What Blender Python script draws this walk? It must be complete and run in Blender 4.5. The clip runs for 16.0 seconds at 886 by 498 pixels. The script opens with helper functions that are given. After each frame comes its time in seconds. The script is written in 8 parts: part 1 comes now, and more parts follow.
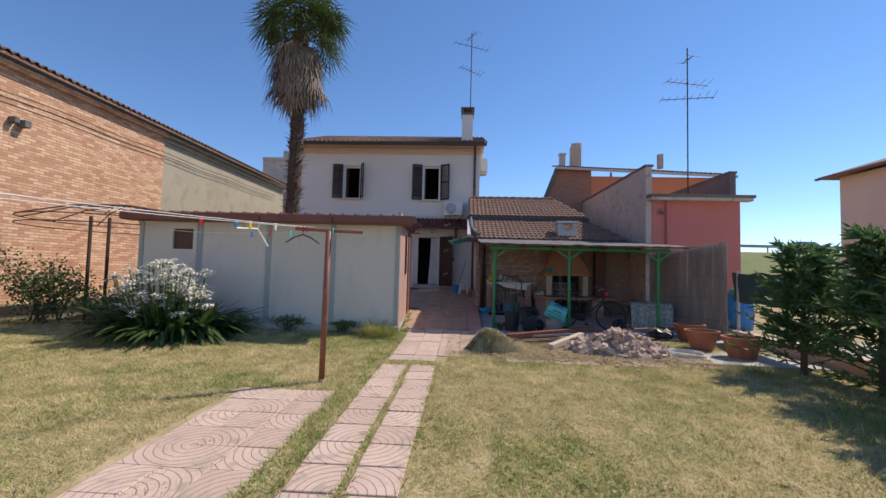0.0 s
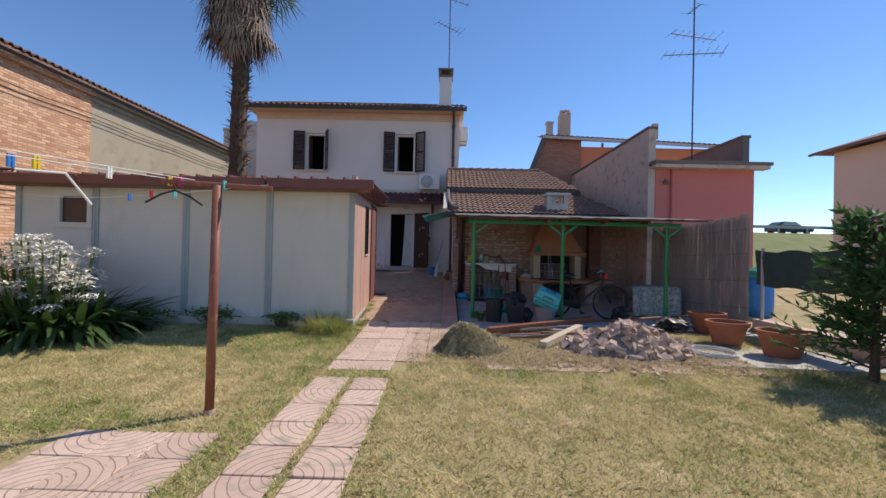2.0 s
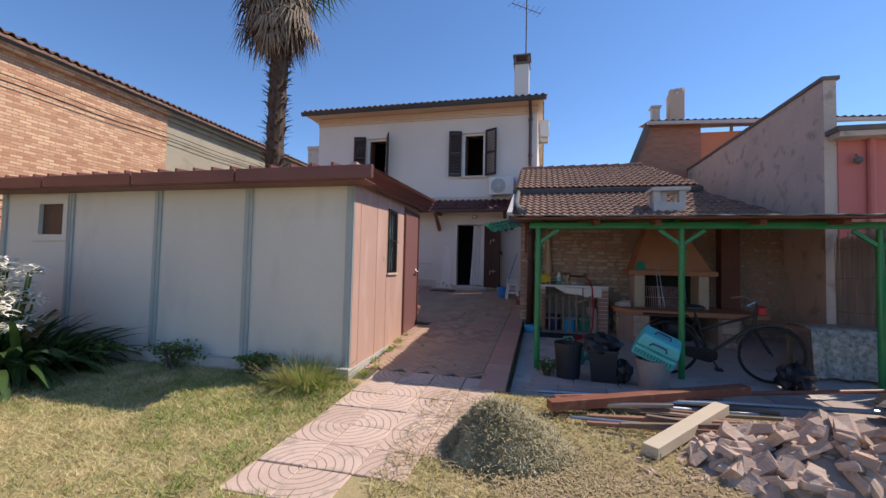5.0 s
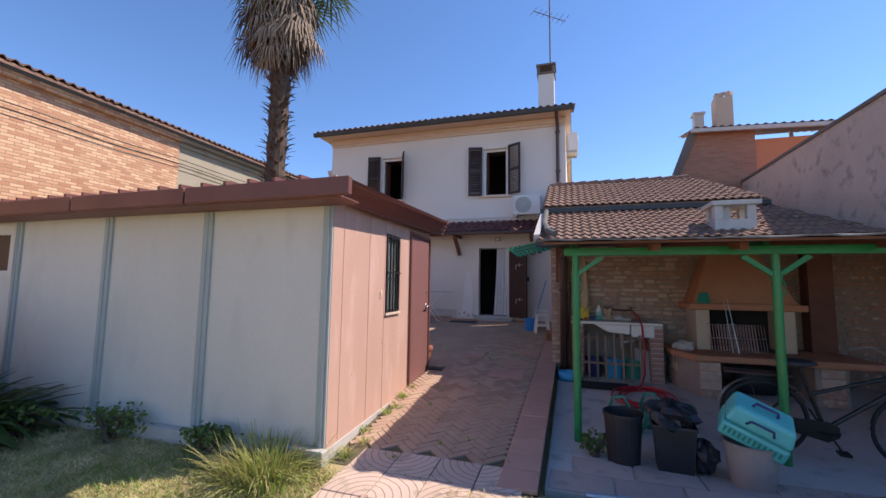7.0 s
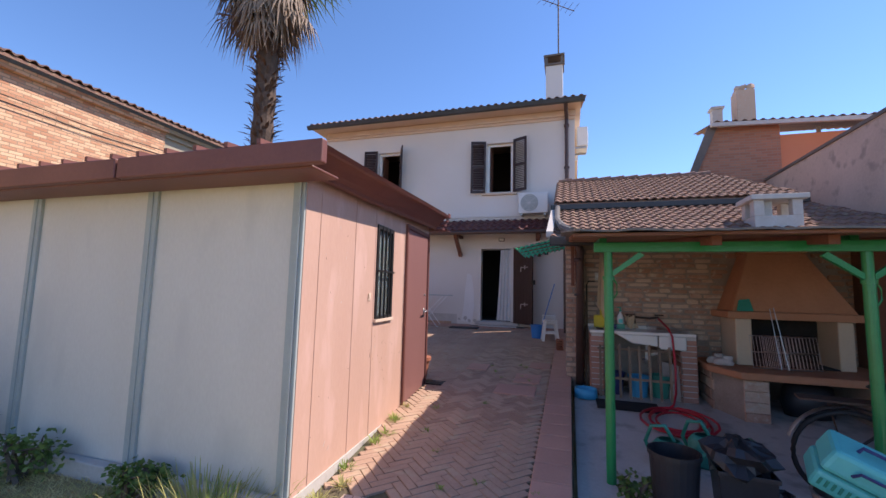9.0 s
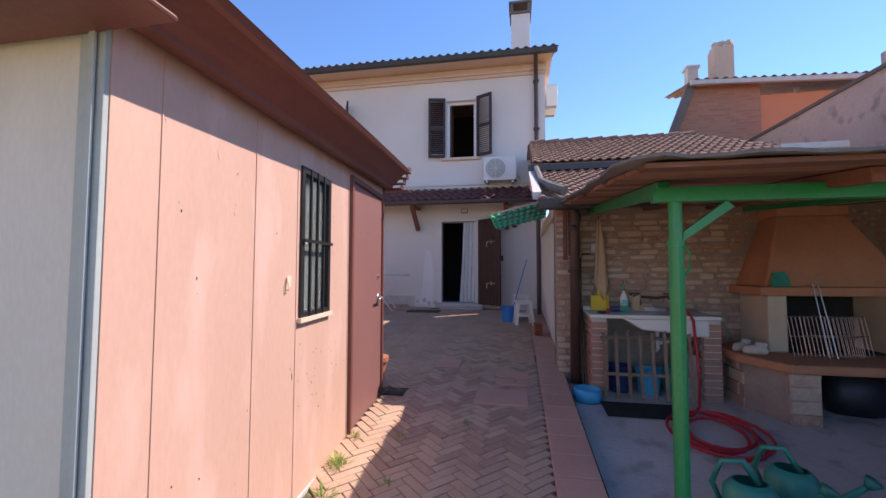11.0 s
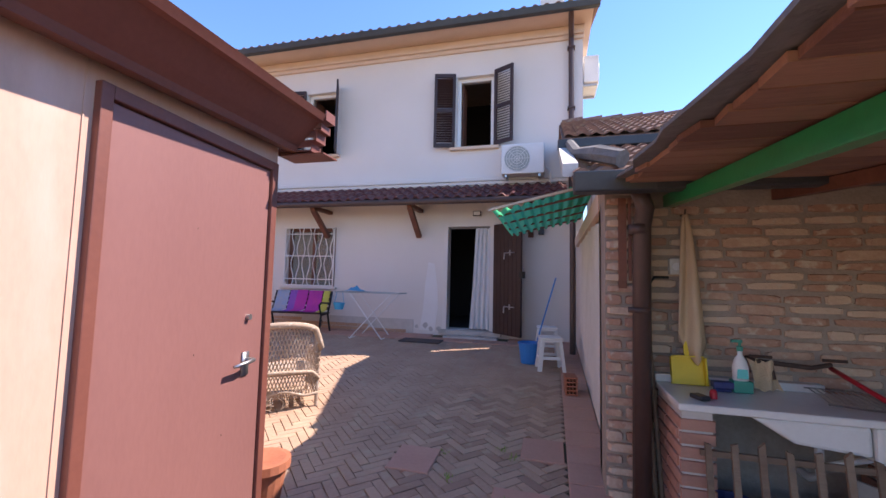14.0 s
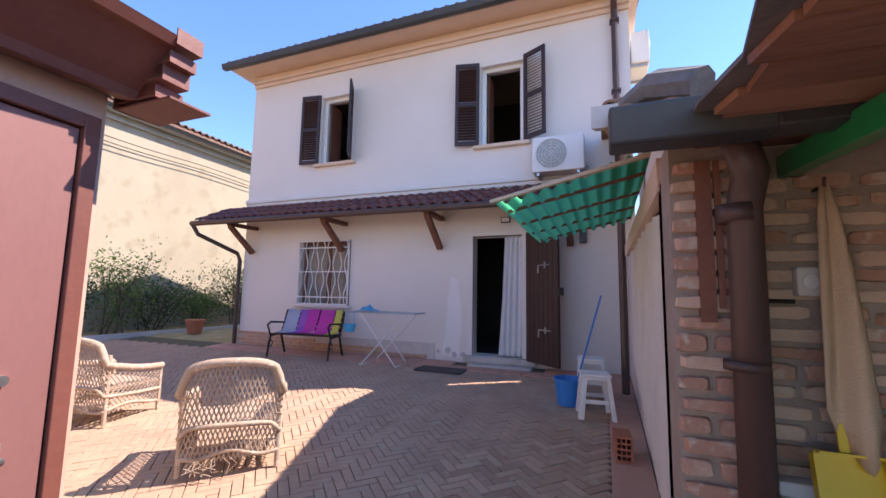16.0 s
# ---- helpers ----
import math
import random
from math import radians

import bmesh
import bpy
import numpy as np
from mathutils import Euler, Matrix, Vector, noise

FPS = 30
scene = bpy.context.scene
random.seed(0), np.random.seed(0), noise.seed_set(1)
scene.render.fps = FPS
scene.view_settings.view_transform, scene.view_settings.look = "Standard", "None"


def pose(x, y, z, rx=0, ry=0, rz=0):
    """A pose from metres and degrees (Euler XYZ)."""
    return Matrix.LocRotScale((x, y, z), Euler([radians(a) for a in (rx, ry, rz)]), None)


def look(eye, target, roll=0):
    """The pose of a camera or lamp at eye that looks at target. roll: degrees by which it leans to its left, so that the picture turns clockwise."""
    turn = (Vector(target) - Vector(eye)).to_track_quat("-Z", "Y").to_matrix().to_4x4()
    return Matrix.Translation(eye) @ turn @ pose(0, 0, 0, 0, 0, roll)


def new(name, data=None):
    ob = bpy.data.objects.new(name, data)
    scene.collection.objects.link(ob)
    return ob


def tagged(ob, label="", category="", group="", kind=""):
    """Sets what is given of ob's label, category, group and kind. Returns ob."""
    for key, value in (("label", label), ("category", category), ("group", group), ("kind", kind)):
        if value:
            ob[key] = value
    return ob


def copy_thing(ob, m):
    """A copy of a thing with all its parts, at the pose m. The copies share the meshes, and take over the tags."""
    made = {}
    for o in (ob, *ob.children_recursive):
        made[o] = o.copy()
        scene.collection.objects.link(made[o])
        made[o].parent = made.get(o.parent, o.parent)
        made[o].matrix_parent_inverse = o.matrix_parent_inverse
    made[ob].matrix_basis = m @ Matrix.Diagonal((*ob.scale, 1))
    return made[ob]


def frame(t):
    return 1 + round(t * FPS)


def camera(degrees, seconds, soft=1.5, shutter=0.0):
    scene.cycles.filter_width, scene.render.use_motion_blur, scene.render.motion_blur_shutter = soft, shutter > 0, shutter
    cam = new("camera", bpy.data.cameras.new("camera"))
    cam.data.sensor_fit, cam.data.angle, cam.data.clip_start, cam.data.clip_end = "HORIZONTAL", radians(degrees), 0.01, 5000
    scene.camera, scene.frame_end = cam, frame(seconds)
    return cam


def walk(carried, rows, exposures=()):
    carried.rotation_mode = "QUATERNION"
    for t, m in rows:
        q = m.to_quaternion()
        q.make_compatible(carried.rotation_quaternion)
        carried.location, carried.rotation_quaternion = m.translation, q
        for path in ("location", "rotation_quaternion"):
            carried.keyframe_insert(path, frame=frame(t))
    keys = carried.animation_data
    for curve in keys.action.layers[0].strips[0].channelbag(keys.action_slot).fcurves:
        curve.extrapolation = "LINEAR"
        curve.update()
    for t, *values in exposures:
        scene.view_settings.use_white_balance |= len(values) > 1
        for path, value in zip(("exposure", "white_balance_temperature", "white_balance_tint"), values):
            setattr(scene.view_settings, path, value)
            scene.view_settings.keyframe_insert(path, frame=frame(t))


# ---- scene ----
cam = camera(94.6, 16.0)
METRES, EYE, TILT, LEAN, TURN = 11.25, 1.5625, 0.0, 0.0, 3.1
ROWS = [
    (0.0, 0.0, 0.0, 0.0, -0.07, 2.91, -1.44),
    (0.5, -0.0003, 0.0338, -0.0041, -2.19, 1.42, -1.37),
    (1.0, 0.0085, 0.0728, -0.0066, -3.76, 0.3, -1.2),
    (1.5, 0.0163, 0.1101, -0.0063, -3.81, 0.06, -1.12),
    (2.0, 0.0246, 0.1513, -0.0046, -2.54, 0.39, -1.26),
    (2.5, 0.0415, 0.1875, -0.006, -0.72, 0.88, -1.61),
    (3.0, 0.0576, 0.2244, -0.0063, 1.69, 1.3, -2.03),
    (3.5, 0.0707, 0.2609, -0.0036, 4.1, 1.63, -2.24),
    (4.0, 0.0869, 0.2968, -0.003, 6.57, 1.9, -2.1),
    (6.5, 0.0856, 0.4491, 0.0109, 13.79, 4.01, -0.58),
    (7.0, 0.0851, 0.4704, 0.0163, 14.26, 5.3, -0.79),
    (7.5, 0.086, 0.4804, 0.0192, 14.59, 6.09, -1.09),
    (8.0, 0.087, 0.4924, 0.0189, 14.82, 6.27, -1.35),
    (8.5, 0.0791, 0.5138, 0.0151, 14.78, 6.16, -1.46),
    (11.0, 0.0261, 0.6645, 0.0146, 7.41, 2.93, -0.1),
    (11.5, 0.0322, 0.6966, 0.0162, 6.76, 2.32, -0.13),
    (12.0, 0.0371, 0.7296, 0.0162, 7.24, 2.16, -0.31),
    (12.5, 0.04, 0.7612, 0.0198, 8.25, 2.59, -0.68),
    (13.0, 0.0476, 0.7953, 0.0214, 9.43, 3.38, -0.95),
    (13.5, 0.0504, 0.8266, 0.0239, 10.61, 4.02, -1.15),
    (14.0, 0.0462, 0.8617, 0.028, 11.8, 4.33, -1.32),
    (14.5, 0.0489, 0.8913, 0.0291, 12.61, 4.38, -1.27),
    (15.0, 0.0552, 0.9231, 0.0306, 13.81, 4.56, -1.08),
    (15.5, 0.0563, 0.9483, 0.0319, 15.71, 5.19, -0.98),
    (16.0, 0.0607, 0.9649, 0.0331, 18.39, 6.28, -1.02),
]
EXPOSURES = ((0, 0.13, 6850, 15), (4, 0.2, 6850, 15), (7, 0.58, 6900, 19), (11, 0.9, 6900, 22), (13.5, 1.32, 6900, 23), (16, 1.44, 6900, 23))
walk(cam, [(t, pose(0, 0, EYE, TILT, LEAN, TURN) @ pose(METRES * x, METRES * y, METRES * z, 90 + pitch, roll, yaw)) for t, x, y, z, yaw, pitch, roll in ROWS], EXPOSURES)

# ---- world and sun ----
world = bpy.data.worlds.new("sky")
scene.world = world
world.use_nodes = True
wn = world.node_tree.nodes
sky = wn.new("ShaderNodeTexSky")
sky.sky_type, sky.sun_disc = "NISHITA", False
SUN_EL, SUN_AZ = radians(49.5), radians(60.5)
sky.sun_elevation, sky.sun_rotation = SUN_EL, SUN_AZ
sky.air_density, sky.dust_density, sky.ozone_density = 0.85, 0.0, 5.5
deep = wn.new("ShaderNodeHueSaturation")
deep.inputs["Saturation"].default_value, deep.inputs["Value"].default_value = 1.1, 1.06
world.node_tree.links.new(sky.outputs[0], deep.inputs["Color"])
world.node_tree.links.new(deep.outputs[0], wn["Background"].inputs[0])
wn["Background"].inputs[1].default_value = 0.15
sun = new("sun", bpy.data.lights.new("sun", "SUN"))
sun.data.energy, sun.data.angle, sun.data.color = 4.0, radians(0.5), (1.0, 0.93, 0.83)
SUN_DIR = Vector((math.sin(SUN_AZ) * math.cos(SUN_EL), math.cos(SUN_AZ) * math.cos(SUN_EL), math.sin(SUN_EL)))
sun.matrix_world = look(SUN_DIR * 60, (0, 0, 0))


# ---- materials ----
def material(name, c1, c2=None, scale=3.0, rough=0.8, bump=0.3, fine=40.0, metal=0.0, spread=0.0, c3=None, stretch=(1, 1, 1), transmission=0.0, translucent=0.0):
    """Two scales of noise between c1 and c2, specks of c3, fine relief."""
    m = bpy.data.materials.new(name)
    m.use_nodes = True
    nt = m.node_tree
    n, l = nt.nodes, nt.links
    b = n["Principled BSDF"]
    b.inputs["Roughness"].default_value, b.inputs["Metallic"].default_value = rough, metal
    b.inputs["Transmission Weight"].default_value = transmission
    c2 = c2 or tuple(v * 0.8 for v in c1)
    tc, mp = n.new("ShaderNodeTexCoord"), n.new("ShaderNodeMapping")
    mp.inputs["Scale"].default_value = stretch
    info = n.new("ShaderNodeObjectInfo")
    add = n.new("ShaderNodeVectorMath")
    l.new(tc.outputs["Object"], mp.inputs[0])
    l.new(mp.outputs[0], add.inputs[0])
    sc = n.new("ShaderNodeMath")
    sc.operation = "MULTIPLY"
    sc.inputs[1].default_value = 37.0 if spread else 0.0
    l.new(info.outputs["Random"], sc.inputs[0])
    l.new(sc.outputs[0], add.inputs[1])
    big, small = n.new("ShaderNodeTexNoise"), n.new("ShaderNodeTexNoise")
    big.inputs["Scale"].default_value, small.inputs["Scale"].default_value = scale, fine
    big.inputs["Detail"].default_value = small.inputs["Detail"].default_value = 6
    l.new(add.outputs[0], big.inputs[0])
    l.new(add.outputs[0], small.inputs[0])
    ramp = n.new("ShaderNodeValToRGB")
    ramp.color_ramp.elements[0].position, ramp.color_ramp.elements[1].position = 0.32, 0.68
    ramp.color_ramp.elements[0].color, ramp.color_ramp.elements[1].color = (*c1, 1), (*c2, 1)
    mix = n.new("ShaderNodeMath")
    mix.operation = "MULTIPLY_ADD"
    mix.inputs[1].default_value = 0.35
    l.new(small.outputs[0], mix.inputs[0])
    half = n.new("ShaderNodeMath")
    half.operation = "MULTIPLY_ADD"
    half.inputs[1].default_value, half.inputs[2].default_value = 0.65, 0.0
    l.new(big.outputs[0], half.inputs[0])
    l.new(half.outputs[0], mix.inputs[2])
    out = mix.outputs[0]
    if spread:
        off = n.new("ShaderNodeMath")
        off.operation = "MULTIPLY_ADD"
        off.inputs[1].default_value, off.inputs[2].default_value = spread, -spread / 2
        l.new(info.outputs["Random"], off.inputs[0])
        s2 = n.new("ShaderNodeMath")
        l.new(out, s2.inputs[0])
        l.new(off.outputs[0], s2.inputs[1])
        out = s2.outputs[0]
    l.new(out, ramp.inputs[0])
    colour = ramp.outputs[0]
    if c3:
        third = n.new("ShaderNodeTexNoise")
        third.inputs["Scale"].default_value, third.inputs["Detail"].default_value = scale * 2.7, 8
        l.new(add.outputs[0], third.inputs[0])
        r2 = n.new("ShaderNodeValToRGB")
        r2.color_ramp.elements[0].position, r2.color_ramp.elements[1].position = 0.55, 0.68
        l.new(third.outputs[0], r2.inputs[0])
        mc = n.new("ShaderNodeMixRGB")
        mc.inputs[2].default_value = (*c3, 1)
        l.new(r2.outputs[0], mc.inputs[0])
        l.new(colour, mc.inputs[1])
        colour = mc.outputs[0]
    l.new(colour, b.inputs["Base Color"])
    if translucent:
        tr, ms = n.new("ShaderNodeBsdfTranslucent"), n.new("ShaderNodeMixShader")
        ms.inputs[0].default_value = translucent
        l.new(colour, tr.inputs[0])
        l.new(b.outputs[0], ms.inputs[1])
        l.new(tr.outputs[0], ms.inputs[2])
        l.new(ms.outputs[0], n["Material Output"].inputs[0])
    if bump:
        bp = n.new("ShaderNodeBump")
        bp.inputs["Strength"].default_value, bp.inputs["Distance"].default_value = bump, 0.01
        l.new(small.outputs[0], bp.inputs["Height"])
        l.new(bp.outputs[0], b.inputs["Normal"])
    return m


def brick_wall_material(name, a, b2, mortar, axis, w=0.28, h=0.085):
    m = material(name, a, b2, 1.2, 0.9, 0.3)
    nt = m.node_tree
    n, l = nt.nodes, nt.links
    tc, sep, com = n.new("ShaderNodeTexCoord"), n.new("ShaderNodeSeparateXYZ"), n.new("ShaderNodeCombineXYZ")
    l.new(tc.outputs["Object"], sep.inputs[0])
    l.new(sep.outputs[axis], com.inputs[0])
    l.new(sep.outputs[2], com.inputs[1])
    br = n.new("ShaderNodeTexBrick")
    br.inputs["Scale"].default_value, br.inputs["Brick Width"].default_value, br.inputs["Row Height"].default_value = 1.0, w, h
    br.inputs["Mortar Size"].default_value, br.inputs["Mortar Smooth"].default_value, br.inputs["Bias"].default_value = 0.011, 0.3, 0.1
    br.inputs["Color1"].default_value, br.inputs["Color2"].default_value, br.inputs["Mortar"].default_value = (*a, 1), (*b2, 1), (*mortar, 1)
    l.new(com.outputs[0], br.inputs[0])
    base = n["Principled BSDF"].inputs["Base Color"]
    old = base.links[0].from_socket
    mx = n.new("ShaderNodeMixRGB")
    mx.inputs[0].default_value = 0.18
    l.new(br.outputs[0], mx.inputs[1])
    l.new(old, mx.inputs[2])
    l.new(mx.outputs[0], base)
    bp = n.new("ShaderNodeBump")
    bp.invert = True
    bp.inputs["Strength"].default_value, bp.inputs["Distance"].default_value = 0.8, 0.02
    l.new(br.outputs[1], bp.inputs["Height"])
    l.new(bp.outputs[0], n["Principled BSDF"].inputs["Normal"])
    return m


def fan_tile_material(name):
    """Pressed paving: rings of grooves about one corner of each tile, cut by short radial joints."""
    m = material(name, (0.66, 0.50, 0.40), (0.54, 0.395, 0.31), 2.5, 0.9, 0.2, spread=0.35, c3=(0.42, 0.34, 0.26))
    nt = m.node_tree
    n, l = nt.nodes, nt.links
    tc = n.new("ShaderNodeTexCoord")
    off = n.new("ShaderNodeVectorMath")
    off.inputs[1].default_value = (0.2, 0.2, 0)
    l.new(tc.outputs["Object"], off.inputs[0])
    flat = n.new("ShaderNodeVectorMath")
    flat.operation = "MULTIPLY"
    flat.inputs[1].default_value = (1, 1, 0)
    l.new(off.outputs[0], flat.inputs[0])
    wob = n.new("ShaderNodeTexNoise")
    wob.inputs["Scale"].default_value = 9
    l.new(tc.outputs["Object"], wob.inputs[0])
    ln = n.new("ShaderNodeVectorMath")
    ln.operation = "LENGTH"
    l.new(flat.outputs[0], ln.inputs[0])
    jig = n.new("ShaderNodeMath")
    jig.operation = "MULTIPLY_ADD"
    jig.inputs[1].default_value = 0.02
    l.new(wob.outputs[0], jig.inputs[0])
    l.new(ln.outputs["Value"], jig.inputs[2])
    pp = n.new("ShaderNodeMath")
    pp.operation = "PINGPONG"
    pp.inputs[1].default_value = 0.031
    l.new(jig.outputs[0], pp.inputs[0])
    less = n.new("ShaderNodeMath")
    less.operation = "LESS_THAN"
    less.inputs[1].default_value = 0.0038
    l.new(pp.outputs[0], less.inputs[0])
    base = n["Principled BSDF"].inputs["Base Color"]
    old = base.links[0].from_socket
    mx = n.new("ShaderNodeMixRGB")
    mx.inputs[2].default_value = (0.33, 0.21, 0.16, 1)
    l.new(less.outputs[0], mx.inputs[0])
    l.new(old, mx.inputs[1])
    l.new(mx.outputs[0], base)
    bp = n.new("ShaderNodeBump")
    bp.invert = True
    bp.inputs["Distance"].default_value = 0.006
    l.new(less.outputs[0], bp.inputs["Height"])
    l.new(bp.outputs[0], n["Principled BSDF"].inputs["Normal"])
    return m


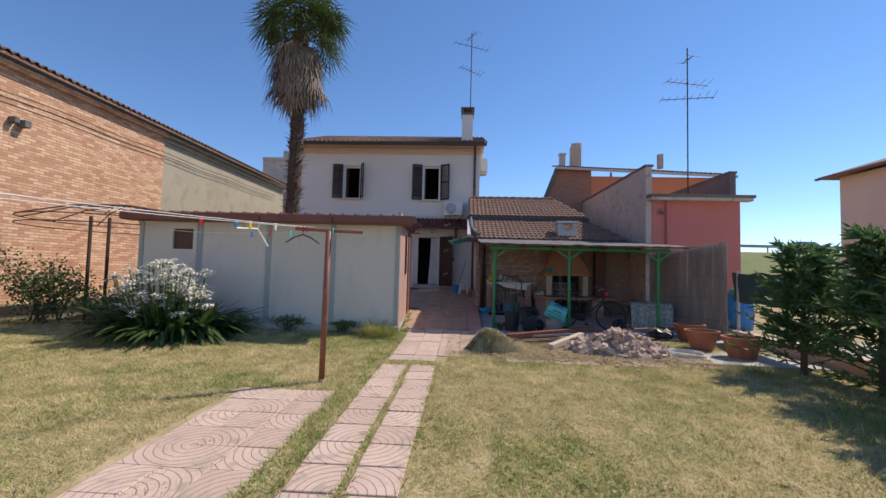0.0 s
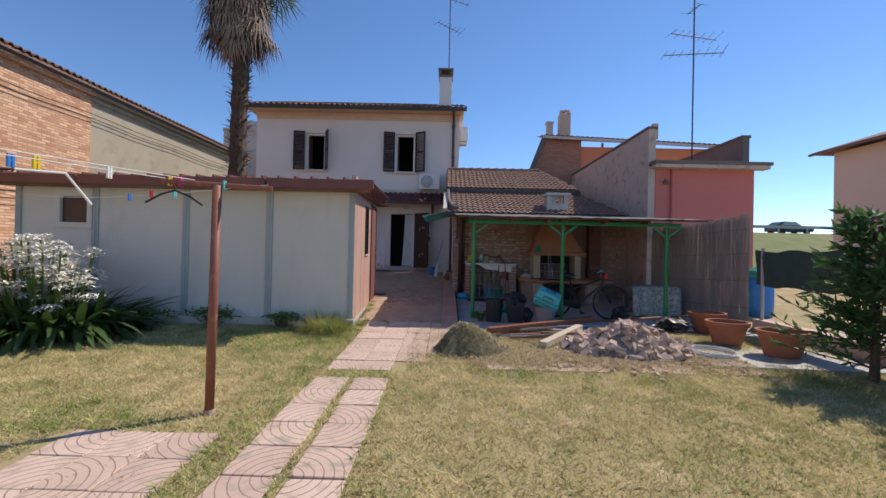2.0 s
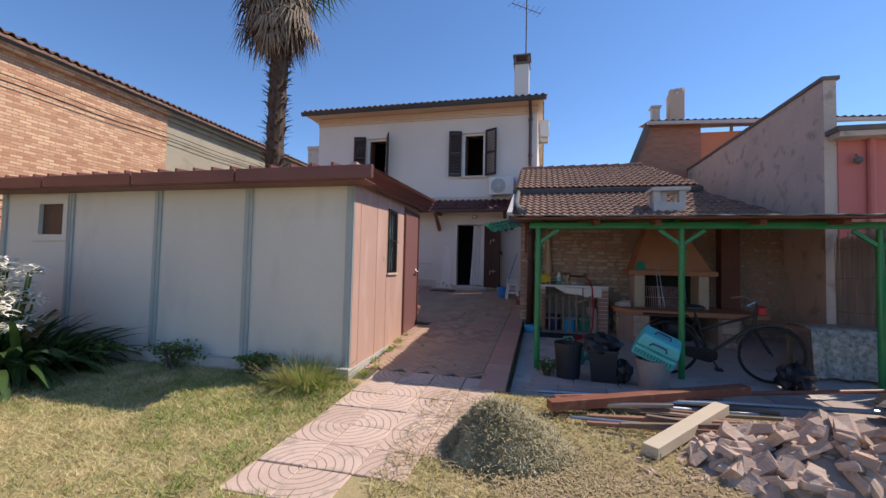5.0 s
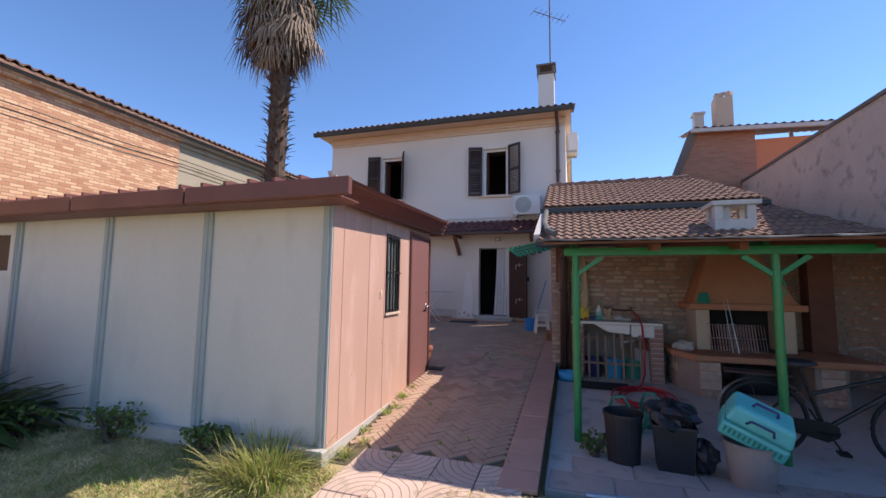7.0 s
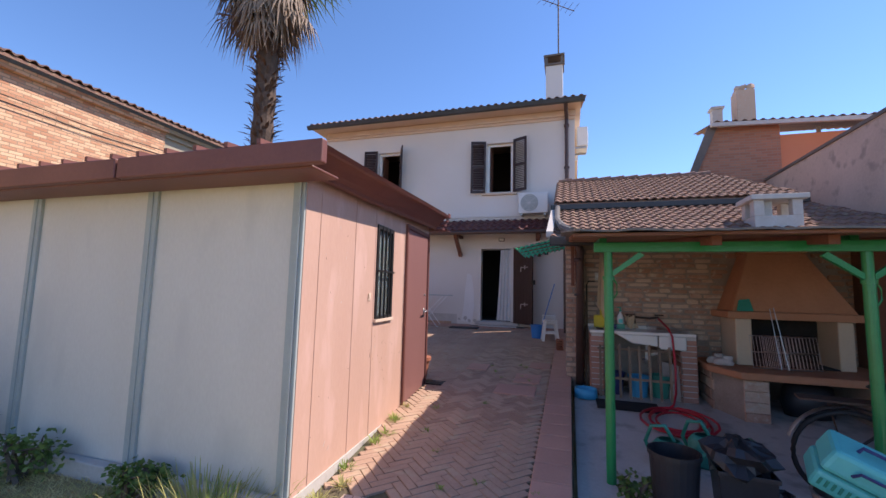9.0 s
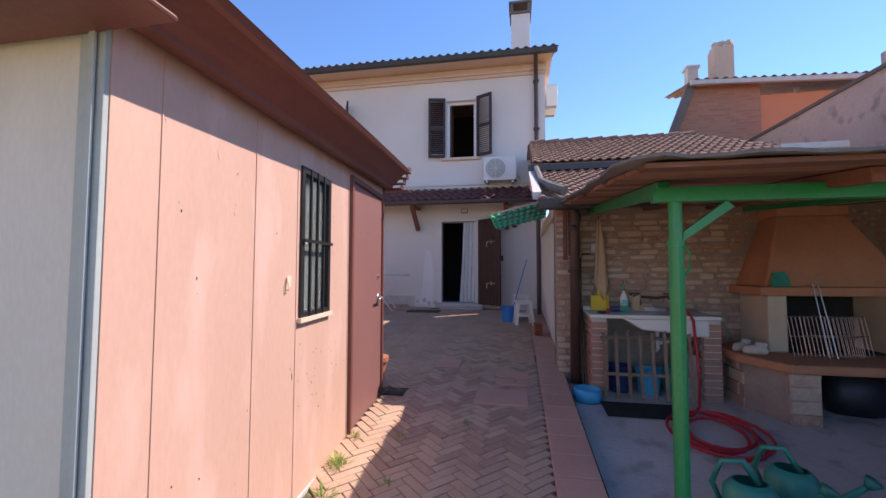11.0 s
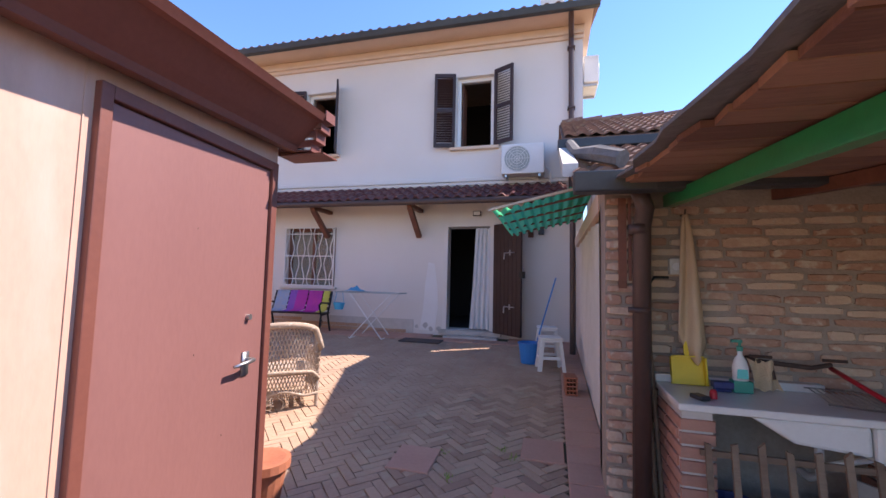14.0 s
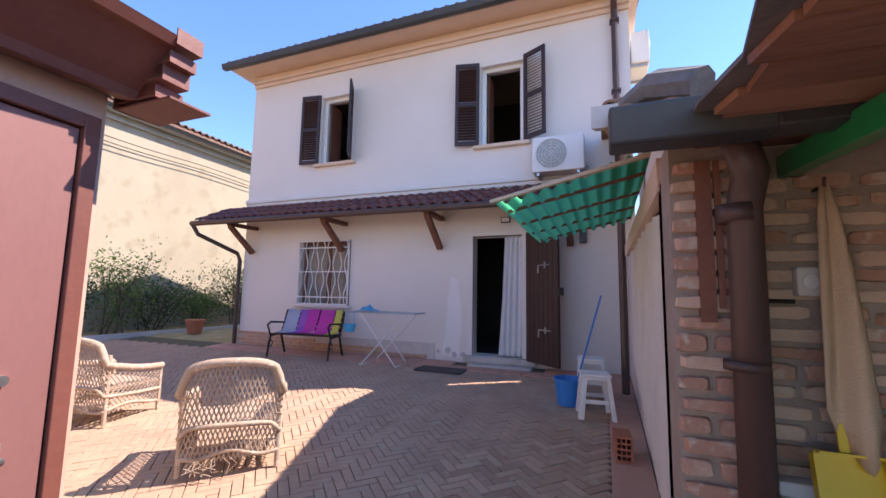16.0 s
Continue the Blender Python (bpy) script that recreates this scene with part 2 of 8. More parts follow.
M = {
    "lawn": material("lawn_soil", (0.44, 0.34, 0.18), (0.29, 0.25, 0.11), 0.9, 0.95, 0.9, 40, c3=(0.50, 0.39, 0.23)),
    "blade": material("grass_blade", (0.26, 0.30, 0.07), (0.95, 0.80, 0.48), 4.0, 0.8, 0, 260, translucent=0.4, c3=(0.44, 0.31, 0.16)),
    "green_blade": material("green_grass_blade", (0.12, 0.25, 0.03), (0.42, 0.48, 0.13), 4.0, 0.7, 0, 260, translucent=0.35),
    "straw": material("straw", (0.52, 0.40, 0.22), (0.30, 0.23, 0.12), 5.0, 0.9, 0.2),
    "tuftstraw": material("sunlit_dry_grass", (0.52, 0.46, 0.2), (0.36, 0.37, 0.12), 5.0, 0.85, 0, 60, translucent=0.3),
    "hay": material("dull_hay", (0.60, 0.52, 0.34), (0.32, 0.29, 0.15), 14.0, 0.95, 0.9, 90),
    "plaster": material("white_plaster", (0.76, 0.72, 0.68), (0.70, 0.66, 0.61), 0.8, 0.9, 0.15, 60),
    "cream": material("cream_plaster", (0.42, 0.375, 0.285), (0.35, 0.31, 0.23), 0.7, 0.9, 0.2, 30, c3=(0.33, 0.29, 0.21)),
    "trim": material("peach_moulding", (0.72, 0.55, 0.42), (0.64, 0.49, 0.37), 3, 0.85, 0.2),
    "shedpanel": material("grey_cement_panel", (0.68, 0.66, 0.60), (0.59, 0.57, 0.51), 0.9, 0.8, 0.12, 60, stretch=(1, 1, 0.4), c3=(0.57, 0.555, 0.505)),
    "shedstrip": material("grey_green_strip", (0.40, 0.45, 0.43), (0.34, 0.38, 0.37), 3, 0.7, 0.1),
    "shedpink": material("salmon_painted_sheet", (0.60, 0.385, 0.30), (0.53, 0.325, 0.25), 1.6, 0.55, 0.1, 50, stretch=(1, 1, 0.35), c3=(0.63, 0.41, 0.335)),
    "sheddoor": material("rose_brown_metal", (0.255, 0.118, 0.106), (0.215, 0.098, 0.09), 1.5, 0.5, 0.08, 50, stretch=(1, 1, 0.4)),
    "fascia": material("brown_sheet_metal", (0.20, 0.07, 0.05), (0.15, 0.05, 0.038), 2, 0.5, 0.1),
    "darkgutter": material("dark_grey_gutter", (0.045, 0.05, 0.055), (0.065, 0.07, 0.075), 3, 0.5, 0.1, metal=0.3),
    "brownpipe": material("brown_pipe", (0.06, 0.035, 0.03), (0.09, 0.05, 0.04), 4, 0.45, 0.05),
    "shutter": material("dark_brown_wood", (0.045, 0.02, 0.018), (0.03, 0.015, 0.014), 6, 0.5, 0.1),
    "timber": material("brown_timber", (0.22, 0.085, 0.05), (0.14, 0.055, 0.035), 5, 0.7, 0.4, stretch=(1, 1, 1)),
    "oldwood": material("weathered_wood", (0.3, 0.22, 0.15), (0.18, 0.12, 0.08), 6, 0.85, 0.5, stretch=(0.3, 1, 1), spread=0.3),
    "boards": material("stained_boards", (0.35, 0.18, 0.115), (0.17, 0.075, 0.052), 3, 0.8, 0.4, stretch=(0.3, 2, 2), spread=0.4),
    "rooftile": material("clay_roof_tile", (0.31, 0.175, 0.125), (0.15, 0.085, 0.066), 4.5, 0.9, 0.4, 30, c3=(0.3, 0.22, 0.14)),
    "redtile": material("dark_red_tile", (0.18, 0.05, 0.045), (0.11, 0.035, 0.035), 5, 0.6, 0.2),
    "paver": material("clay_paver", (0.49, 0.335, 0.235), (0.36, 0.23, 0.162), 2.2, 0.85, 0.4, 45, spread=0.6, c3=(0.44, 0.33, 0.23)),
    "paverdark": material("paver_joint", (0.12, 0.09, 0.06), (0.1, 0.1, 0.05), 4, 0.95, 0.5),
    "slab": material("clay_slab", (0.56, 0.315, 0.235), (0.46, 0.26, 0.195), 2, 0.85, 0.25, spread=0.2),
    "fan": fan_tile_material("pink_fan_tile"),
    "stonebrick": material("old_brick", (0.58, 0.43, 0.32), (0.42, 0.245, 0.175), 5, 0.92, 0.6, 35, spread=0.6, c3=(0.56, 0.47, 0.37)),
    "mortar": material("old_mortar", (0.38, 0.315, 0.265), (0.28, 0.23, 0.19), 5, 0.95, 0.6, 40),
    "newbrick": material("red_brick", (0.46, 0.24, 0.175), (0.36, 0.185, 0.135), 6, 0.85, 0.3, spread=0.3),
    "whitejoint": material("pale_mortar", (0.6, 0.57, 0.53), (0.5, 0.47, 0.43), 8, 0.9, 0.3),
    "plinth": material("peach_facing_brick", (0.56, 0.36, 0.25), (0.48, 0.3, 0.2), 6, 0.85, 0.3, spread=0.3),
    "farbrick": brick_wall_material("farmhouse_brick", (0.86, 0.58, 0.37), (0.50, 0.23, 0.13), (0.34, 0.25, 0.17), 1),
    "gablebrick": brick_wall_material("gable_brick", (0.52, 0.24, 0.15), (0.40, 0.17, 0.105), (0.36, 0.24, 0.18), 0),
    "pinkwall": material("coral_plaster", (0.62, 0.2, 0.17), (0.57, 0.18, 0.155), 1, 0.9, 0.1),
    "orangewall": material("orange_plaster", (0.72, 0.27, 0.14), (0.66, 0.24, 0.12), 1, 0.9, 0.1),
    "palepink": material("pale_pink_plaster", (0.7, 0.47, 0.38), (0.65, 0.43, 0.35), 1, 0.9, 0.1),
    "oldrender": material("stained_render", (0.62, 0.50, 0.43), (0.49, 0.39, 0.33), 1.4, 0.95, 0.5, 20, c3=(0.37, 0.30, 0.26)),
    "darkrender": material("dark_stained_render", (0.12, 0.11, 0.1), (0.2, 0.17, 0.15), 1.6, 0.95, 0.4, 20),
    "concrete": material("worn_concrete", (0.56, 0.535, 0.50), (0.44, 0.42, 0.39), 1.6, 0.9, 0.5, 30, c3=(0.36, 0.34, 0.31)),
    "yardslab": material("worn_pink_slab", (0.46, 0.36, 0.31), (0.36, 0.30, 0.27), 3, 0.9, 0.4, 30, spread=0.5, c3=(0.30, 0.27, 0.24)),
    "patch": material("fresh_white_patch", (0.80, 0.79, 0.78), (0.74, 0.72, 0.70), 2, 0.9, 0.25, 40),
    "felt": material("grey_roof_felt", (0.2, 0.19, 0.18), (0.11, 0.105, 0.1), 4, 0.9, 0.6, 30),
    "green": material("green_gloss_paint", (0.012, 0.27, 0.085), (0.01, 0.21, 0.068), 5, 0.3, 0.05),
    "greenwave": material("green_corrugated_plastic", (0.05, 0.46, 0.21), (0.09, 0.52, 0.27), 3, 0.25, 0.05, translucent=0.75),
    "hood": material("terracotta_hood", (0.52, 0.25, 0.14), (0.43, 0.2, 0.11), 3, 0.92, 0.7, 25),
    "ivory": material("ivory_block", (0.62, 0.52, 0.38), (0.54, 0.45, 0.33), 3, 0.85, 0.2),
    "black": material("black_plastic", (0.018, 0.018, 0.022), (0.03, 0.03, 0.034), 5, 0.45, 0.1),
    "soot": material("soot", (0.015, 0.014, 0.013), (0.03, 0.026, 0.023), 5, 0.95, 0.3),
    "iron": material("rusty_iron", (0.12, 0.07, 0.05), (0.07, 0.05, 0.045), 8, 0.7, 0.3, metal=0.4),
    "steel": material("steel", (0.5, 0.5, 0.5), (0.4, 0.4, 0.41), 8, 0.35, 0.05, metal=0.9),
    "castiron": material("black_cast_iron", (0.02, 0.02, 0.02), (0.03, 0.028, 0.028), 8, 0.45, 0.1, metal=0.3),
    "white": material("white_plastic", (0.78, 0.78, 0.76), (0.7, 0.7, 0.68), 4, 0.4, 0.03),
    "enamel": material("white_ceramic", (0.78, 0.76, 0.72), (0.7, 0.68, 0.64), 3, 0.25, 0.03),
    "cloth": material("white_cloth", (0.75, 0.74, 0.73), (0.66, 0.65, 0.64), 3, 0.9, 0.3, 90),
    "beige": material("beige_towel", (0.62, 0.46, 0.3), (0.55, 0.4, 0.26), 5, 0.95, 0.5, 120),
    "tarp": material("white_tarpaulin", (0.72, 0.69, 0.66), (0.62, 0.59, 0.56), 1.5, 0.6, 0.3, 12),
    "wicker": material("peeling_wicker", (0.45, 0.345, 0.27), (0.34, 0.25, 0.18), 9, 0.75, 0.5, 60, c3=(0.55, 0.47, 0.40)),
    "turq": material("turquoise_plastic", (0.1, 0.58, 0.55), (0.08, 0.52, 0.5), 4, 0.4, 0.03),
    "cangreen": material("green_plastic", (0.03, 0.3, 0.22), (0.025, 0.26, 0.19), 4, 0.4, 0.03),
    "blue": material("blue_plastic", (0.02, 0.22, 0.6), (0.02, 0.18, 0.52), 4, 0.4, 0.03),
    "lightblue": material("sky_blue_plastic", (0.04, 0.42, 0.68), (0.04, 0.38, 0.62), 4, 0.45, 0.05),
    "navy": material("dark_blue_plastic", (0.03, 0.04, 0.16), (0.025, 0.03, 0.12), 4, 0.45, 0.05),
    "yellow": material("yellow_plastic", (0.75, 0.55, 0.02), (0.68, 0.48, 0.02), 4, 0.4, 0.03),
    "red": material("red_plastic", (0.5, 0.02, 0.035), (0.42, 0.015, 0.03), 4, 0.4, 0.05),
    "magenta": material("magenta_towel", (0.62, 0.06, 0.3), (0.55, 0.05, 0.36), 5, 0.95, 0.5, 90),
    "violet": material("violet_towel", (0.3, 0.1, 0.42), (0.36, 0.12, 0.46), 5, 0.95, 0.5, 90),
    "paleblue": material("pale_blue_towel", (0.3, 0.42, 0.6), (0.55, 0.45, 0.4), 9, 0.95, 0.5, 90),
    "yellowcloth": material("yellow_towel", (0.72, 0.62, 0.12), (0.6, 0.5, 0.08), 5, 0.95, 0.5, 90),
    "terracotta": material("terracotta", (0.42, 0.15, 0.08), (0.35, 0.12, 0.065), 4, 0.8, 0.2),
    "rubble": material("rubble_brick", (0.58, 0.43, 0.33), (0.44, 0.31, 0.24), 6, 0.95, 0.6, spread=0.6, c3=(0.46, 0.4, 0.34)),
    "bark": material("palm_bark", (0.13, 0.085, 0.06), (0.07, 0.05, 0.038), 8, 0.95, 0.9, 30),
    "deadfrond": material("dead_frond", (0.22, 0.16, 0.115), (0.32, 0.25, 0.19), 2.0, 0.9, 0.2),
    "frond": material("palm_frond", (0.06, 0.11, 0.025), (0.12, 0.16, 0.04), 1.0, 0.45, 0.1, translucent=0.25),
    "leaf": material("dark_leaf", (0.035, 0.08, 0.02), (0.08, 0.14, 0.04), 2.5, 0.45, 0.1, translucent=0.25),
    "leaf2": material("mid_leaf", (0.08, 0.16, 0.03), (0.16, 0.24, 0.06), 2.5, 0.55, 0.1, translucent=0.3),
    "cypress": material("cypress_leaf", (0.05, 0.13, 0.04), (0.12, 0.22, 0.07), 1.8, 0.6, 0.1, translucent=0.35),
    "petal": material("white_petal", (0.85, 0.83, 0.74), (0.78, 0.76, 0.66), 6, 0.6, 0.1),
    "branch": material("branch", (0.1, 0.07, 0.05), (0.14, 0.1, 0.075), 8, 0.9, 0.4),
    "reed": material("grey_reed", (0.42, 0.36, 0.31), (0.29, 0.245, 0.215), 6, 0.85, 0.3, stretch=(1, 1, 0.2)),
    "net": material("green_shade_net", (0.05, 0.085, 0.07), (0.07, 0.1, 0.085), 8, 0.9, 0.2),
    "rubber": material("black_rubber", (0.012, 0.012, 0.013), (0.02, 0.02, 0.02), 8, 0.7, 0.1),
    "mat": material("dark_doormat", (0.06, 0.05, 0.05), (0.09, 0.075, 0.07), 12, 0.95, 0.6, 90),
    "curtainfab": material("floral_oilcloth", (0.64, 0.62, 0.57), (0.13, 0.14, 0.09), 16, 0.6, 0.2, 30),
    # near-black: the shade of the house rooms is put into this colour
    "dark": material("room_shade", (0.05, 0.045, 0.045), (0.04, 0.036, 0.036), 2, 0.9, 0.1),
    "rustpole": material("red_brown_pole", (0.27, 0.095, 0.055), (0.2, 0.07, 0.045), 4, 0.55, 0.2, c3=(0.3, 0.14, 0.09)),
    "asphalt": material("asphalt", (0.06, 0.06, 0.06), (0.05, 0.05, 0.05), 2, 0.9, 0.4),
    "bank": material("dry_bank_grass", (0.24, 0.24, 0.09), (0.13, 0.18, 0.05), 0.6, 0.95, 0.8, 8),
    "gravel": material("pale_gravel", (0.5, 0.45, 0.38), (0.42, 0.38, 0.32), 1, 0.95, 0.6, 40),
    "carpaint": material("dark_car_paint", (0.03, 0.035, 0.045), (0.03, 0.035, 0.045), 1, 0.25, 0),
}
glass = bpy.data.materials.new("window_glass")
glass.use_nodes = True
gb = glass.node_tree.nodes["Principled BSDF"]
gb.inputs["Base Color"].default_value = (0.75, 0.85, 0.83, 1)
gb.inputs["Roughness"].default_value, gb.inputs["Transmission Weight"].default_value, gb.inputs["IOR"].default_value = 0.08, 0.85, 1.45
M["glass"] = glass


# ---- shaping tools ----
class Geo:
    """Collects faces, then makes one mesh object."""

    def __init__(self):
        self.v, self.f = [], []

    def add(self, vs, fs):
        k = len(self.v)
        self.v += [tuple(p) for p in vs]
        self.f += [tuple(i + k for i in q) for q in fs]
        return self

    def box(self, x0, y0, z0, x1, y1, z1, m=None):
        p = [(x0, y0, z0), (x1, y0, z0), (x1, y1, z0), (x0, y1, z0), (x0, y0, z1), (x1, y0, z1), (x1, y1, z1), (x0, y1, z1)]
        if m:
            p = [m @ Vector(q) for q in p]
        return self.add(p, [(3, 2, 1, 0), (4, 5, 6, 7), (0, 1, 5, 4), (1, 2, 6, 5), (2, 3, 7, 6), (3, 0, 4, 7)])

    def prism(self, poly, z0, z1):
        """A flat polygon (x, y), anticlockwise, raised from z0 to z1."""
        n = len(poly)
        vs = [(x, y, z0) for x, y in poly] + [(x, y, z1) for x, y in poly]
        return self.add(vs, [tuple(reversed(range(n))), tuple(range(n, 2 * n))] + [(i, (i + 1) % n, n + (i + 1) % n, n + i) for i in range(n)])

    def plate(self, pts, d):
        """A polygon in space thickened by the vector d."""
        n, d = len(pts), Vector(d)
        vs = [Vector(p) for p in pts] + [Vector(p) + d for p in pts]
        return self.add(vs, [tuple(reversed(range(n))), tuple(range(n, 2 * n))] + [(i, (i + 1) % n, n + (i + 1) % n, n + i) for i in range(n)])

    def tube(self, pts, r, n=8, close=False):
        """A pipe along points; r one radius or one for each point."""
        pts = [Vector(p) for p in pts]
        rs = r if isinstance(r, (list, tuple)) else [r] * len(pts)
        k0, rings = len(self.v), []
        for i, p in enumerate(pts):
            a = pts[(i - 1) % len(pts)] if (i or close) else pts[0]
            c = pts[(i + 1) % len(pts)] if (i < len(pts) - 1 or close) else pts[-1]
            d = (c - a).normalized()
            s = d.cross(Vector((0, 0, 1)))
            if s.length < 0.05:
                s = d.cross(Vector((0, 1, 0)))
            s.normalize()
            u = s.cross(d)
            self.v += [tuple(p + rs[i] * (math.cos(2 * math.pi * j / n) * s + math.sin(2 * math.pi * j / n) * u)) for j in range(n)]
            rings.append(k0 + i * n)
        m = len(pts)
        for i in range(m if close else m - 1):
            a, b = rings[i], rings[(i + 1) % m]
            self.f += [(a + j, a + (j + 1) % n, b + (j + 1) % n, b + j) for j in range(n)]
        if not close:
            self.f += [tuple(rings[0] + j for j in reversed(range(n))), tuple(rings[-1] + j for j in range(n))]
        return self

    def lathe(self, prof, c=(0, 0, 0), n=24, sx=1.0, sy=1.0):
        """Profile of (radius, height) pairs turned about a standing axis."""
        k0 = len(self.v)
        for r, z in prof:
            self.v += [(c[0] + sx * r * math.cos(2 * math.pi * j / n), c[1] + sy * r * math.sin(2 * math.pi * j / n), c[2] + z) for j in range(n)]
        for i in range(len(prof) - 1):
            a, b = k0 + i * n, k0 + (i + 1) * n
            self.f += [(a + j, a + (j + 1) % n, b + (j + 1) % n, b + j) for j in range(n)]
        return self

    def wall(self, xs, zs, holes, y0, y1):
        """An upright wall between xs and zs, thick from y0 to y1, with holes (x0, x1, z0, z1) right through."""
        gx = sorted({xs[0], xs[1], *[h[0] for h in holes], *[h[1] for h in holes]})
        gz = sorted({zs[0], zs[1], *[h[2] for h in holes], *[h[3] for h in holes]})

        def solid(i, j):
            if not (0 <= i < len(gx) - 1 and 0 <= j < len(gz) - 1):
                return False
            cx, cz = (gx[i] + gx[i + 1]) / 2, (gz[j] + gz[j + 1]) / 2
            return not any(h[0] < cx < h[1] and h[2] < cz < h[3] for h in holes)

        for i in range(len(gx) - 1):
            for j in range(len(gz) - 1):
                if not solid(i, j):
                    continue
                a, b, c, d = gx[i], gx[i + 1], gz[j], gz[j + 1]
                self.add([(a, y0, c), (b, y0, c), (b, y0, d), (a, y0, d)], [(0, 1, 2, 3)])
                self.add([(a, y1, c), (b, y1, c), (b, y1, d), (a, y1, d)], [(3, 2, 1, 0)])
                if not solid(i - 1, j):
                    self.add([(a, y0, c), (a, y0, d), (a, y1, d), (a, y1, c)], [(0, 1, 2, 3)])
                if not solid(i + 1, j):
                    self.add([(b, y0, c), (b, y1, c), (b, y1, d), (b, y0, d)], [(0, 1, 2, 3)])
                if not solid(i, j - 1):
                    self.add([(a, y0, c), (a, y1, c), (b, y1, c), (b, y0, c)], [(0, 1, 2, 3)])
                if not solid(i, j + 1):
                    self.add([(a, y0, d), (b, y0, d), (b, y1, d), (a, y1, d)], [(0, 1, 2, 3)])
        return self

    def make(self, name, mat, parent=None, bevel=0.0, smooth=False):
        """World coordinates where the parent only has a place; local ones otherwise."""
        me = bpy.data.meshes.new(name)
        o = parent.matrix_basis.translation if parent and not parent.get("local") else Vector((0, 0, 0))
        if parent and parent.parent and not parent.get("local"):
            o = o + parent.parent.matrix_basis.translation
        me.from_pydata([(p[0] - o[0], p[1] - o[1], p[2] - o[2]) for p in self.v], [], self.f)
        me.materials.append(M[mat])
        if smooth:
            me.polygons.foreach_set("use_smooth", [True] * len(me.polygons))
        ob = new(name, me)
        if parent:
            ob.parent = parent
        if bevel:
            md = ob.modifiers.new("edge", "BEVEL")
            md.width, md.segments, md.limit_method = bevel, 2, "ANGLE"
        return ob


def thing(name, label, category, at=(0, 0, 0), group="", kind="", local=False):
    e = new(name)
    e.empty_display_size = 0.2
    e.matrix_basis = at if isinstance(at, Matrix) else Matrix.Translation(at)
    if local:
        e["local"] = 1
    return tagged(e, label, category, group, kind)


def piece(name, me, parent, m):
    ob = new(name, me)
    ob.parent = parent
    ob.matrix_basis = Matrix.Translation(-parent.matrix_basis.translation) @ m
    return ob


def block_mesh(name, mat, lx, ly, lz, b=0.004, jitter=0.0, rnd=None):
    """A brick with worn edges: base square, chamfered top ring. Stands from z 0 to lz."""
    g = Geo()
    j = (lambda: rnd.uniform(-jitter, jitter)) if rnd else (lambda: 0)
    vs = []
    for z, i in ((0, 0), (lz - b, 0), (lz, b)):
        for sx, sy in ((-1, -1), (1, -1), (1, 1), (-1, 1)):
            vs.append((sx * (lx / 2 - i) + j(), sy * (ly / 2 - i) + j(), z + (j() if z else 0)))
    g.add(vs, [(3, 2, 1, 0)] + [(a + k, a + (k + 1) % 4, a + 4 + (k + 1) % 4, a + 4 + k) for a in (0, 4) for k in range(4)] + [(8, 9, 10, 11)])
    me = bpy.data.meshes.new(name)
    me.from_pydata(g.v, [], g.f)
    me.materials.append(M[mat])
    return me


def ground_z(y):
    return float(np.interp(y, [-40, 0, 5, 7.5, 12.8, 17.8, 40], [-0.3, 0, 0.13, 0.18, 0.5, 0.78, 0.8]))


def yard_z(y):
    """The concrete under the canopy, lower than the paved ramp."""
    return float(np.interp(y, [8.8, 9.6, 12.8], [0.2, 0.2, 0.38]))


def roof_tiles(name, parent, o, u, v, wide, long_, tw=0.21, tl=0.32, mat="rooftile", rise=0.045, right=None, seed=1):
    """Rows of curved tiles from the eave o along u, climbing along v; right(s) gives the width at s metres up."""
    rnd = random.Random(seed)
    o, u, v = Vector(o), Vector(u).normalized(), Vector(v).normalized()
    n = u.cross(v).normalized()
    g = Geo()
    s = 0.0
    while s < long_ - 0.02:
        e = min(s + tl * 1.12, long_)
        w = right(s) if right else wide
        x = 0.0
        while x < w - 0.05:
            j = rnd.uniform(-0.006, 0.012)
            prof = [(0.0, 0.0), (0.12, 0.55), (0.3, 1.0), (0.5, 0.85), (0.62, 0.3), (0.75, 0.0), (1.0, 0.0)]
            lo = [o + u * (x + a * tw) + v * (s + j) + n * (h * rise + 0.032) for a, h in prof]
            hi = [o + u * (x + a * tw * 0.97) + v * (e + j) + n * (h * rise + 0.004) for a, h in prof]
            drop = [p - n * 0.022 for p in lo]
            k = len(prof)
            g.add(lo + hi + drop, [(i, i + 1, k + i + 1, k + i) for i in range(k - 1)] + [(2 * k + i, 2 * k + i + 1, i + 1, i) for i in range(k - 1)])
            x += tw
        s += tl
    return tagged(g.make(name, mat, parent), kind="stuff")


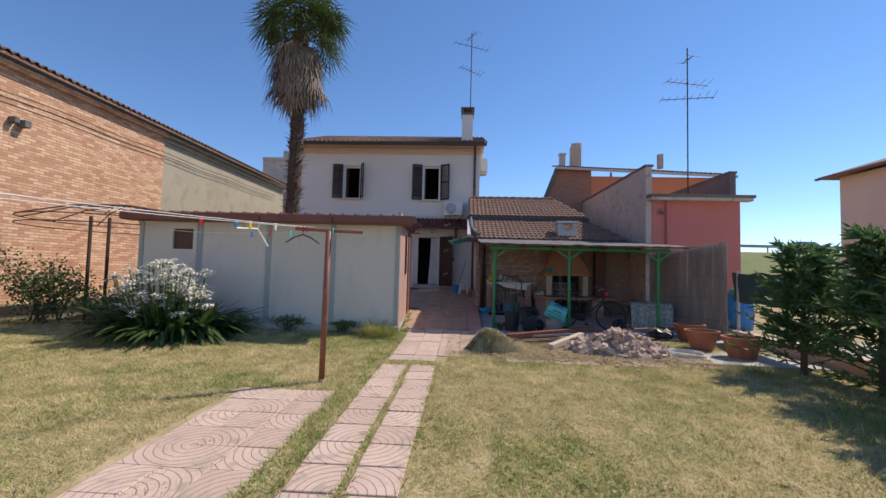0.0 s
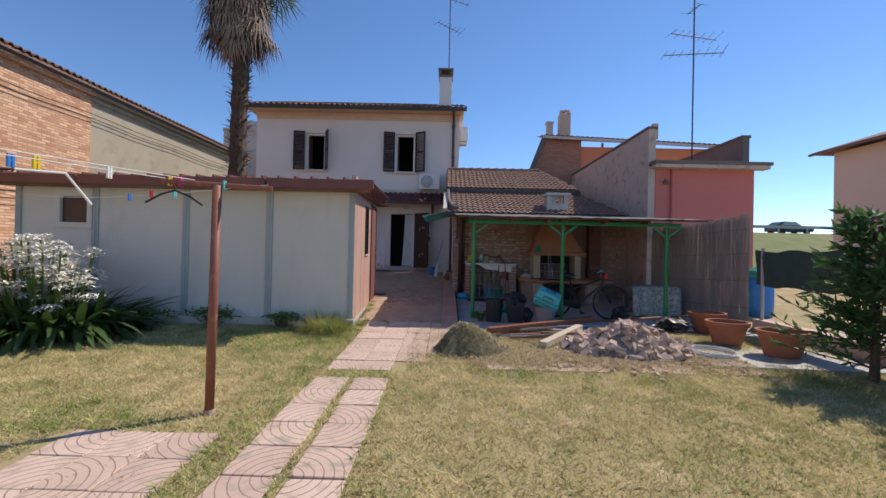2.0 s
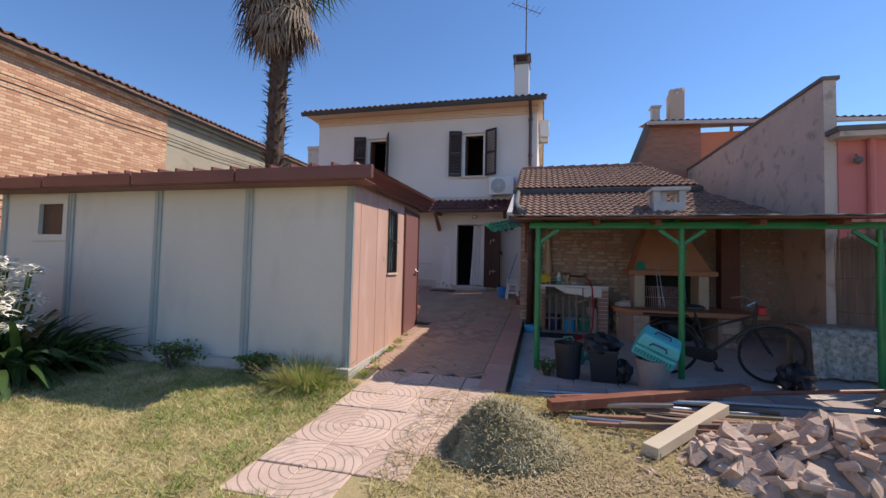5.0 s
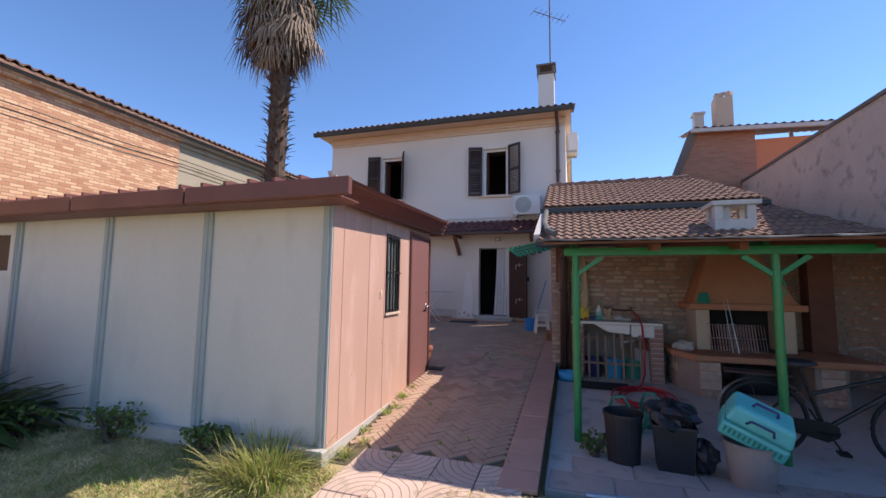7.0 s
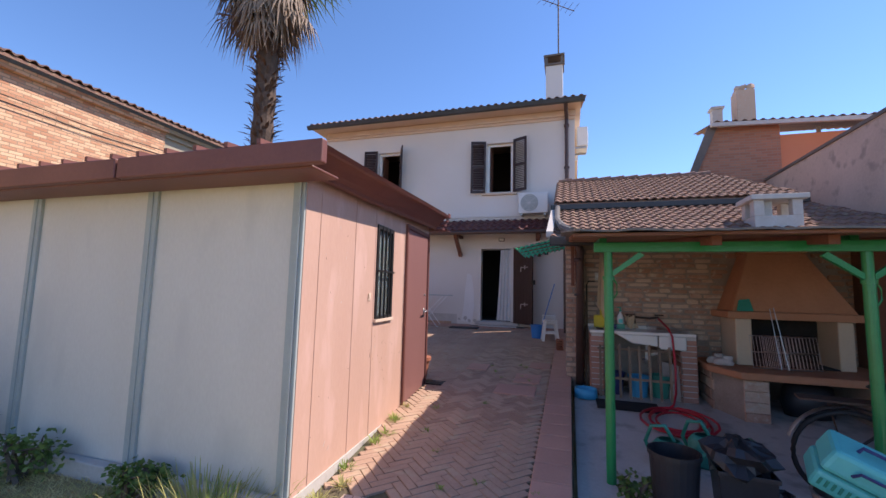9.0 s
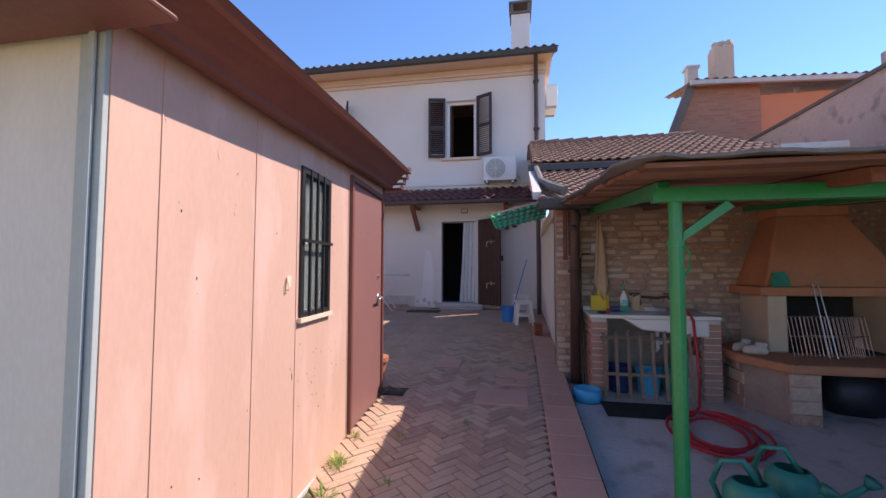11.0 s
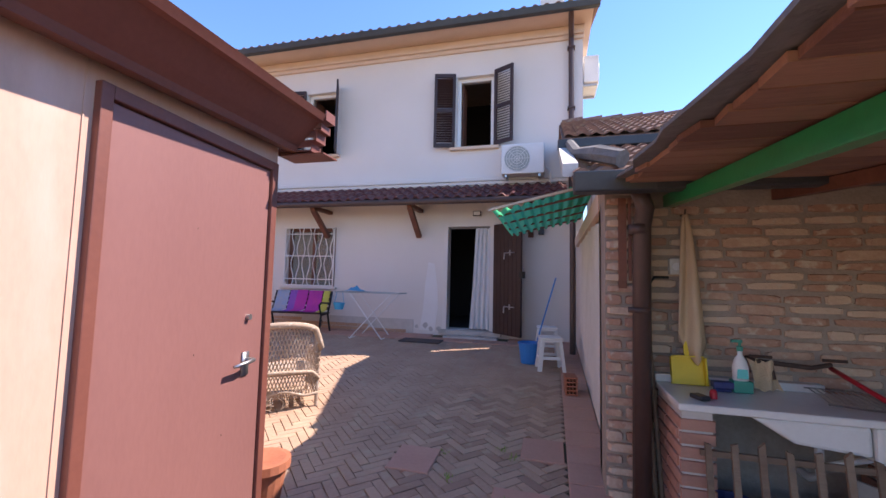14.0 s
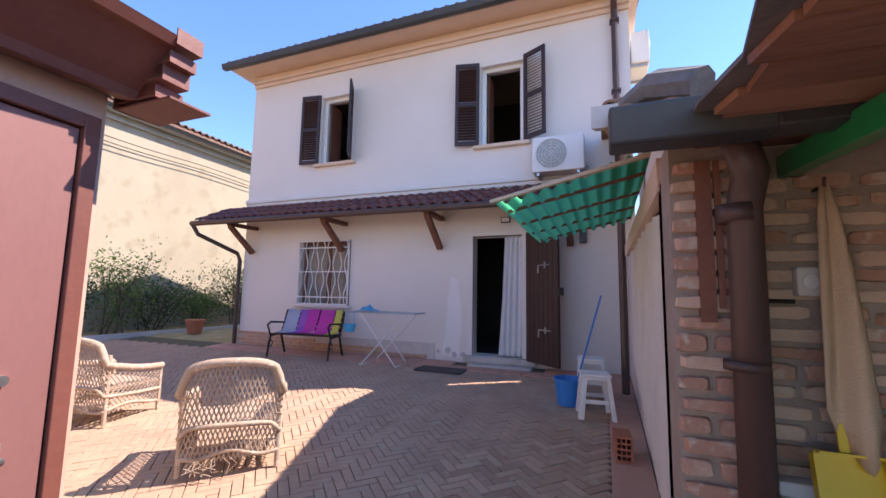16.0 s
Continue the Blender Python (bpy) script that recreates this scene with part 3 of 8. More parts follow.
# ---- ground ----
def ground_sheet():
    xs = sorted({*np.arange(-14, 8.01, 0.25).round(3), -3000, -400, -80, -40, -25, 12, 20, 40, 80, 400, 3000})
    ys = sorted({*np.arange(-3, 18.01, 0.25).round(3), -3000, -400, -60, -20, -8, 22, 28, 40, 80, 400, 3000})
    vs, fs = [], []
    for y in ys:
        for x in xs:
            z = ground_z(max(-40, min(y, 40)))
            if 0.3 < x < 5.6 and 8.7 < y < 17:
                z = yard_z(y) - 0.06
            elif -12.2 < x <= 0.3 and 8.6 < y < 17.8:
                z -= 0.07
            else:
                z += -0.004 + 0.008 * noise.noise(Vector((x * 0.6, y * 0.6, 0)))
            vs.append((x, y, z))
    k = len(xs)
    for j in range(len(ys) - 1):
        for i in range(k - 1):
            fs.append((j * k + i, j * k + i + 1, (j + 1) * k + i + 1, (j + 1) * k + i))
    return tagged(Geo().add(vs, fs).make("ground", "lawn", smooth=True), "mown lawn of drying grass and bare soil", "ground", kind="structure")


ground_sheet()
TILE = 0.36
on_tiles = []


def lawn(name, n, mat, area, hmin, hmax, seed, label, keep):
    rng = np.random.default_rng(seed)
    x, y = rng.uniform(area[0], area[1], n), rng.uniform(area[2], area[3], n)
    ok = np.array([keep(a, b) for a, b in zip(x, y)])
    x, y = x[ok], y[ok]
    n = len(x)
    z = np.interp(y, [-40, 0, 5, 7.5, 12.8, 17.8, 40], [-0.3, 0, 0.13, 0.18, 0.5, 0.78, 0.8]) - 0.012
    a, h, w = rng.uniform(0, 6.283, n), rng.uniform(hmin, hmax, n), rng.uniform(0.0035, 0.0085, n)
    lx, ly = rng.normal(0, 1.0, n) * h, rng.normal(0, 1.0, n) * h
    v = np.empty((n, 3, 3))
    v[:, 0] = np.stack([x - w * np.cos(a), y - w * np.sin(a), z], 1)
    v[:, 1] = np.stack([x + w * np.cos(a), y + w * np.sin(a), z], 1)
    v[:, 2] = np.stack([x + lx, y + ly, z + h], 1)
    me = bpy.data.meshes.new(name)
    me.vertices.add(3 * n)
    me.vertices.foreach_set("co", v.reshape(-1))
    me.loops.add(3 * n)
    me.loops.foreach_set("vertex_index", np.arange(3 * n, dtype=np.int32))
    me.polygons.add(n)
    me.polygons.foreach_set("loop_start", np.arange(0, 3 * n, 3, dtype=np.int32))
    me.update()
    me.validate()
    me.materials.append(M[mat])
    return tagged(new(name, me), label, "grass", kind="stuff")


def paved(x, y):
    if -2.62 < x < -1.47 and y < 4.75:
        return True
    if -1.18 < x < -0.83 and y < 6.0 or -0.75 < x < -0.40 and y < 6.0:
        return True
    if -1.16 < x < (0.3 if y > 7.1 else -0.25) and 6.3 < y < 8.7:
        return True
    return y > 8.45 and x > -1.4


# ---- main house ----
FY = 17.75
house = thing("house", "two-storey white plastered house with brown shutters", "house", (-3.4, 21, 0.7), kind="structure")
WIN = [(-5.47, -4.70, 4.62, 6.08), (-1.93, -1.16, 4.60, 6.10)]
DOOR = (-2.08, -1.16, 0.90, 2.98)
GWIN = (-5.85, -4.60, 1.68, 2.98)
Geo().wall((-7.42, 0.56), (0.5, 6.9), WIN + [DOOR, GWIN], FY, FY + 0.35).make("wall", "plaster", house)
Geo().box(-7.42, FY + 0.35, 0.5, -7.07, 25.5, 6.9).make("wall", "plaster", house)
Geo().box(0.21, FY + 0.35, 0.5, 0.56, 25.5, 6.9).make("wall", "plaster", house)
Geo().box(-7.07, 25.15, 0.5, 0.21, 25.5, 6.9).make("wall", "plaster", house)
# room floors and inner walls coloured near-black to stand for indoor shade
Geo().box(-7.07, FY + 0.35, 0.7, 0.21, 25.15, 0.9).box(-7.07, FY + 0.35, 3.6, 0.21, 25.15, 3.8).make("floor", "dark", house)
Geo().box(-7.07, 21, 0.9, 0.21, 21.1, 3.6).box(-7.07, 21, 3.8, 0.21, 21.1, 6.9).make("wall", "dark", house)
Geo().box(-7.7, 17.28, 6.9, 0.72, 25.9, 6.96).make("soffit", "trim", house)
g = Geo()
for k, (d, z0, z1) in enumerate(((0.05, 6.62, 6.70), (0.10, 6.70, 6.76), (0.05, 6.76, 6.89))):
    g.box(-7.42, FY - d, z0, 0.58, FY - 0.003, z1)
g.make("cornice", "trim", house, 0.008)
Geo().box(-7.42, FY - 0.05, 3.80, 0.3, FY - 0.003, 3.87).box(-7.42, FY - 0.08, 3.87, 0.3, FY - 0.003, 3.95).make("string_course", "plaster", house, 0.01)
SL = Vector((0, 4.7, 1.75)).normalized()
Geo().plate([(-7.75, 17.22, 6.96), (0.76, 17.22, 6.96), (0.76, 21.9, 8.65), (-7.75, 21.9, 8.65)], (0, 0, 0.05)).make("roof", "rooftile", house)
Geo().plate([(-7.75, 21.9, 8.65), (0.76, 21.9, 8.65), (0.76, 26.3, 6.96), (-7.75, 26.3, 6.96)], (0, 0, 0.05)).make("roof", "rooftile", house)
Geo().plate([(-7.42, 17.75, 6.96), (-7.42, 26, 6.96), (-7.42, 21.9, 8.6)], (0.3, 0, 0)).plate([(0.26, 17.75, 6.96), (0.26, 26, 6.96), (0.26, 21.9, 8.6)], (0.3, 0, 0)).make("gable", "plaster", house)
roof_tiles("tile_rows", house, (-7.75, 17.2, 7.0), (1, 0, 0), SL, 8.5, 5.0)
g = Geo()
g.plate([(-7.8, 17.12, 6.86), (-7.8, 17.22, 6.86), (-7.8, 17.22, 6.96), (-7.8, 17.08, 6.98)], (8.62, 0, 0))
g.make("gutter", "darkgutter", house, 0.015)
Geo().tube([(0.32, 17.2, 7.0), (0.34, FY - 0.09, 6.6), (0.34, FY - 0.09, 3.5)], 0.05, 10).make("downpipe", "brownpipe", house)
g = Geo()
for z in (6.4, 5.2, 4.2):
    g.box(0.27, FY - 0.15, z, 0.41, FY, z + 0.03)
g.make("bracket", "brownpipe", house)
# chimney with slotted cap
g = Geo().box(-0.27, 18.5, 7.0, 0.23, 19.0, 8.72)
g.make("chimney", "plaster", house, 0.01)
g = Geo().box(-0.31, 18.46, 8.72, 0.27, 19.04, 8.78)
for x in (-0.29, 0.17):
    for y in (18.48, 18.94):
        g.box(x, y, 8.78, x + 0.08, y + 0.08, 9.0)
g.box(-0.33, 18.44, 9.0, 0.29, 19.06, 9.06).box(-0.22, 18.56, 8.78, 0.18, 18.94, 8.84)
g.make("chimney_cap", "darkrender", house, 0.008)


def shutter_leaf(parent, w, h):
    """Louvred leaf in local coordinates, hinge at x 0, opening along +x."""
    g = Geo()
    for a, b, c, d in ((0, 0.06, 0, h), (w - 0.06, w, 0, h), (0.06, w - 0.06, 0, 0.08), (0.06, w - 0.06, h - 0.08, h), (0.06, w - 0.06, h / 2 - 0.04, h / 2 + 0.04)):
        g.box(a, -0.02, c, b, 0.02, d)
    g.make("leaf_frame", "shutter", parent, 0.004)
    n = int((h - 0.24) / 0.05)
    me = None
    for i in range(n):
        z = 0.1 + (h - 0.2) * (i + 0.5) / n
        if abs(z - h / 2) < 0.05:
            continue
        if me is None:
            s = Geo().box(0.055, -0.024, -0.004, w - 0.055, 0.024, 0.004, pose(0, 0, 0, 38))
            me = bpy.data.meshes.new("slat")
            me.from_pydata(s.v, [], s.f)
            me.materials.append(M["shutter"])
        o = new("slat", me)
        o.parent = parent
        o.matrix_basis = pose(0, 0, z)


for (x0, x1, z0, z1), angles in zip(WIN, ((172, 62), (168, 28))):
    w = thing("window", "open upstairs window with dark brown louvred shutters", "window", (x0, FY, z0), "upstairs windows", "structure")
    g = Geo()
    g.box(x0, FY + 0.1, z0, x0 + 0.07, FY + 0.16, z1).box(x1 - 0.07, FY + 0.1, z0, x1, FY + 0.16, z1).box(x0 + 0.07, FY + 0.1, z1 - 0.07, x1 - 0.07, FY + 0.16, z1).box(x0 + 0.07, FY + 0.1, z0, x1 - 0.07, FY + 0.16, z0 + 0.05)
    g.make("frame", "white", w)
    Geo().box(x0 - 0.09, FY - 0.012, z0 - 0.02, x0, FY - 0.003, z1 + 0.08).box(x1, FY - 0.012, z0 - 0.02, x1 + 0.09, FY - 0.003, z1 + 0.08).box(x0, FY - 0.012, z1, x1, FY - 0.003, z1 + 0.08).make("surround", "plaster", w)
    Geo().box(x0 - 0.12, FY - 0.09, z0 - 0.07, x1 + 0.12, FY + 0.1, z0 - 0.004).make("sill", "trim", w, 0.01)
    Geo().box(x0 + 0.08, FY + 0.2, z0 + 0.05, x0 + 0.1, FY + 0.55, z1 - 0.07).make("casement", "timber", w)
    for x, a in ((x0 - 0.02, angles[0]), (x1 + 0.02, angles[1])):
        leaf = thing("shutter", "dark brown louvred wooden shutter standing open", "shutter", pose(x, FY - 0.05, z0, 0, 0, -a if a < 90 else 180 + (180 - a)), "shutters", local=True)
        shutter_leaf(leaf, 0.44, z1 - z0 + 0.06)
# grated ground-floor window
w = thing("window", "ground floor window behind a white wrought grille", "window", (GWIN[0], FY, GWIN[2]), kind="structure")
x0, x1, z0, z1 = GWIN
Geo().box(x0, FY + 0.12, z0, x0 + 0.08, FY + 0.18, z1).box(x1 - 0.08, FY + 0.12, z0, x1, FY + 0.18, z1).box(x0, FY + 0.12, z1 - 0.08, x1, FY + 0.18, z1).box(x0 + 0.6, FY + 0.12, z0, x0 + 0.68, FY + 0.18, z1).make("frame", "timber", w)
Geo().box(x0 + 0.05, FY + 0.14, z0, x1 - 0.05, FY + 0.15, z1).make("pane", "glass", w)
Geo().box(x0 - 0.06, FY - 0.08, z0 - 0.06, x1 + 0.06, FY + 0.12, z0 - 0.004).make("sill", "plaster", w, 0.01)
g = Geo()
for a, b, c, d in ((x0, x0 + 0.025, z0, z1), (x1 - 0.025, x1, z0, z1), (x0, x1, z0, z0 + 0.025), (x0, x1, z1 - 0.025, z1), (x0, x1, (z0 + z1) / 2, (z0 + z1) / 2 + 0.02), (x0, x1, z1 - 0.16, z1 - 0.14), (x0, x1, z0 + 0.14, z0 + 0.16)):
    g.box(a, FY - 0.06, c, b, FY - 0.04, d)
for k in range(9):
    cx = x0 + 0.07 + k * (x1 - x0 - 0.14) / 8
    pts = [(cx + 0.035 * math.sin(i / 16 * 6.283 * 2) * (1 if k % 2 else -1), FY - 0.05, z0 + (z1 - z0) * i / 16) for i in range(17)]
    g.tube(pts, 0.011, 5)
g.make("grille", "white", w)
# back door: frame, curtain, open shutter door, step
d = thing("door", "open doorway with white curtain and dark brown door", "door", (-1.62, FY, 0.9), kind="structure")
Geo().box(-2.14, FY - 0.03, 0.9, -2.05, FY + 0.2, 3.04).box(-1.19, FY - 0.03, 0.9, -1.10, FY + 0.2, 3.04).box(-2.05, FY - 0.03, 2.96, -1.19, FY + 0.2, 3.04).make("frame", "plaster", d)
g = Geo()
n = 36
for i in range(n + 1):
    u = i / n
    x = -1.53 + 0.40 * u
    y = FY + 0.02 + 0.035 * math.sin(u * 30)
    g.v += [(x - 0.06 * (1 - u), y - 0.02, 0.93), (x - 0.02 * math.sin(u * 5), y, 1.9), (x + 0.04 * (1 - u), y, 2.93)]
g.f = [(3 * i + j, 3 * i + 3 + j, 3 * i + 4 + j, 3 * i + 1 + j) for i in range(n) for j in (0, 1)]
g.make("curtain", "cloth", d, smooth=True)
Geo().tube([(-2.0, FY + 0.03, 2.93), (-1.1, FY + 0.03, 2.93)], 0.012, 6).make("curtain_rod", "steel", d)
leaf = thing("door_leaf", "dark brown boarded door leaf standing open", "door", pose(-1.10, FY - 0.06, 0.86, 0, 0, -42), kind="structure", local=True)
for k in range(7):
    Geo().box(0.008 + k * 0.108, -0.03, 0.02, 0.11 + k * 0.108, 0.02, 2.12).make("plank", "shutter", leaf, 0.006)
g = Geo()
for z in (0.55, 1.55):
    g.tube([(0.35, -0.05, z), (0.62, -0.05, z)], 0.012, 6).tube([(0.35, -0.05, z), (0.35, -0.06, z - 0.12)], 0.012, 6).tube([(0.5, -0.05, z + 0.05), (0.5, -0.05, z - 0.05)], 0.016, 6)
g.make("bolt", "steel", leaf)
Geo().box(0.74, -0.05, 1.08, 0.8, 0.05, 1.2).make("latch", "castiron", leaf)
s = Geo().box(-2.05, FY - 0.32, 0.70, -1.0, FY - 0.003, 0.80).box(-2.2, FY - 0.1, 0.80, -0.95, FY + 0.2, 0.895)
tagged(s.make("door_step", "concrete", bevel=0.015), "worn low concrete doorstep below the back door", "step", kind="structure")
tagged(Geo().box(-2.72, 16.82, 0.735, -1.95, 17.2, 0.765).make("doormat", "mat", bevel=0.008), "dark worn doormat on the paving", "doormat")
rnd = random.Random(404)
edge_pts = [(-2.62, 0.86), (-2.30, 0.84), (-2.24, 1.3), (-2.26, 1.75), (-2.33, 2.2), (-2.46, 2.24), (-2.52, 1.8), (-2.55, 1.3)]
Geo().plate([(x, FY - 0.004, z) for x, z in edge_pts], (0, 0.003, 0)).make("plaster_patch", "patch", house)
for k in range(7):
    x, z, q = -2.95 + 0.14 * k + rnd.uniform(-0.04, 0.04), 0.86 + rnd.uniform(0, 0.1), rnd.uniform(0.03, 0.08)
    Geo().plate([(x + q * rnd.uniform(0.7, 1.2) * math.cos(a), FY - 0.006, z + q * rnd.uniform(0.6, 1.1) * math.sin(a)) for a in np.arange(0, 6.2, 0.8)], (0, 0.004, 0)).make("plaster_flake", "concrete", house)
# tiled awning over the ground floor
aw = thing("awning", "narrow dark red tiled awning on brown timber brackets", "awning", (-3.9, FY, 3.4), kind="structure")
AV = Vector((0, 0.85, 0.42)).normalized()
Geo().plate([(-7.95, 16.93, 3.33), (0.25, 16.93, 3.33), (0.25, FY - 0.01, 3.74), (-7.95, FY - 0.01, 3.74)], (0, 0, 0.03)).make("boarding", "timber", aw)
roof_tiles("tile_rows", aw, (-7.95, 16.9, 3.36), (1, 0, 0), AV, 8.2, 0.93, 0.2, 0.31, "redtile", 0.05)
Geo().tube([(-8.0, 16.86, 3.32), (0.28, 16.86, 3.32)], 0.055, 10).make("gutter", "brownpipe", aw)
Geo().tube([(-7.95, 16.86, 3.28), (-7.9, 16.95, 3.1), (-7.5, FY - 0.12, 2.75), (-7.46, FY - 0.08, 2.6), (-7.46, FY - 0.08, 0.75)], 0.045, 8).make("downpipe", "brownpipe", aw)
for x in (-7.1, -4.75, -2.65, -0.4):
    Geo().plate([(x - 0.05, FY - 0.04, 2.78), (x - 0.05, FY - 0.12, 2.72), (x - 0.05, 17.02, 3.22), (x - 0.05, 17.02, 3.32)], (0.1, 0, 0)).box(x - 0.05, 17.0, 3.26, x + 0.05, FY - 0.005, 3.335).make("bracket", "timber", aw, 0.006)
# air conditioners
def air_conditioner(at, label):
    e = thing("air_conditioner", label, "air conditioner", at, "outdoor units", local=True)
    Geo().box(-0.4, -0.15, 0, 0.4, 0.15, 0.58).make("casing", "white", e, 0.02)
    g = Geo()
    for r in (0.05, 0.1, 0.15, 0.2, 0.24):
        g.tube([(-0.1 + r * math.cos(a * 0.3), -0.16, 0.29 + r * math.sin(a * 0.3)) for a in range(21)], 0.006, 4, True)
    for a in range(8):
        g.tube([(-0.1, -0.16, 0.29), (-0.1 + 0.24 * math.cos(a * 0.785), -0.16, 0.29 + 0.24 * math.sin(a * 0.785))], 0.005, 4)
    g.make("grille", "white", e)
    Geo().lathe([(0.001, 0), (0.235, 0)], n=24).make("fan_well", "shedstrip", e).matrix_basis = pose(-0.1, -0.153, 0.29, 90)
    for x in (-0.31, 0.31):
        Geo().box(x - 0.02, -0.12, -0.05, x + 0.02, 0.2, -0.003).make("bracket", "steel", e)
    Geo().tube([(0.42, 0.05, 0.15), (0.5, 0.1, 0.1), (0.52, 0.18, -0.15)], 0.025, 6).make("pipe", "white", e)
    return e


air_conditioner(pose(-0.55, 17.5, 3.9), "white outdoor air conditioner bracketed on plaster wall")
air_conditioner(pose(0.78, 18.9, 6.1, 0, 0, 90), "white outdoor air conditioner on the gable wall")
lamp = thing("wall_lamp", "small black floodlight under the awning", "lamp", (-1.45, FY - 0.1, 3.2))
Geo().box(-1.53, FY - 0.12, 3.16, -1.37, FY - 0.07, 3.26).tube([(-1.45, FY - 0.07, 3.2), (-1.45, FY, 3.2)], 0.015, 6).make("body", "black", lamp, 0.006)
Geo().box(-1.515, FY - 0.128, 3.175, -1.385, FY - 0.121, 3.245).make("lens", "white", lamp)
spot = thing("wall_speaker", "small black box on the white wall", "speaker", (-0.2, FY - 0.1, 2.9))
Geo().box(-0.26, FY - 0.14, 2.78, -0.16, FY, 2.98).make("body", "black", spot, 0.008)


def antenna(base, h, booms, label):
    e = thing("antenna", label, "antenna", base)
    x, y, z = base
    Geo().tube([(x, y, z), (x, y, z + h)], 0.022, 6).make("mast", "iron", e)
    for dz, yaw, ln, k in booms:
        c, s = math.cos(radians(yaw)), math.sin(radians(yaw))
        g = Geo().tube([(x - c * ln * 0.5, y - s * ln * 0.5, z + dz), (x + c * ln * 0.5, y + s * ln * 0.5, z + dz)], 0.014, 5)
        for i in range(k):
            u = -0.5 + i / (k - 1)
            hw = 0.12 + 0.25 * abs(u)
            px, py = x + c * ln * u, y + s * ln * u
            g.tube([(px + s * hw, py - c * hw, z + dz + 0.02 * i), (px - s * hw, py + c * hw, z + dz)], 0.007, 4)
        g.make("boom", "iron", e)
    return e


antenna((0.1, 18.9, 9.06), 3.75, ((3.1, 25, 1.7, 7), (1.9, 40, 1.3, 7), (3.6, 120, 0.9, 5)), "thin rooftop television antenna on chimney mast")

# facing-brick plinth of the house
pl = thing("plinth", "low plinth of peach facing bricks", "plinth", (-5, FY, 0.7), kind="structure")
Geo().box(-7.44, FY - 0.012, 0.5, -2.75, FY - 0.004, 1.06).make("backing", "whitejoint", pl)
me = block_mesh("brick", "plinth", 0.235, 0.062, 0.02)
rnd = random.Random(3)
for r in range(7):
    for i in range(20):
        x = -7.31 + i * 0.245 + (0.12 if r % 2 else 0)
        z = 0.60 + r * 0.072
        top = np.interp(x, [-7.4, -5.9, -4.6, -2.8], [1.12, 1.0, 0.92, 0.84])
        if z < top and x < -2.85:
            piece("brick", me, pl, pose(x, FY - 0.008, z, 90, 0, 0))

# ---- shed ----
shed = thing("shed", "long low shed with grey panels and salmon gable", "shed", (-4.2, 10, 0.3), kind="structure")
A, B = Vector((-1.36, 8.52, 0)), Vector((-1.58, 11.75, 0))
sd = (B - A).normalized()
sn = Vector((sd.y, -sd.x, 0))


def side(s, out, z):
    p = A + sd * s + sn * out
    return (p.x, p.y, z)


Geo().wall((-7.05, -1.385), (0.25, 2.6), [(-6.32, -5.86, 1.87, 2.31)], 8.52, 8.6).make("wall", "shedpanel", shed)
Geo().box(-7.05, 8.42, 0.0, -1.33, 8.51, 0.36).make("footing", "concrete", shed, 0.01)
Geo().box(-7.05, 8.6, 0.2, -6.97, 11.7, 2.6).box(-6.97, 11.62, 0.2, -1.75, 11.7, 2.6).make("wall", "shedpanel", shed)
g = Geo()
for x in (-5.72, -4.19, -2.79):
    g.box(x - 0.055, 8.495, 0.36, x + 0.055, 8.52, 2.5)
g.box(-1.46, 8.5, 0.36, -1.364, 8.52, 2.5).box(-7.07, 8.49, 0.36, -6.98, 8.52, 2.5)
for x in (-5.72, -4.19, -2.79, -1.40):
    g.box(x - 0.012, 8.485, 0.36, x + 0.012, 8.495, 2.5)
g.make("cover_strip", "shedstrip", shed, 0.003)
w = thing("window", "small dark shed window in a pale frame", "window", (-6.09, 8.5, 1.87), kind="structure")
Geo().box(-6.42, 8.495, 2.31, -5.76, 8.52, 2.44).box(-6.42, 8.495, 1.78, -5.76, 8.52, 1.87).box(-6.42, 8.495, 1.87, -6.32, 8.52, 2.31).box(-5.86, 8.495, 1.87, -5.76, 8.52, 2.31).make("frame", "shedpanel", w)
Geo().box(-6.32, 8.55, 1.87, -5.86, 8.56, 2.31).make("pane", "brownpipe", w)
# salmon side: sheets with seams, window 1.29..1.75 m along, door from 2.23 to 3.16 m
L = (B - A).length
WS, DS = (1.29, 1.75), (2.23, 3.16)
SIDE = Matrix.Translation(A) @ Matrix(((sd.x, -sn.x, 0, 0), (sd.y, -sn.y, 0, 0), (0, 0, 1, 0), (0, 0, 0, 1)))
side_wall = Geo().wall((0.0, L), (0.2, 2.75), [(WS[0], WS[1], 1.43, 2.38), (DS[0], DS[1], 0.38, 2.48)], 0.0, 0.07)
side_wall.v = [tuple(SIDE @ Vector(p)) for p in side_wall.v]
side_wall.make("wall", "shedpink", shed)
g = Geo()
for s in (0.2, 0.8, 1.25, 2.15):
    g.box(s, -0.004, 0.3, s + 0.006, -0.001, 2.6, SIDE)
g.make("seam", "shedpink", shed)
Geo().box(0.0, -0.012, 0.16, DS[0], 0.0, 0.34, SIDE).make("skirting", "concrete", shed)
dd = thing("door", "closed rose-brown metal shed door with lever handle", "door", side(2.6, 0, 0.4), kind="structure")
Geo().box(DS[0] - 0.045, -0.03, 0.36, DS[0], 0.06, 2.53, SIDE).box(DS[1], -0.03, 0.36, DS[1] + 0.05, 0.06, 2.53, SIDE).box(DS[0], -0.03, 2.48, DS[1], 0.06, 2.53, SIDE).make("frame", "fascia", dd, 0.004)
Geo().box(DS[0] + 0.004, -0.012, 0.385, DS[1] - 0.004, 0.03, 2.475, SIDE).make("leaf", "sheddoor", dd, 0.004)
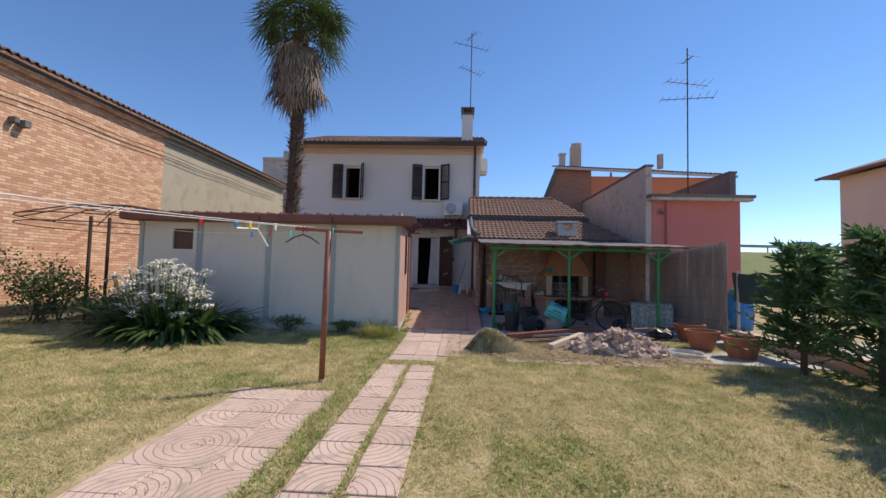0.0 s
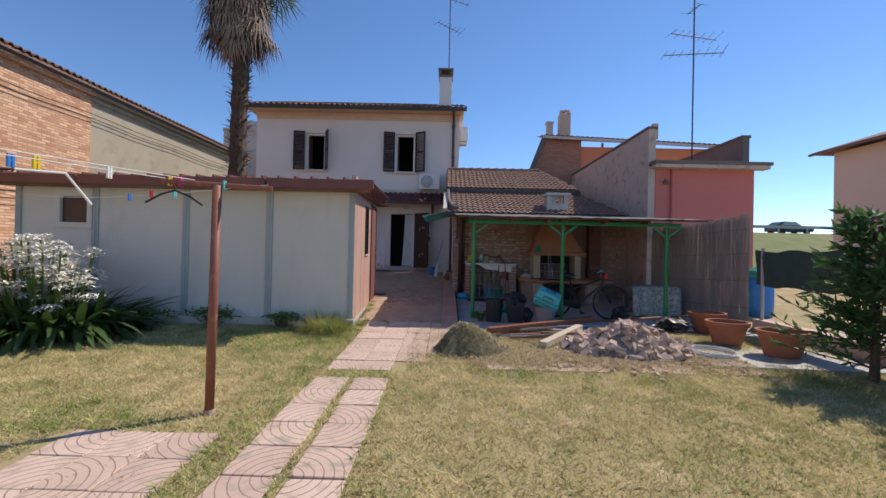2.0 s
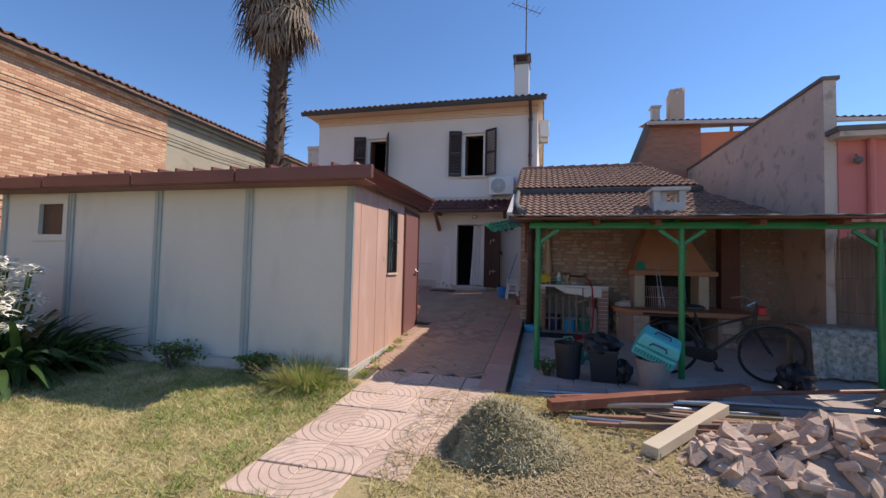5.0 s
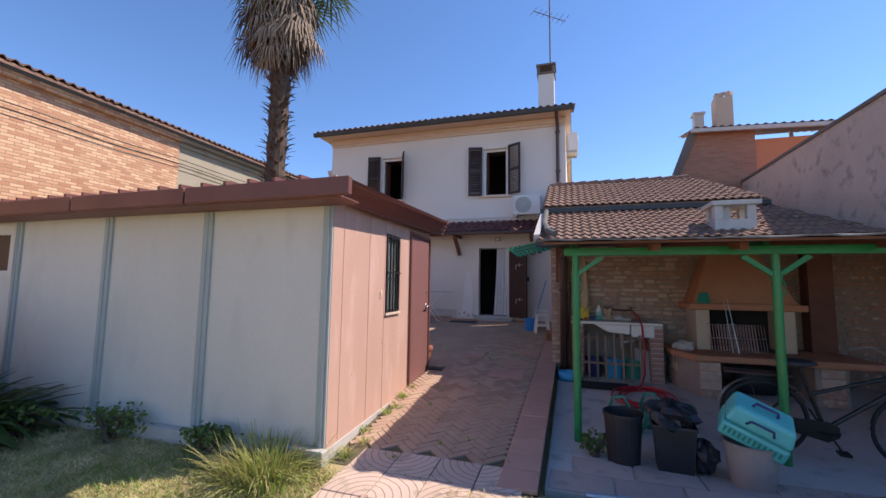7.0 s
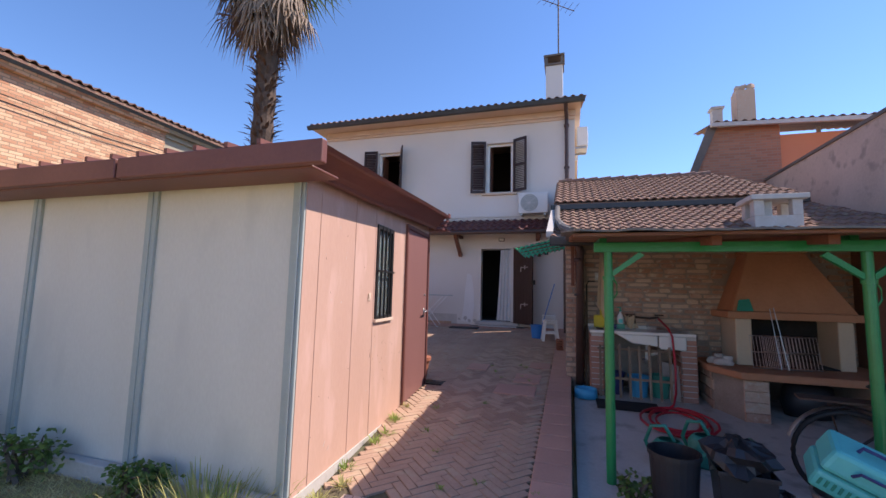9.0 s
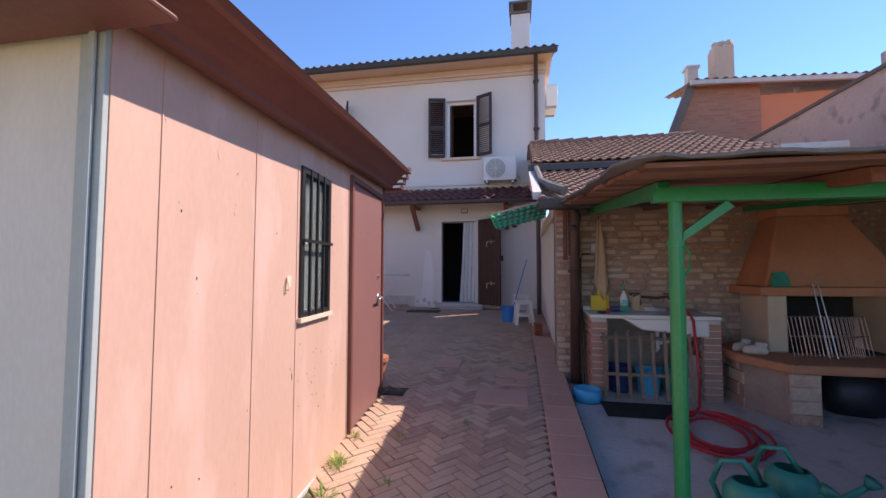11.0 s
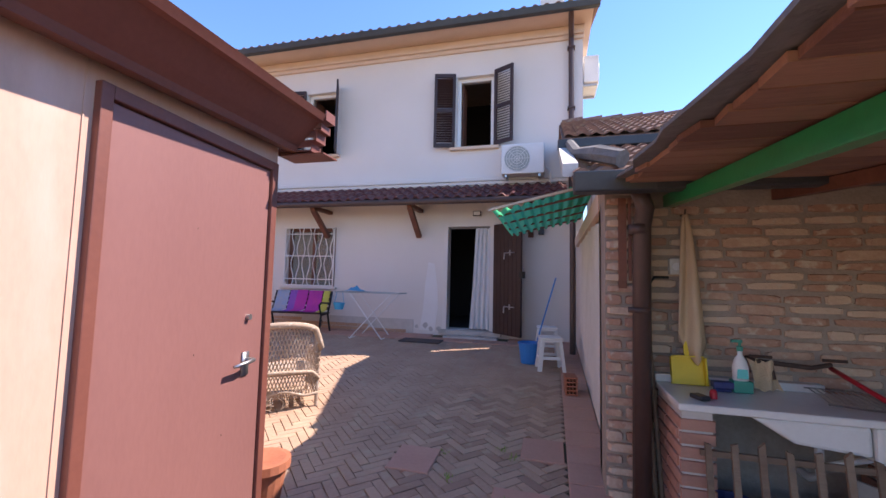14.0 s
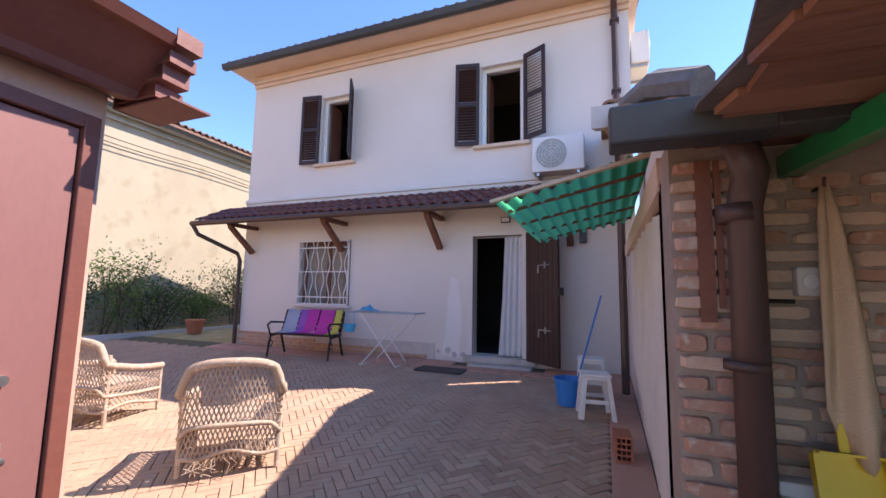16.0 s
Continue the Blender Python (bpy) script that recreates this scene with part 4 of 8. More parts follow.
Geo().box(3.00, -0.02, 1.36, 3.05, -0.013, 1.48, SIDE).tube([SIDE @ Vector(p) for p in ((3.03, -0.012, 1.44), (3.03, -0.06, 1.44), (2.98, -0.066, 1.437), (2.89, -0.06, 1.43))], [0.014, 0.013, 0.011, 0.009], 8).make("handle", "steel", dd, smooth=True)
Geo().tube([SIDE @ Vector((3.03, -0.03, 1.66)), SIDE @ Vector((3.03, -0.012, 1.66))], 0.016, 10).make("lock", "steel", dd)
tg = thing("latch_plate", "small rusty metal latch plate on the shed", "latch", side(1.1, 0, 1.66))
Geo().plate([SIDE @ Vector(p) for p in ((1.12, -0.002, 1.61), (1.175, -0.002, 1.63), (1.18, -0.002, 1.69), (1.13, -0.002, 1.685))], SIDE.to_3x3() @ Vector((0, -0.006, 0))).tube([SIDE @ Vector(p) for p in ((1.13, -0.008, 1.68), (1.115, -0.02, 1.65), (1.12, -0.02, 1.61), (1.14, -0.008, 1.605))], 0.004, 6).make("plate", "trim", tg)
w = thing("window", "shed window with dark glass behind iron bars", "window", side(1.58, 0, 1.4), kind="structure")
x0, x1, z0, z1 = WS[0], WS[1], 1.43, 2.38
Geo().box(x0, -0.015, z0, x0 + 0.04, 0.05, z1, SIDE).box(x1 - 0.04, -0.015, z0, x1, 0.05, z1, SIDE).box(x0 + 0.04, -0.015, z1 - 0.04, x1 - 0.04, 0.05, z1, SIDE).box(x0 + 0.04, -0.015, z0, x1 - 0.04, 0.05, z0 + 0.03, SIDE).make("frame", "castiron", w)
Geo().box(x0 + 0.04, 0.03, z0 + 0.03, x1 - 0.04, 0.036, z1 - 0.04, SIDE).make("pane", "glass", w)
g = Geo()
for k in range(3):
    c = x0 + 0.12 + k * 0.105
    g.box(c - 0.009, -0.022, z0, c + 0.009, -0.008, z1, SIDE)
g.box(x0 + 0.005, -0.034, 1.9, x1 - 0.005, -0.022, 1.92, SIDE)
g.make("bar", "castiron", w)
Geo().box(x0 - 0.02, -0.028, z0 - 0.03, x1 + 0.02, 0.0, z0 - 0.002, SIDE).make("sill", "trim", w)
g = Geo()
for k in range(9):
    u = x0 + 0.04 + (x1 - x0 - 0.08) * k / 8
    g.v += [SIDE @ Vector((u, 0.12 + 0.02 * (k % 2), z0)), SIDE @ Vector((u, 0.12 + 0.02 * (k % 2), z1))]
g.f = [(2 * k, 2 * k + 2, 2 * k + 3, 2 * k + 1) for k in range(8)]
g.make("curtain", "shedstrip", w)
# chips and scratches in the paint of wall and door
rnd = random.Random(515)
for name, mat, count in (("paint_chip", "whitejoint", 26), ("rust_chip", "iron", 40)):
    g = Geo()
    for k in range(count):
        u, z = rnd.uniform(0.2, 2.1 if mat == "whitejoint" else 3.1), rnd.uniform(0.5, 2.3)
        if WS[0] - 0.06 < u < WS[1] + 0.06 and z > 1.34:
            continue
        if rnd.random() < 0.45:
            u, z = rnd.uniform(WS[0] - 0.1, WS[1] + 0.25), rnd.uniform(0.75, 1.34)
        out = -0.0135 if u > DS[0] - 0.02 else -0.0015
        w, h, a = rnd.uniform(0.001, 0.003), rnd.uniform(0.002, 0.007) if rnd.random() < 0.8 else rnd.uniform(0.012, 0.025), rnd.uniform(-40, 40)
        q = SIDE @ pose(u, out, z, 0, a, 0)
        g.box(-w, -0.0008, -h, w, 0, h * 0.4, q).box(-w * 0.4, -0.0008, h * 0.4, w, 0, h, q)
    tagged(g.make(name, mat, shed), kind="stuff")
# roof: ribbed sheet, fascias and eaves
EV = [side(-0.33, 0.23, 0), side(L + 0.02, 0.18, 0)]
g = Geo().plate([(-7.25, 8.2, 2.60), (EV[0][0], 8.2, 2.60), (EV[1][0], EV[1][1], 2.83), (-7.25, EV[1][1], 2.83)], (0, 0, 0.03))
g.make("roof", "fascia", shed)
g = Geo()
for k in range(23):
    x = -7.2 + k * 0.26
    g.plate([(x, 8.14, 2.62), (x + 0.03, 8.14, 2.62), (x + 0.03, 11.7, 2.86), (x, 11.7, 2.86)], (0, 0, 0.035))
g.make("roof_rib", "fascia", shed)
g = Geo()
for a, b in ((-7.25, -5.75), (-5.73, -4.25), (-4.23, -2.72), (-2.70, -1.0)):
    g.box(a, 8.14, 2.47, b, 8.2, 2.62)
g.box(-7.25, 8.2, 2.46, -1.1, 8.5, 2.48)
g.make("front_fascia", "fascia", shed, 0.012)
# profile across the wall: a lit lip at the foot, a sheet leaning out, a turned-over top edge
lean = [(0.02, 0.0), (0.10, -0.012), (0.11, 0.02), (0.15, 0.06), (0.24, 0.16), (0.27, 0.165), (0.29, 0.20), (0.25, 0.22), (0.02, 0.23)]
g = Geo()
for s_, base, f in ((-0.30, 2.50, 0.62), (0.9, 2.53, 0.8), (2.1, 2.58, 0.92), (L + 0.03, 2.63, 1.0)):
    g.v += [side(s_, o, base + h * f) for o, h in lean]
k = len(lean)
g.f = [(k * i + j, k * i + (j + 1) % k, k * i + k + (j + 1) % k, k * i + k + j) for i in range(3) for j in range(k)] + [tuple(range(k)), tuple(reversed(range(3 * k, 4 * k)))]
g.make("side_fascia", "fascia", shed)
p1 = Vector(side(L + 0.03, 0.14, 0))
g = Geo()
for k in range(4):
    z = 2.62 + k * 0.06
    w = 0.06 + 0.03 * k
    g.box(p1.x - 0.16, p1.y, z, p1.x + w, p1.y + 0.10, z + 0.008).box(p1.x + w - 0.006, p1.y, z + 0.008, p1.x + w, p1.y + 0.10, z + 0.06 if k % 2 else z + 0.045)
g.box(p1.x - 0.16, p1.y - 0.01, 2.60, p1.x - 0.15, p1.y + 0.10, 2.86).box(p1.x - 0.16, p1.y, 2.60, p1.x + 0.14, p1.y + 0.16, 2.608)
g.make("fascia_end", "fascia", shed)

# ---- annex, stone-brick wall and roofs ----
annex = thing("annex", "low old brick annex with two tiled roofs", "building", (2.6, 14.5, 0.4), kind="structure")
Geo().box(0.5, 12.859, 0.2, 5.1, 13.1, 2.55).make("wall", "mortar", annex)
Geo().box(0.42, 13.0, 0.3, 0.6, FY - 0.01, 2.7).make("wall", "plaster", annex)
Geo().box(0.34, 12.66, 0.3, 0.56, 13.0, 2.55).make("pier", "mortar", annex)
Geo().box(0.62, 16.7, 2.4, 4.2, 16.9, 4.2).box(4.6, 13.1, 0.2, 4.8, 17, 2.6).make("wall", "oldrender", annex)
Geo().plate([(0.62, 13.1, 2.6), (0.62, 14.5, 3.3), (0.62, 16.6, 4.4), (0.62, 17.7, 4.15), (0.62, 17.7, 2.6)], (0.1, 0, 0)).make("gable", "plaster", annex)
V1 = Vector((0, 2.15, 0.85)).normalized()
Geo().plate([(0.12, 12.38, 2.50), (4.85, 12.38, 2.50), (4.3, 14.55, 3.36), (0.12, 14.55, 3.36)], (0, 0, 0.04)).make("roof", "rooftile", annex)
roof_tiles("tile_rows", annex, (0.12, 12.36, 2.54), (1, 0, 0), V1, 4.7, 2.3, 0.145, 0.25, "rooftile", 0.026, lambda s: 4.7 - 0.26 * s)
V2 = Vector((0, 2.2, 1.0)).normalized()
Geo().plate([(0.1, 14.4, 3.46), (4.25, 14.4, 3.46), (3.5, 16.6, 4.46), (0.1, 16.6, 4.46)], (0, 0, 0.04)).plate([(4.25, 14.4, 3.46), (4.25, 17.7, 3.7), (3.5, 16.6, 4.46)], (0, 0, 0.04)).plate([(0.1, 16.6, 4.46), (3.5, 16.6, 4.46), (4.25, 17.7, 4.2), (0.58, 17.74, 4.46), (0.1, 17.74, 4.46)], (0, 0, 0.03)).make("roof", "rooftile", annex)
roof_tiles("tile_rows", annex, (0.12, 14.38, 3.5), (1, 0, 0), V2, 4.1, 2.44, 0.145, 0.25, "rooftile", 0.026, lambda s: 4.1 - 0.3 * s, 2)
g = Geo()
for k in range(11):
    x = 0.15 + k * 0.3
    g.tube([(x, 16.6, 4.50), (x + 0.32, 16.6, 4.52)], [0.075, 0.09], 8)
g.make("ridge_tile", "rooftile", annex)
Geo().box(0.05, 14.3, 3.36, 4.25, 14.4, 3.46).make("upper_gutter", "darkgutter", annex, 0.01)
Geo().plate([(0.12, 12.28, 2.43), (0.12, 12.40, 2.43), (0.12, 12.42, 2.56), (0.12, 12.25, 2.55)], (0.46, 0, 0)).box(0.57, 12.27, 2.43, 4.8, 12.38, 2.53).make("gutter", "darkgutter", annex, 0.01)
Geo().tube([(0.18, 14.3, 3.4), (0.2, 13.3, 2.98), (0.3, 12.55, 2.74), (0.42, 12.42, 2.66)], [0.05, 0.05, 0.06, 0.06], 8).make("overflow_pipe", "felt", annex)
Geo().plate([(0.06, 12.5, 2.58), (0.06, 14.3, 3.27), (0.06, 14.3, 3.36), (0.06, 12.5, 2.67)], (0.1, 0, 0)).make("verge", "whitejoint", annex)
Geo().tube([(0.52, 12.45, 2.46), (0.56, 12.5, 2.36), (0.55, 12.55, 2.25), (0.53, 12.55, 0.42)], 0.055, 10).tube([(0.53, 12.55, 1.7), (0.53, 12.55, 1.73)], 0.068, 10).tube([(0.53, 12.55, 2.2), (0.53, 12.55, 2.26)], 0.064, 10).make("downpipe", "brownpipe", annex, smooth=True)
Geo().box(0.42, 12.62, 1.85, 0.47, 12.655, 2.45).box(0.48, 12.62, 1.9, 0.50, 12.655, 2.45).make("timber_stub", "timber", annex)
# white sheet over the side opening
g = Geo()
n = 40
for i in range(n + 1):
    y = 12.95 + 3.0 * i / n
    for k in range(6):
        z = 0.62 + 0.016 * i + (1.72 - 0.008 * i) * k / 5
        g.v.append((0.385 - 0.02 * abs(math.sin(i * 0.7 + k * 0.4)) - 0.012 * math.sin(i * 0.23 * k), y, z))
g.f = [(6 * i + k, 6 * i + 6 + k, 6 * i + 7 + k, 6 * i + 1 + k) for i in range(n) for k in range(5)]
tagged(g.make("tarpaulin", "tarp", smooth=True), "white plastic sheet hung over the annex side", "tarpaulin")
Geo().plate([(0.33, 12.95, 2.42), (0.33, 16.2, 2.42), (0.33, 16.2, 2.55), (0.33, 12.95, 2.58)], (0.06, 0, 0)).box(0.34, 12.9, 0.55, 0.42, 13.0, 2.45).make("plaster_band", "trim", annex)
Geo().tube([(0.3, 16.3, 0.8), (0.3, 16.3, 3.2)], 0.045, 8).make("downpipe", "brownpipe", annex)
# small chimney of the barbecue
ch = thing("chimney", "small white concrete chimney with flat cap", "chimney", (3.12, 12.9, 2.7), kind="structure")
g = Geo().box(2.84, 12.68, 2.6, 3.40, 13.12, 2.86)
for x in (2.84, 3.28):
    for y in (12.68, 13.0):
        g.box(x, y, 2.86, x + 0.12, y + 0.12, 3.08)
g.box(2.84, 12.8, 2.86, 3.1, 12.83, 3.08)
g.make("shaft", "whitejoint", ch, 0.008)
Geo().box(2.79, 12.62, 3.08, 3.46, 13.18, 3.15).make("cap", "whitejoint", ch, 0.01)

# green corrugated plastic roof over the side passage
pr = thing("porch_roof", "green corrugated plastic porch sheet on thin battens", "canopy", (0.1, 14.3, 2.5), kind="structure")
g = Geo()
n, rows = 96, (13.3, 13.9, 14.5, 15.2)
for i in range(n + 1):
    u = i / n
    x = -0.52 + 0.87 * u
    h = 0.02 * math.sin(u * 2 * math.pi * 9.5)
    for y in rows:
        z = 2.50 + 0.22 * u + h - 0.012 * (y - 13.3) + 0.01 * math.sin(y * 5 + u * 4)
        g.v.append((x, y, z))
g.f = [(4 * i + j, 4 * i + 4 + j, 4 * i + 5 + j, 4 * i + 1 + j) for i in range(n) for j in range(3)]
sheet = g.make("sheet", "greenwave", pr, smooth=True)
g = Geo()
for y in (13.55, 14.05, 14.55, 15.05):
    g.plate([(-0.5, y, 2.485), (-0.5, y + 0.025, 2.485), (0.34, y + 0.025, 2.675), (0.34, y, 2.675)], (0, 0, 0.018))
g.make("batten", "timber", pr)
Geo().plate([(-0.55, 13.27, 2.495), (-0.55, 13.31, 2.495), (0.34, 13.31, 2.70), (0.34, 13.27, 2.70)], (0, 0, 0.02)).make("front_batten", "ivory", pr)

# ---- canopy ----
can = thing("canopy", "lean-to canopy of boards and felt on green posts", "canopy", (2.7, 11.2, 0.2), kind="structure")
rnd = random.Random(5)


def can_z(y):
    return 2.18 + (y - 9.5) * 0.105


k = 0
y = 9.34
while y < 12.75:
    w = rnd.uniform(0.14, 0.2)
    a = 0.42 + rnd.uniform(-0.012, 0.012)
    Geo().plate([(a, y, can_z(y)), (5.0 + rnd.uniform(-0.1, 0.05), y, can_z(y)), (5.0, y + w - 0.008, can_z(y + w)), (a + rnd.uniform(-0.02, 0.02), y + w - 0.008, can_z(y + w))], (0, 0, 0.022)).make("board", "boards", can)
    y += w
g = Geo()
n = 40
for i in range(n + 1):
    x = 0.36 + 4.72 * i / n
    for j in range(14):
        y = 9.28 + 3.41 * j / 13
        e = rnd.uniform(-0.03, 0.03) if j in (0, 13) or i in (0, n) else 0
        g.v.append((x + (e if i in (0, n) else 0), y + (e if j in (0, 13) else 0), can_z(y) + 0.04 + rnd.uniform(-0.006, 0.012)))
g.f = [(14 * i + j, 14 * i + 14 + j, 14 * i + 15 + j, 14 * i + 1 + j) for i in range(n) for j in range(13)]
f = g.make("felt", "felt", can)
f.modifiers.new("thick", "SOLIDIFY").thickness = 0.014
g = Geo()
for x in (1.4, 2.1, 3.2, 4.0):
    g.plate([(x, 9.55, can_z(9.55) - 0.075), (x + 0.07, 9.55, can_z(9.55) - 0.075), (x + 0.07, 12.86, can_z(12.86) - 0.075), (x, 12.86, can_z(12.86) - 0.075)], (0, 0, 0.07))
g.make("rafter", "timber", can, 0.004)
for x in (0.75, 2.5):
    Geo().plate([(x - 0.1, 9.9, can_z(9.9) - 0.09), (x - 0.04, 9.9, can_z(9.9) - 0.09), (x + 0.06, 12.86, can_z(12.86) - 0.11), (x, 12.86, can_z(12.86) - 0.11)], (0, 0, 0.085)).make("green_beam", "green", can, 0.004)
Geo().box(0.6, 9.82, 2.09, 4.8, 9.88, 2.17).make("green_beam", "green", can, 0.004)
for x, y in ((0.715, 9.85), (2.48, 9.87), (4.55, 9.9)):
    z0 = 0.17
    g = Geo().tube([(x, y, z0), (x, y, 1.87)], 0.038, 16).tube([(x, y, 1.85), (x, y, 2.09)], 0.034, 14).tube([(x, y, 1.855), (x, y, 1.885)], 0.047, 16)
    g.tube([(x + 0.04, y, 1.86), (x + 0.065, y, 1.82), (x + 0.065, y, 1.74), (x + 0.04, y, 1.70)], 0.007, 6)
    g.make("post", "green", can, smooth=False)
    g = Geo()
    for s in (-1, 1):
        if x < 1 and s < 0:
            continue
        g.plate([(x + s * 0.03, y - 0.02, 1.88), (x + s * 0.03, y - 0.02, 1.93), (x + s * 0.24, y - 0.02, 2.09), (x + s * 0.28, y - 0.02, 2.06)], (0, 0.035, 0))
    g.make("brace", "green", can)

# ---- neighbours ----
fh = thing("farmhouse", "long old building, bare brick then cream plaster", "building", (-15, 16, 0.4), kind="structure")
Geo().box(-19, -6, 0.0, -12.4, 15.9, 6.85).make("brick_wall", "farbrick", fh)
Geo().box(-19, 15.9, 0.0, -12.45, 27, 6.85).make("plaster_wall", "cream", fh)
Geo().box(-12.45, 15.9, 6.55, -12.36, 27, 6.62).box(-12.45, 15.9, 6.74, -12.3, 27, 6.85).make("cornice", "cream", fh)
Geo().box(-12.4, -6, 6.7, -12.25, 15.9, 6.85).make("eave_course", "farbrick", fh)
Geo().plate([(-12.05, -6, 6.88), (-12.05, 27, 6.88), (-16.5, 27, 8.4), (-16.5, -6, 8.4)], (0, 0, 0.08)).make("roof", "rooftile", fh)
roof_tiles("tile_rows", fh, (-12.02, -4, 6.96), (0, 1, 0), (-4.5, 0, 1.4), 31, 0.9, 0.24, 0.36, "rooftile", 0.07)
g = Geo()
for z in (5.9, 6.05):
    pts = [(-12.3, y, z - 0.05 * math.sin((y + 6) / 22 * math.pi * 5) ** 2) for y in np.arange(-5, 26, 0.6)]
    g.tube(pts, 0.013, 5)
g.make("cable", "castiron", fh)
lm = thing("floodlight", "grey double floodlight on the brick wall", "lamp", (-12.3, 10.35, 5.3))
Geo().box(-12.4, 10.2, 5.25, -12.2, 10.34, 5.42).box(-12.4, 10.42, 5.2, -12.15, 10.6, 5.4).make("body", "felt", lm, 0.02)
bb = thing("building", "distant flat-roofed grey building", "building", (-13, 30, 0), kind="structure")
Geo().box(-15, 29, 0, -9.2, 36, 9.3).box(-15, 28.9, 9.3, -9.1, 36, 9.5).box(-13.5, 29, 9.5, -12, 31, 10.0).make("wall", "oldrender", bb)

pk = thing("terrace_building", "coral plastered garage with terrace parapets", "building", (6.4, 14.5, 0.3), kind="structure")
Geo().box(5.22, 11.7, 0.1, 7.6, 17.8, 3.7).make("wall", "pinkwall", pk)
Geo().box(5.05, 11.72, 0.1, 5.22, 17.9, 4.62).make("side_wall", "oldrender", pk)
Geo().box(5.02, 11.70, 4.62, 5.26, 17.9, 4.68).make("coping", "darkrender", pk)
Geo().box(7.45, 11.9, 3.7, 7.62, 17.8, 4.5).box(7.42, 11.88, 4.5, 7.65, 17.8, 4.56).make("parapet", "darkrender", pk)
Geo().box(5.06, 11.42, 3.72, 7.85, 11.9, 3.80).make("terrace_edge", "darkrender", pk, 0.01)
Geo().box(5.1, 11.45, 3.64, 7.8, 11.7, 3.72).make("drip_band", "oldrender", pk)
Geo().tube([(5.62, 11.66, 3.64), (5.62, 11.66, 1.0)], 0.05, 8).make("downpipe", "pinkwall", pk)
sl = thing("wall_lamp", "small round lamp on coral wall", "lamp", (5.42, 11.6, 3.3))
Geo().lathe([(0.01, -0.06), (0.06, -0.02), (0.06, 0.03), (0.01, 0.06)], (5.42, 11.6, 3.3), 12).tube([(5.42, 11.6, 3.33), (5.45, 11.7, 3.42)], 0.012, 6).make("body", "felt", sl)
antenna((7.15, 13.5, 3.75), 5.3, ((4.1, 12, 1.5, 7), (3.6, -8, 1.6, 8), (4.9, 100, 0.5, 3)), "tall thin television mast on the terrace")

nh = thing("neighbour_house", "neighbouring house with brick gable and orange wall", "house", (8, 22, 0.5), kind="structure")
Geo().plate([(3.6, 20.7, 0.4), (6.4, 20.7, 0.4), (6.4, 20.7, 7.02), (4.65, 20.7, 7.05), (3.6, 20.7, 4.3)], (0, 0.3, 0)).make("gable", "gablebrick", nh)
Geo().box(6.4, 20.8, 0.4, 13.2, 24, 6.7).make("wall", "orangewall", nh)
Geo().plate([(4.5, 20.45, 7.05), (13.7, 20.45, 6.7), (10.8, 24, 7.9), (6.0, 24, 7.9)], (0, 0, 0.06)).make("roof", "rooftile", nh)
roof_tiles("tile_rows", nh, (4.6, 20.42, 7.1), (1, 0, -0.038), (0.3, 3.55, 0.9), 8.9, 3.5, 0.24, 0.36, "rooftile", 0.05, lambda s: 8.9 - 1.1 * s)
Geo().plate([(4.5, 20.35, 6.98), (13.7, 20.35, 6.62), (13.7, 20.35, 6.74), (4.5, 20.35, 7.1)], (0, 0.1, 0)).make("gutter", "whitejoint", nh)
Geo().plate([(3.45, 20.62, 4.3), (3.6, 20.62, 4.25), (4.75, 20.62, 7.05), (4.5, 20.62, 7.1)], (0, 0.1, 0)).make("verge", "darkrender", nh)
Geo().tube([(7.6, 21.2, 7.0), (7.6, 21.2, 4)], 0.06, 8).make("downpipe", "whitejoint", nh)
g = Geo().box(5.5, 21.2, 7.1, 6.02, 21.7, 8.45)
g.make("chimney", "stonebrick", nh, 0.02)
g = Geo()
rnd = random.Random(8)
for k in range(9):
    g.box(-0.1, -0.08, 0, 0.1, 0.08, 0.12, pose(5.6 + rnd.random() * 0.36, 21.3 + rnd.random() * 0.3, 8.42 + rnd.random() * 0.18, rnd.uniform(-25, 25), rnd.uniform(-25, 25), rnd.uniform(0, 90)))
g.make("chimney_cap", "stonebrick", nh)
Geo().box(10.5, 22, 7.5, 10.75, 22.25, 8.3).make("chimney", "oldrender", nh)
Geo().box(5.05, 22.0, 7.4, 5.35, 22.3, 8.2).box(5.0, 21.95, 8.2, 5.4, 22.35, 8.28).make("chimney", "whitejoint", nh)

# the house stands close behind the terrace building
NC = Vector((0.9, 5.3, 1.75))
nh.matrix_basis = Matrix.Translation(NC + 0.82 * (nh.matrix_basis.translation - NC)) @ Matrix.Scale(0.82, 4)

rh = thing("neighbour_house", "pale pink plastered house with tiled eaves", "house", (26, 16, 0.5), kind="structure")
Geo().box(21.2, 9, 0.0, 31, 24.2, 7.35).make("wall", "palepink", rh)
Geo().plate([(20.5, 24.8, 7.35), (20.5, 8, 7.35), (26, 12, 9.3), (26, 20, 9.3)], (0, 0, 0.12)).plate([(20.5, 24.8, 7.35), (26, 20, 9.3), (31, 24.8, 7.35)], (0, 0, 0.12)).make("roof", "rooftile", rh)
Geo().box(20.4, 8, 7.3, 20.52, 24.9, 7.42).make("gutter", "fascia", rh)

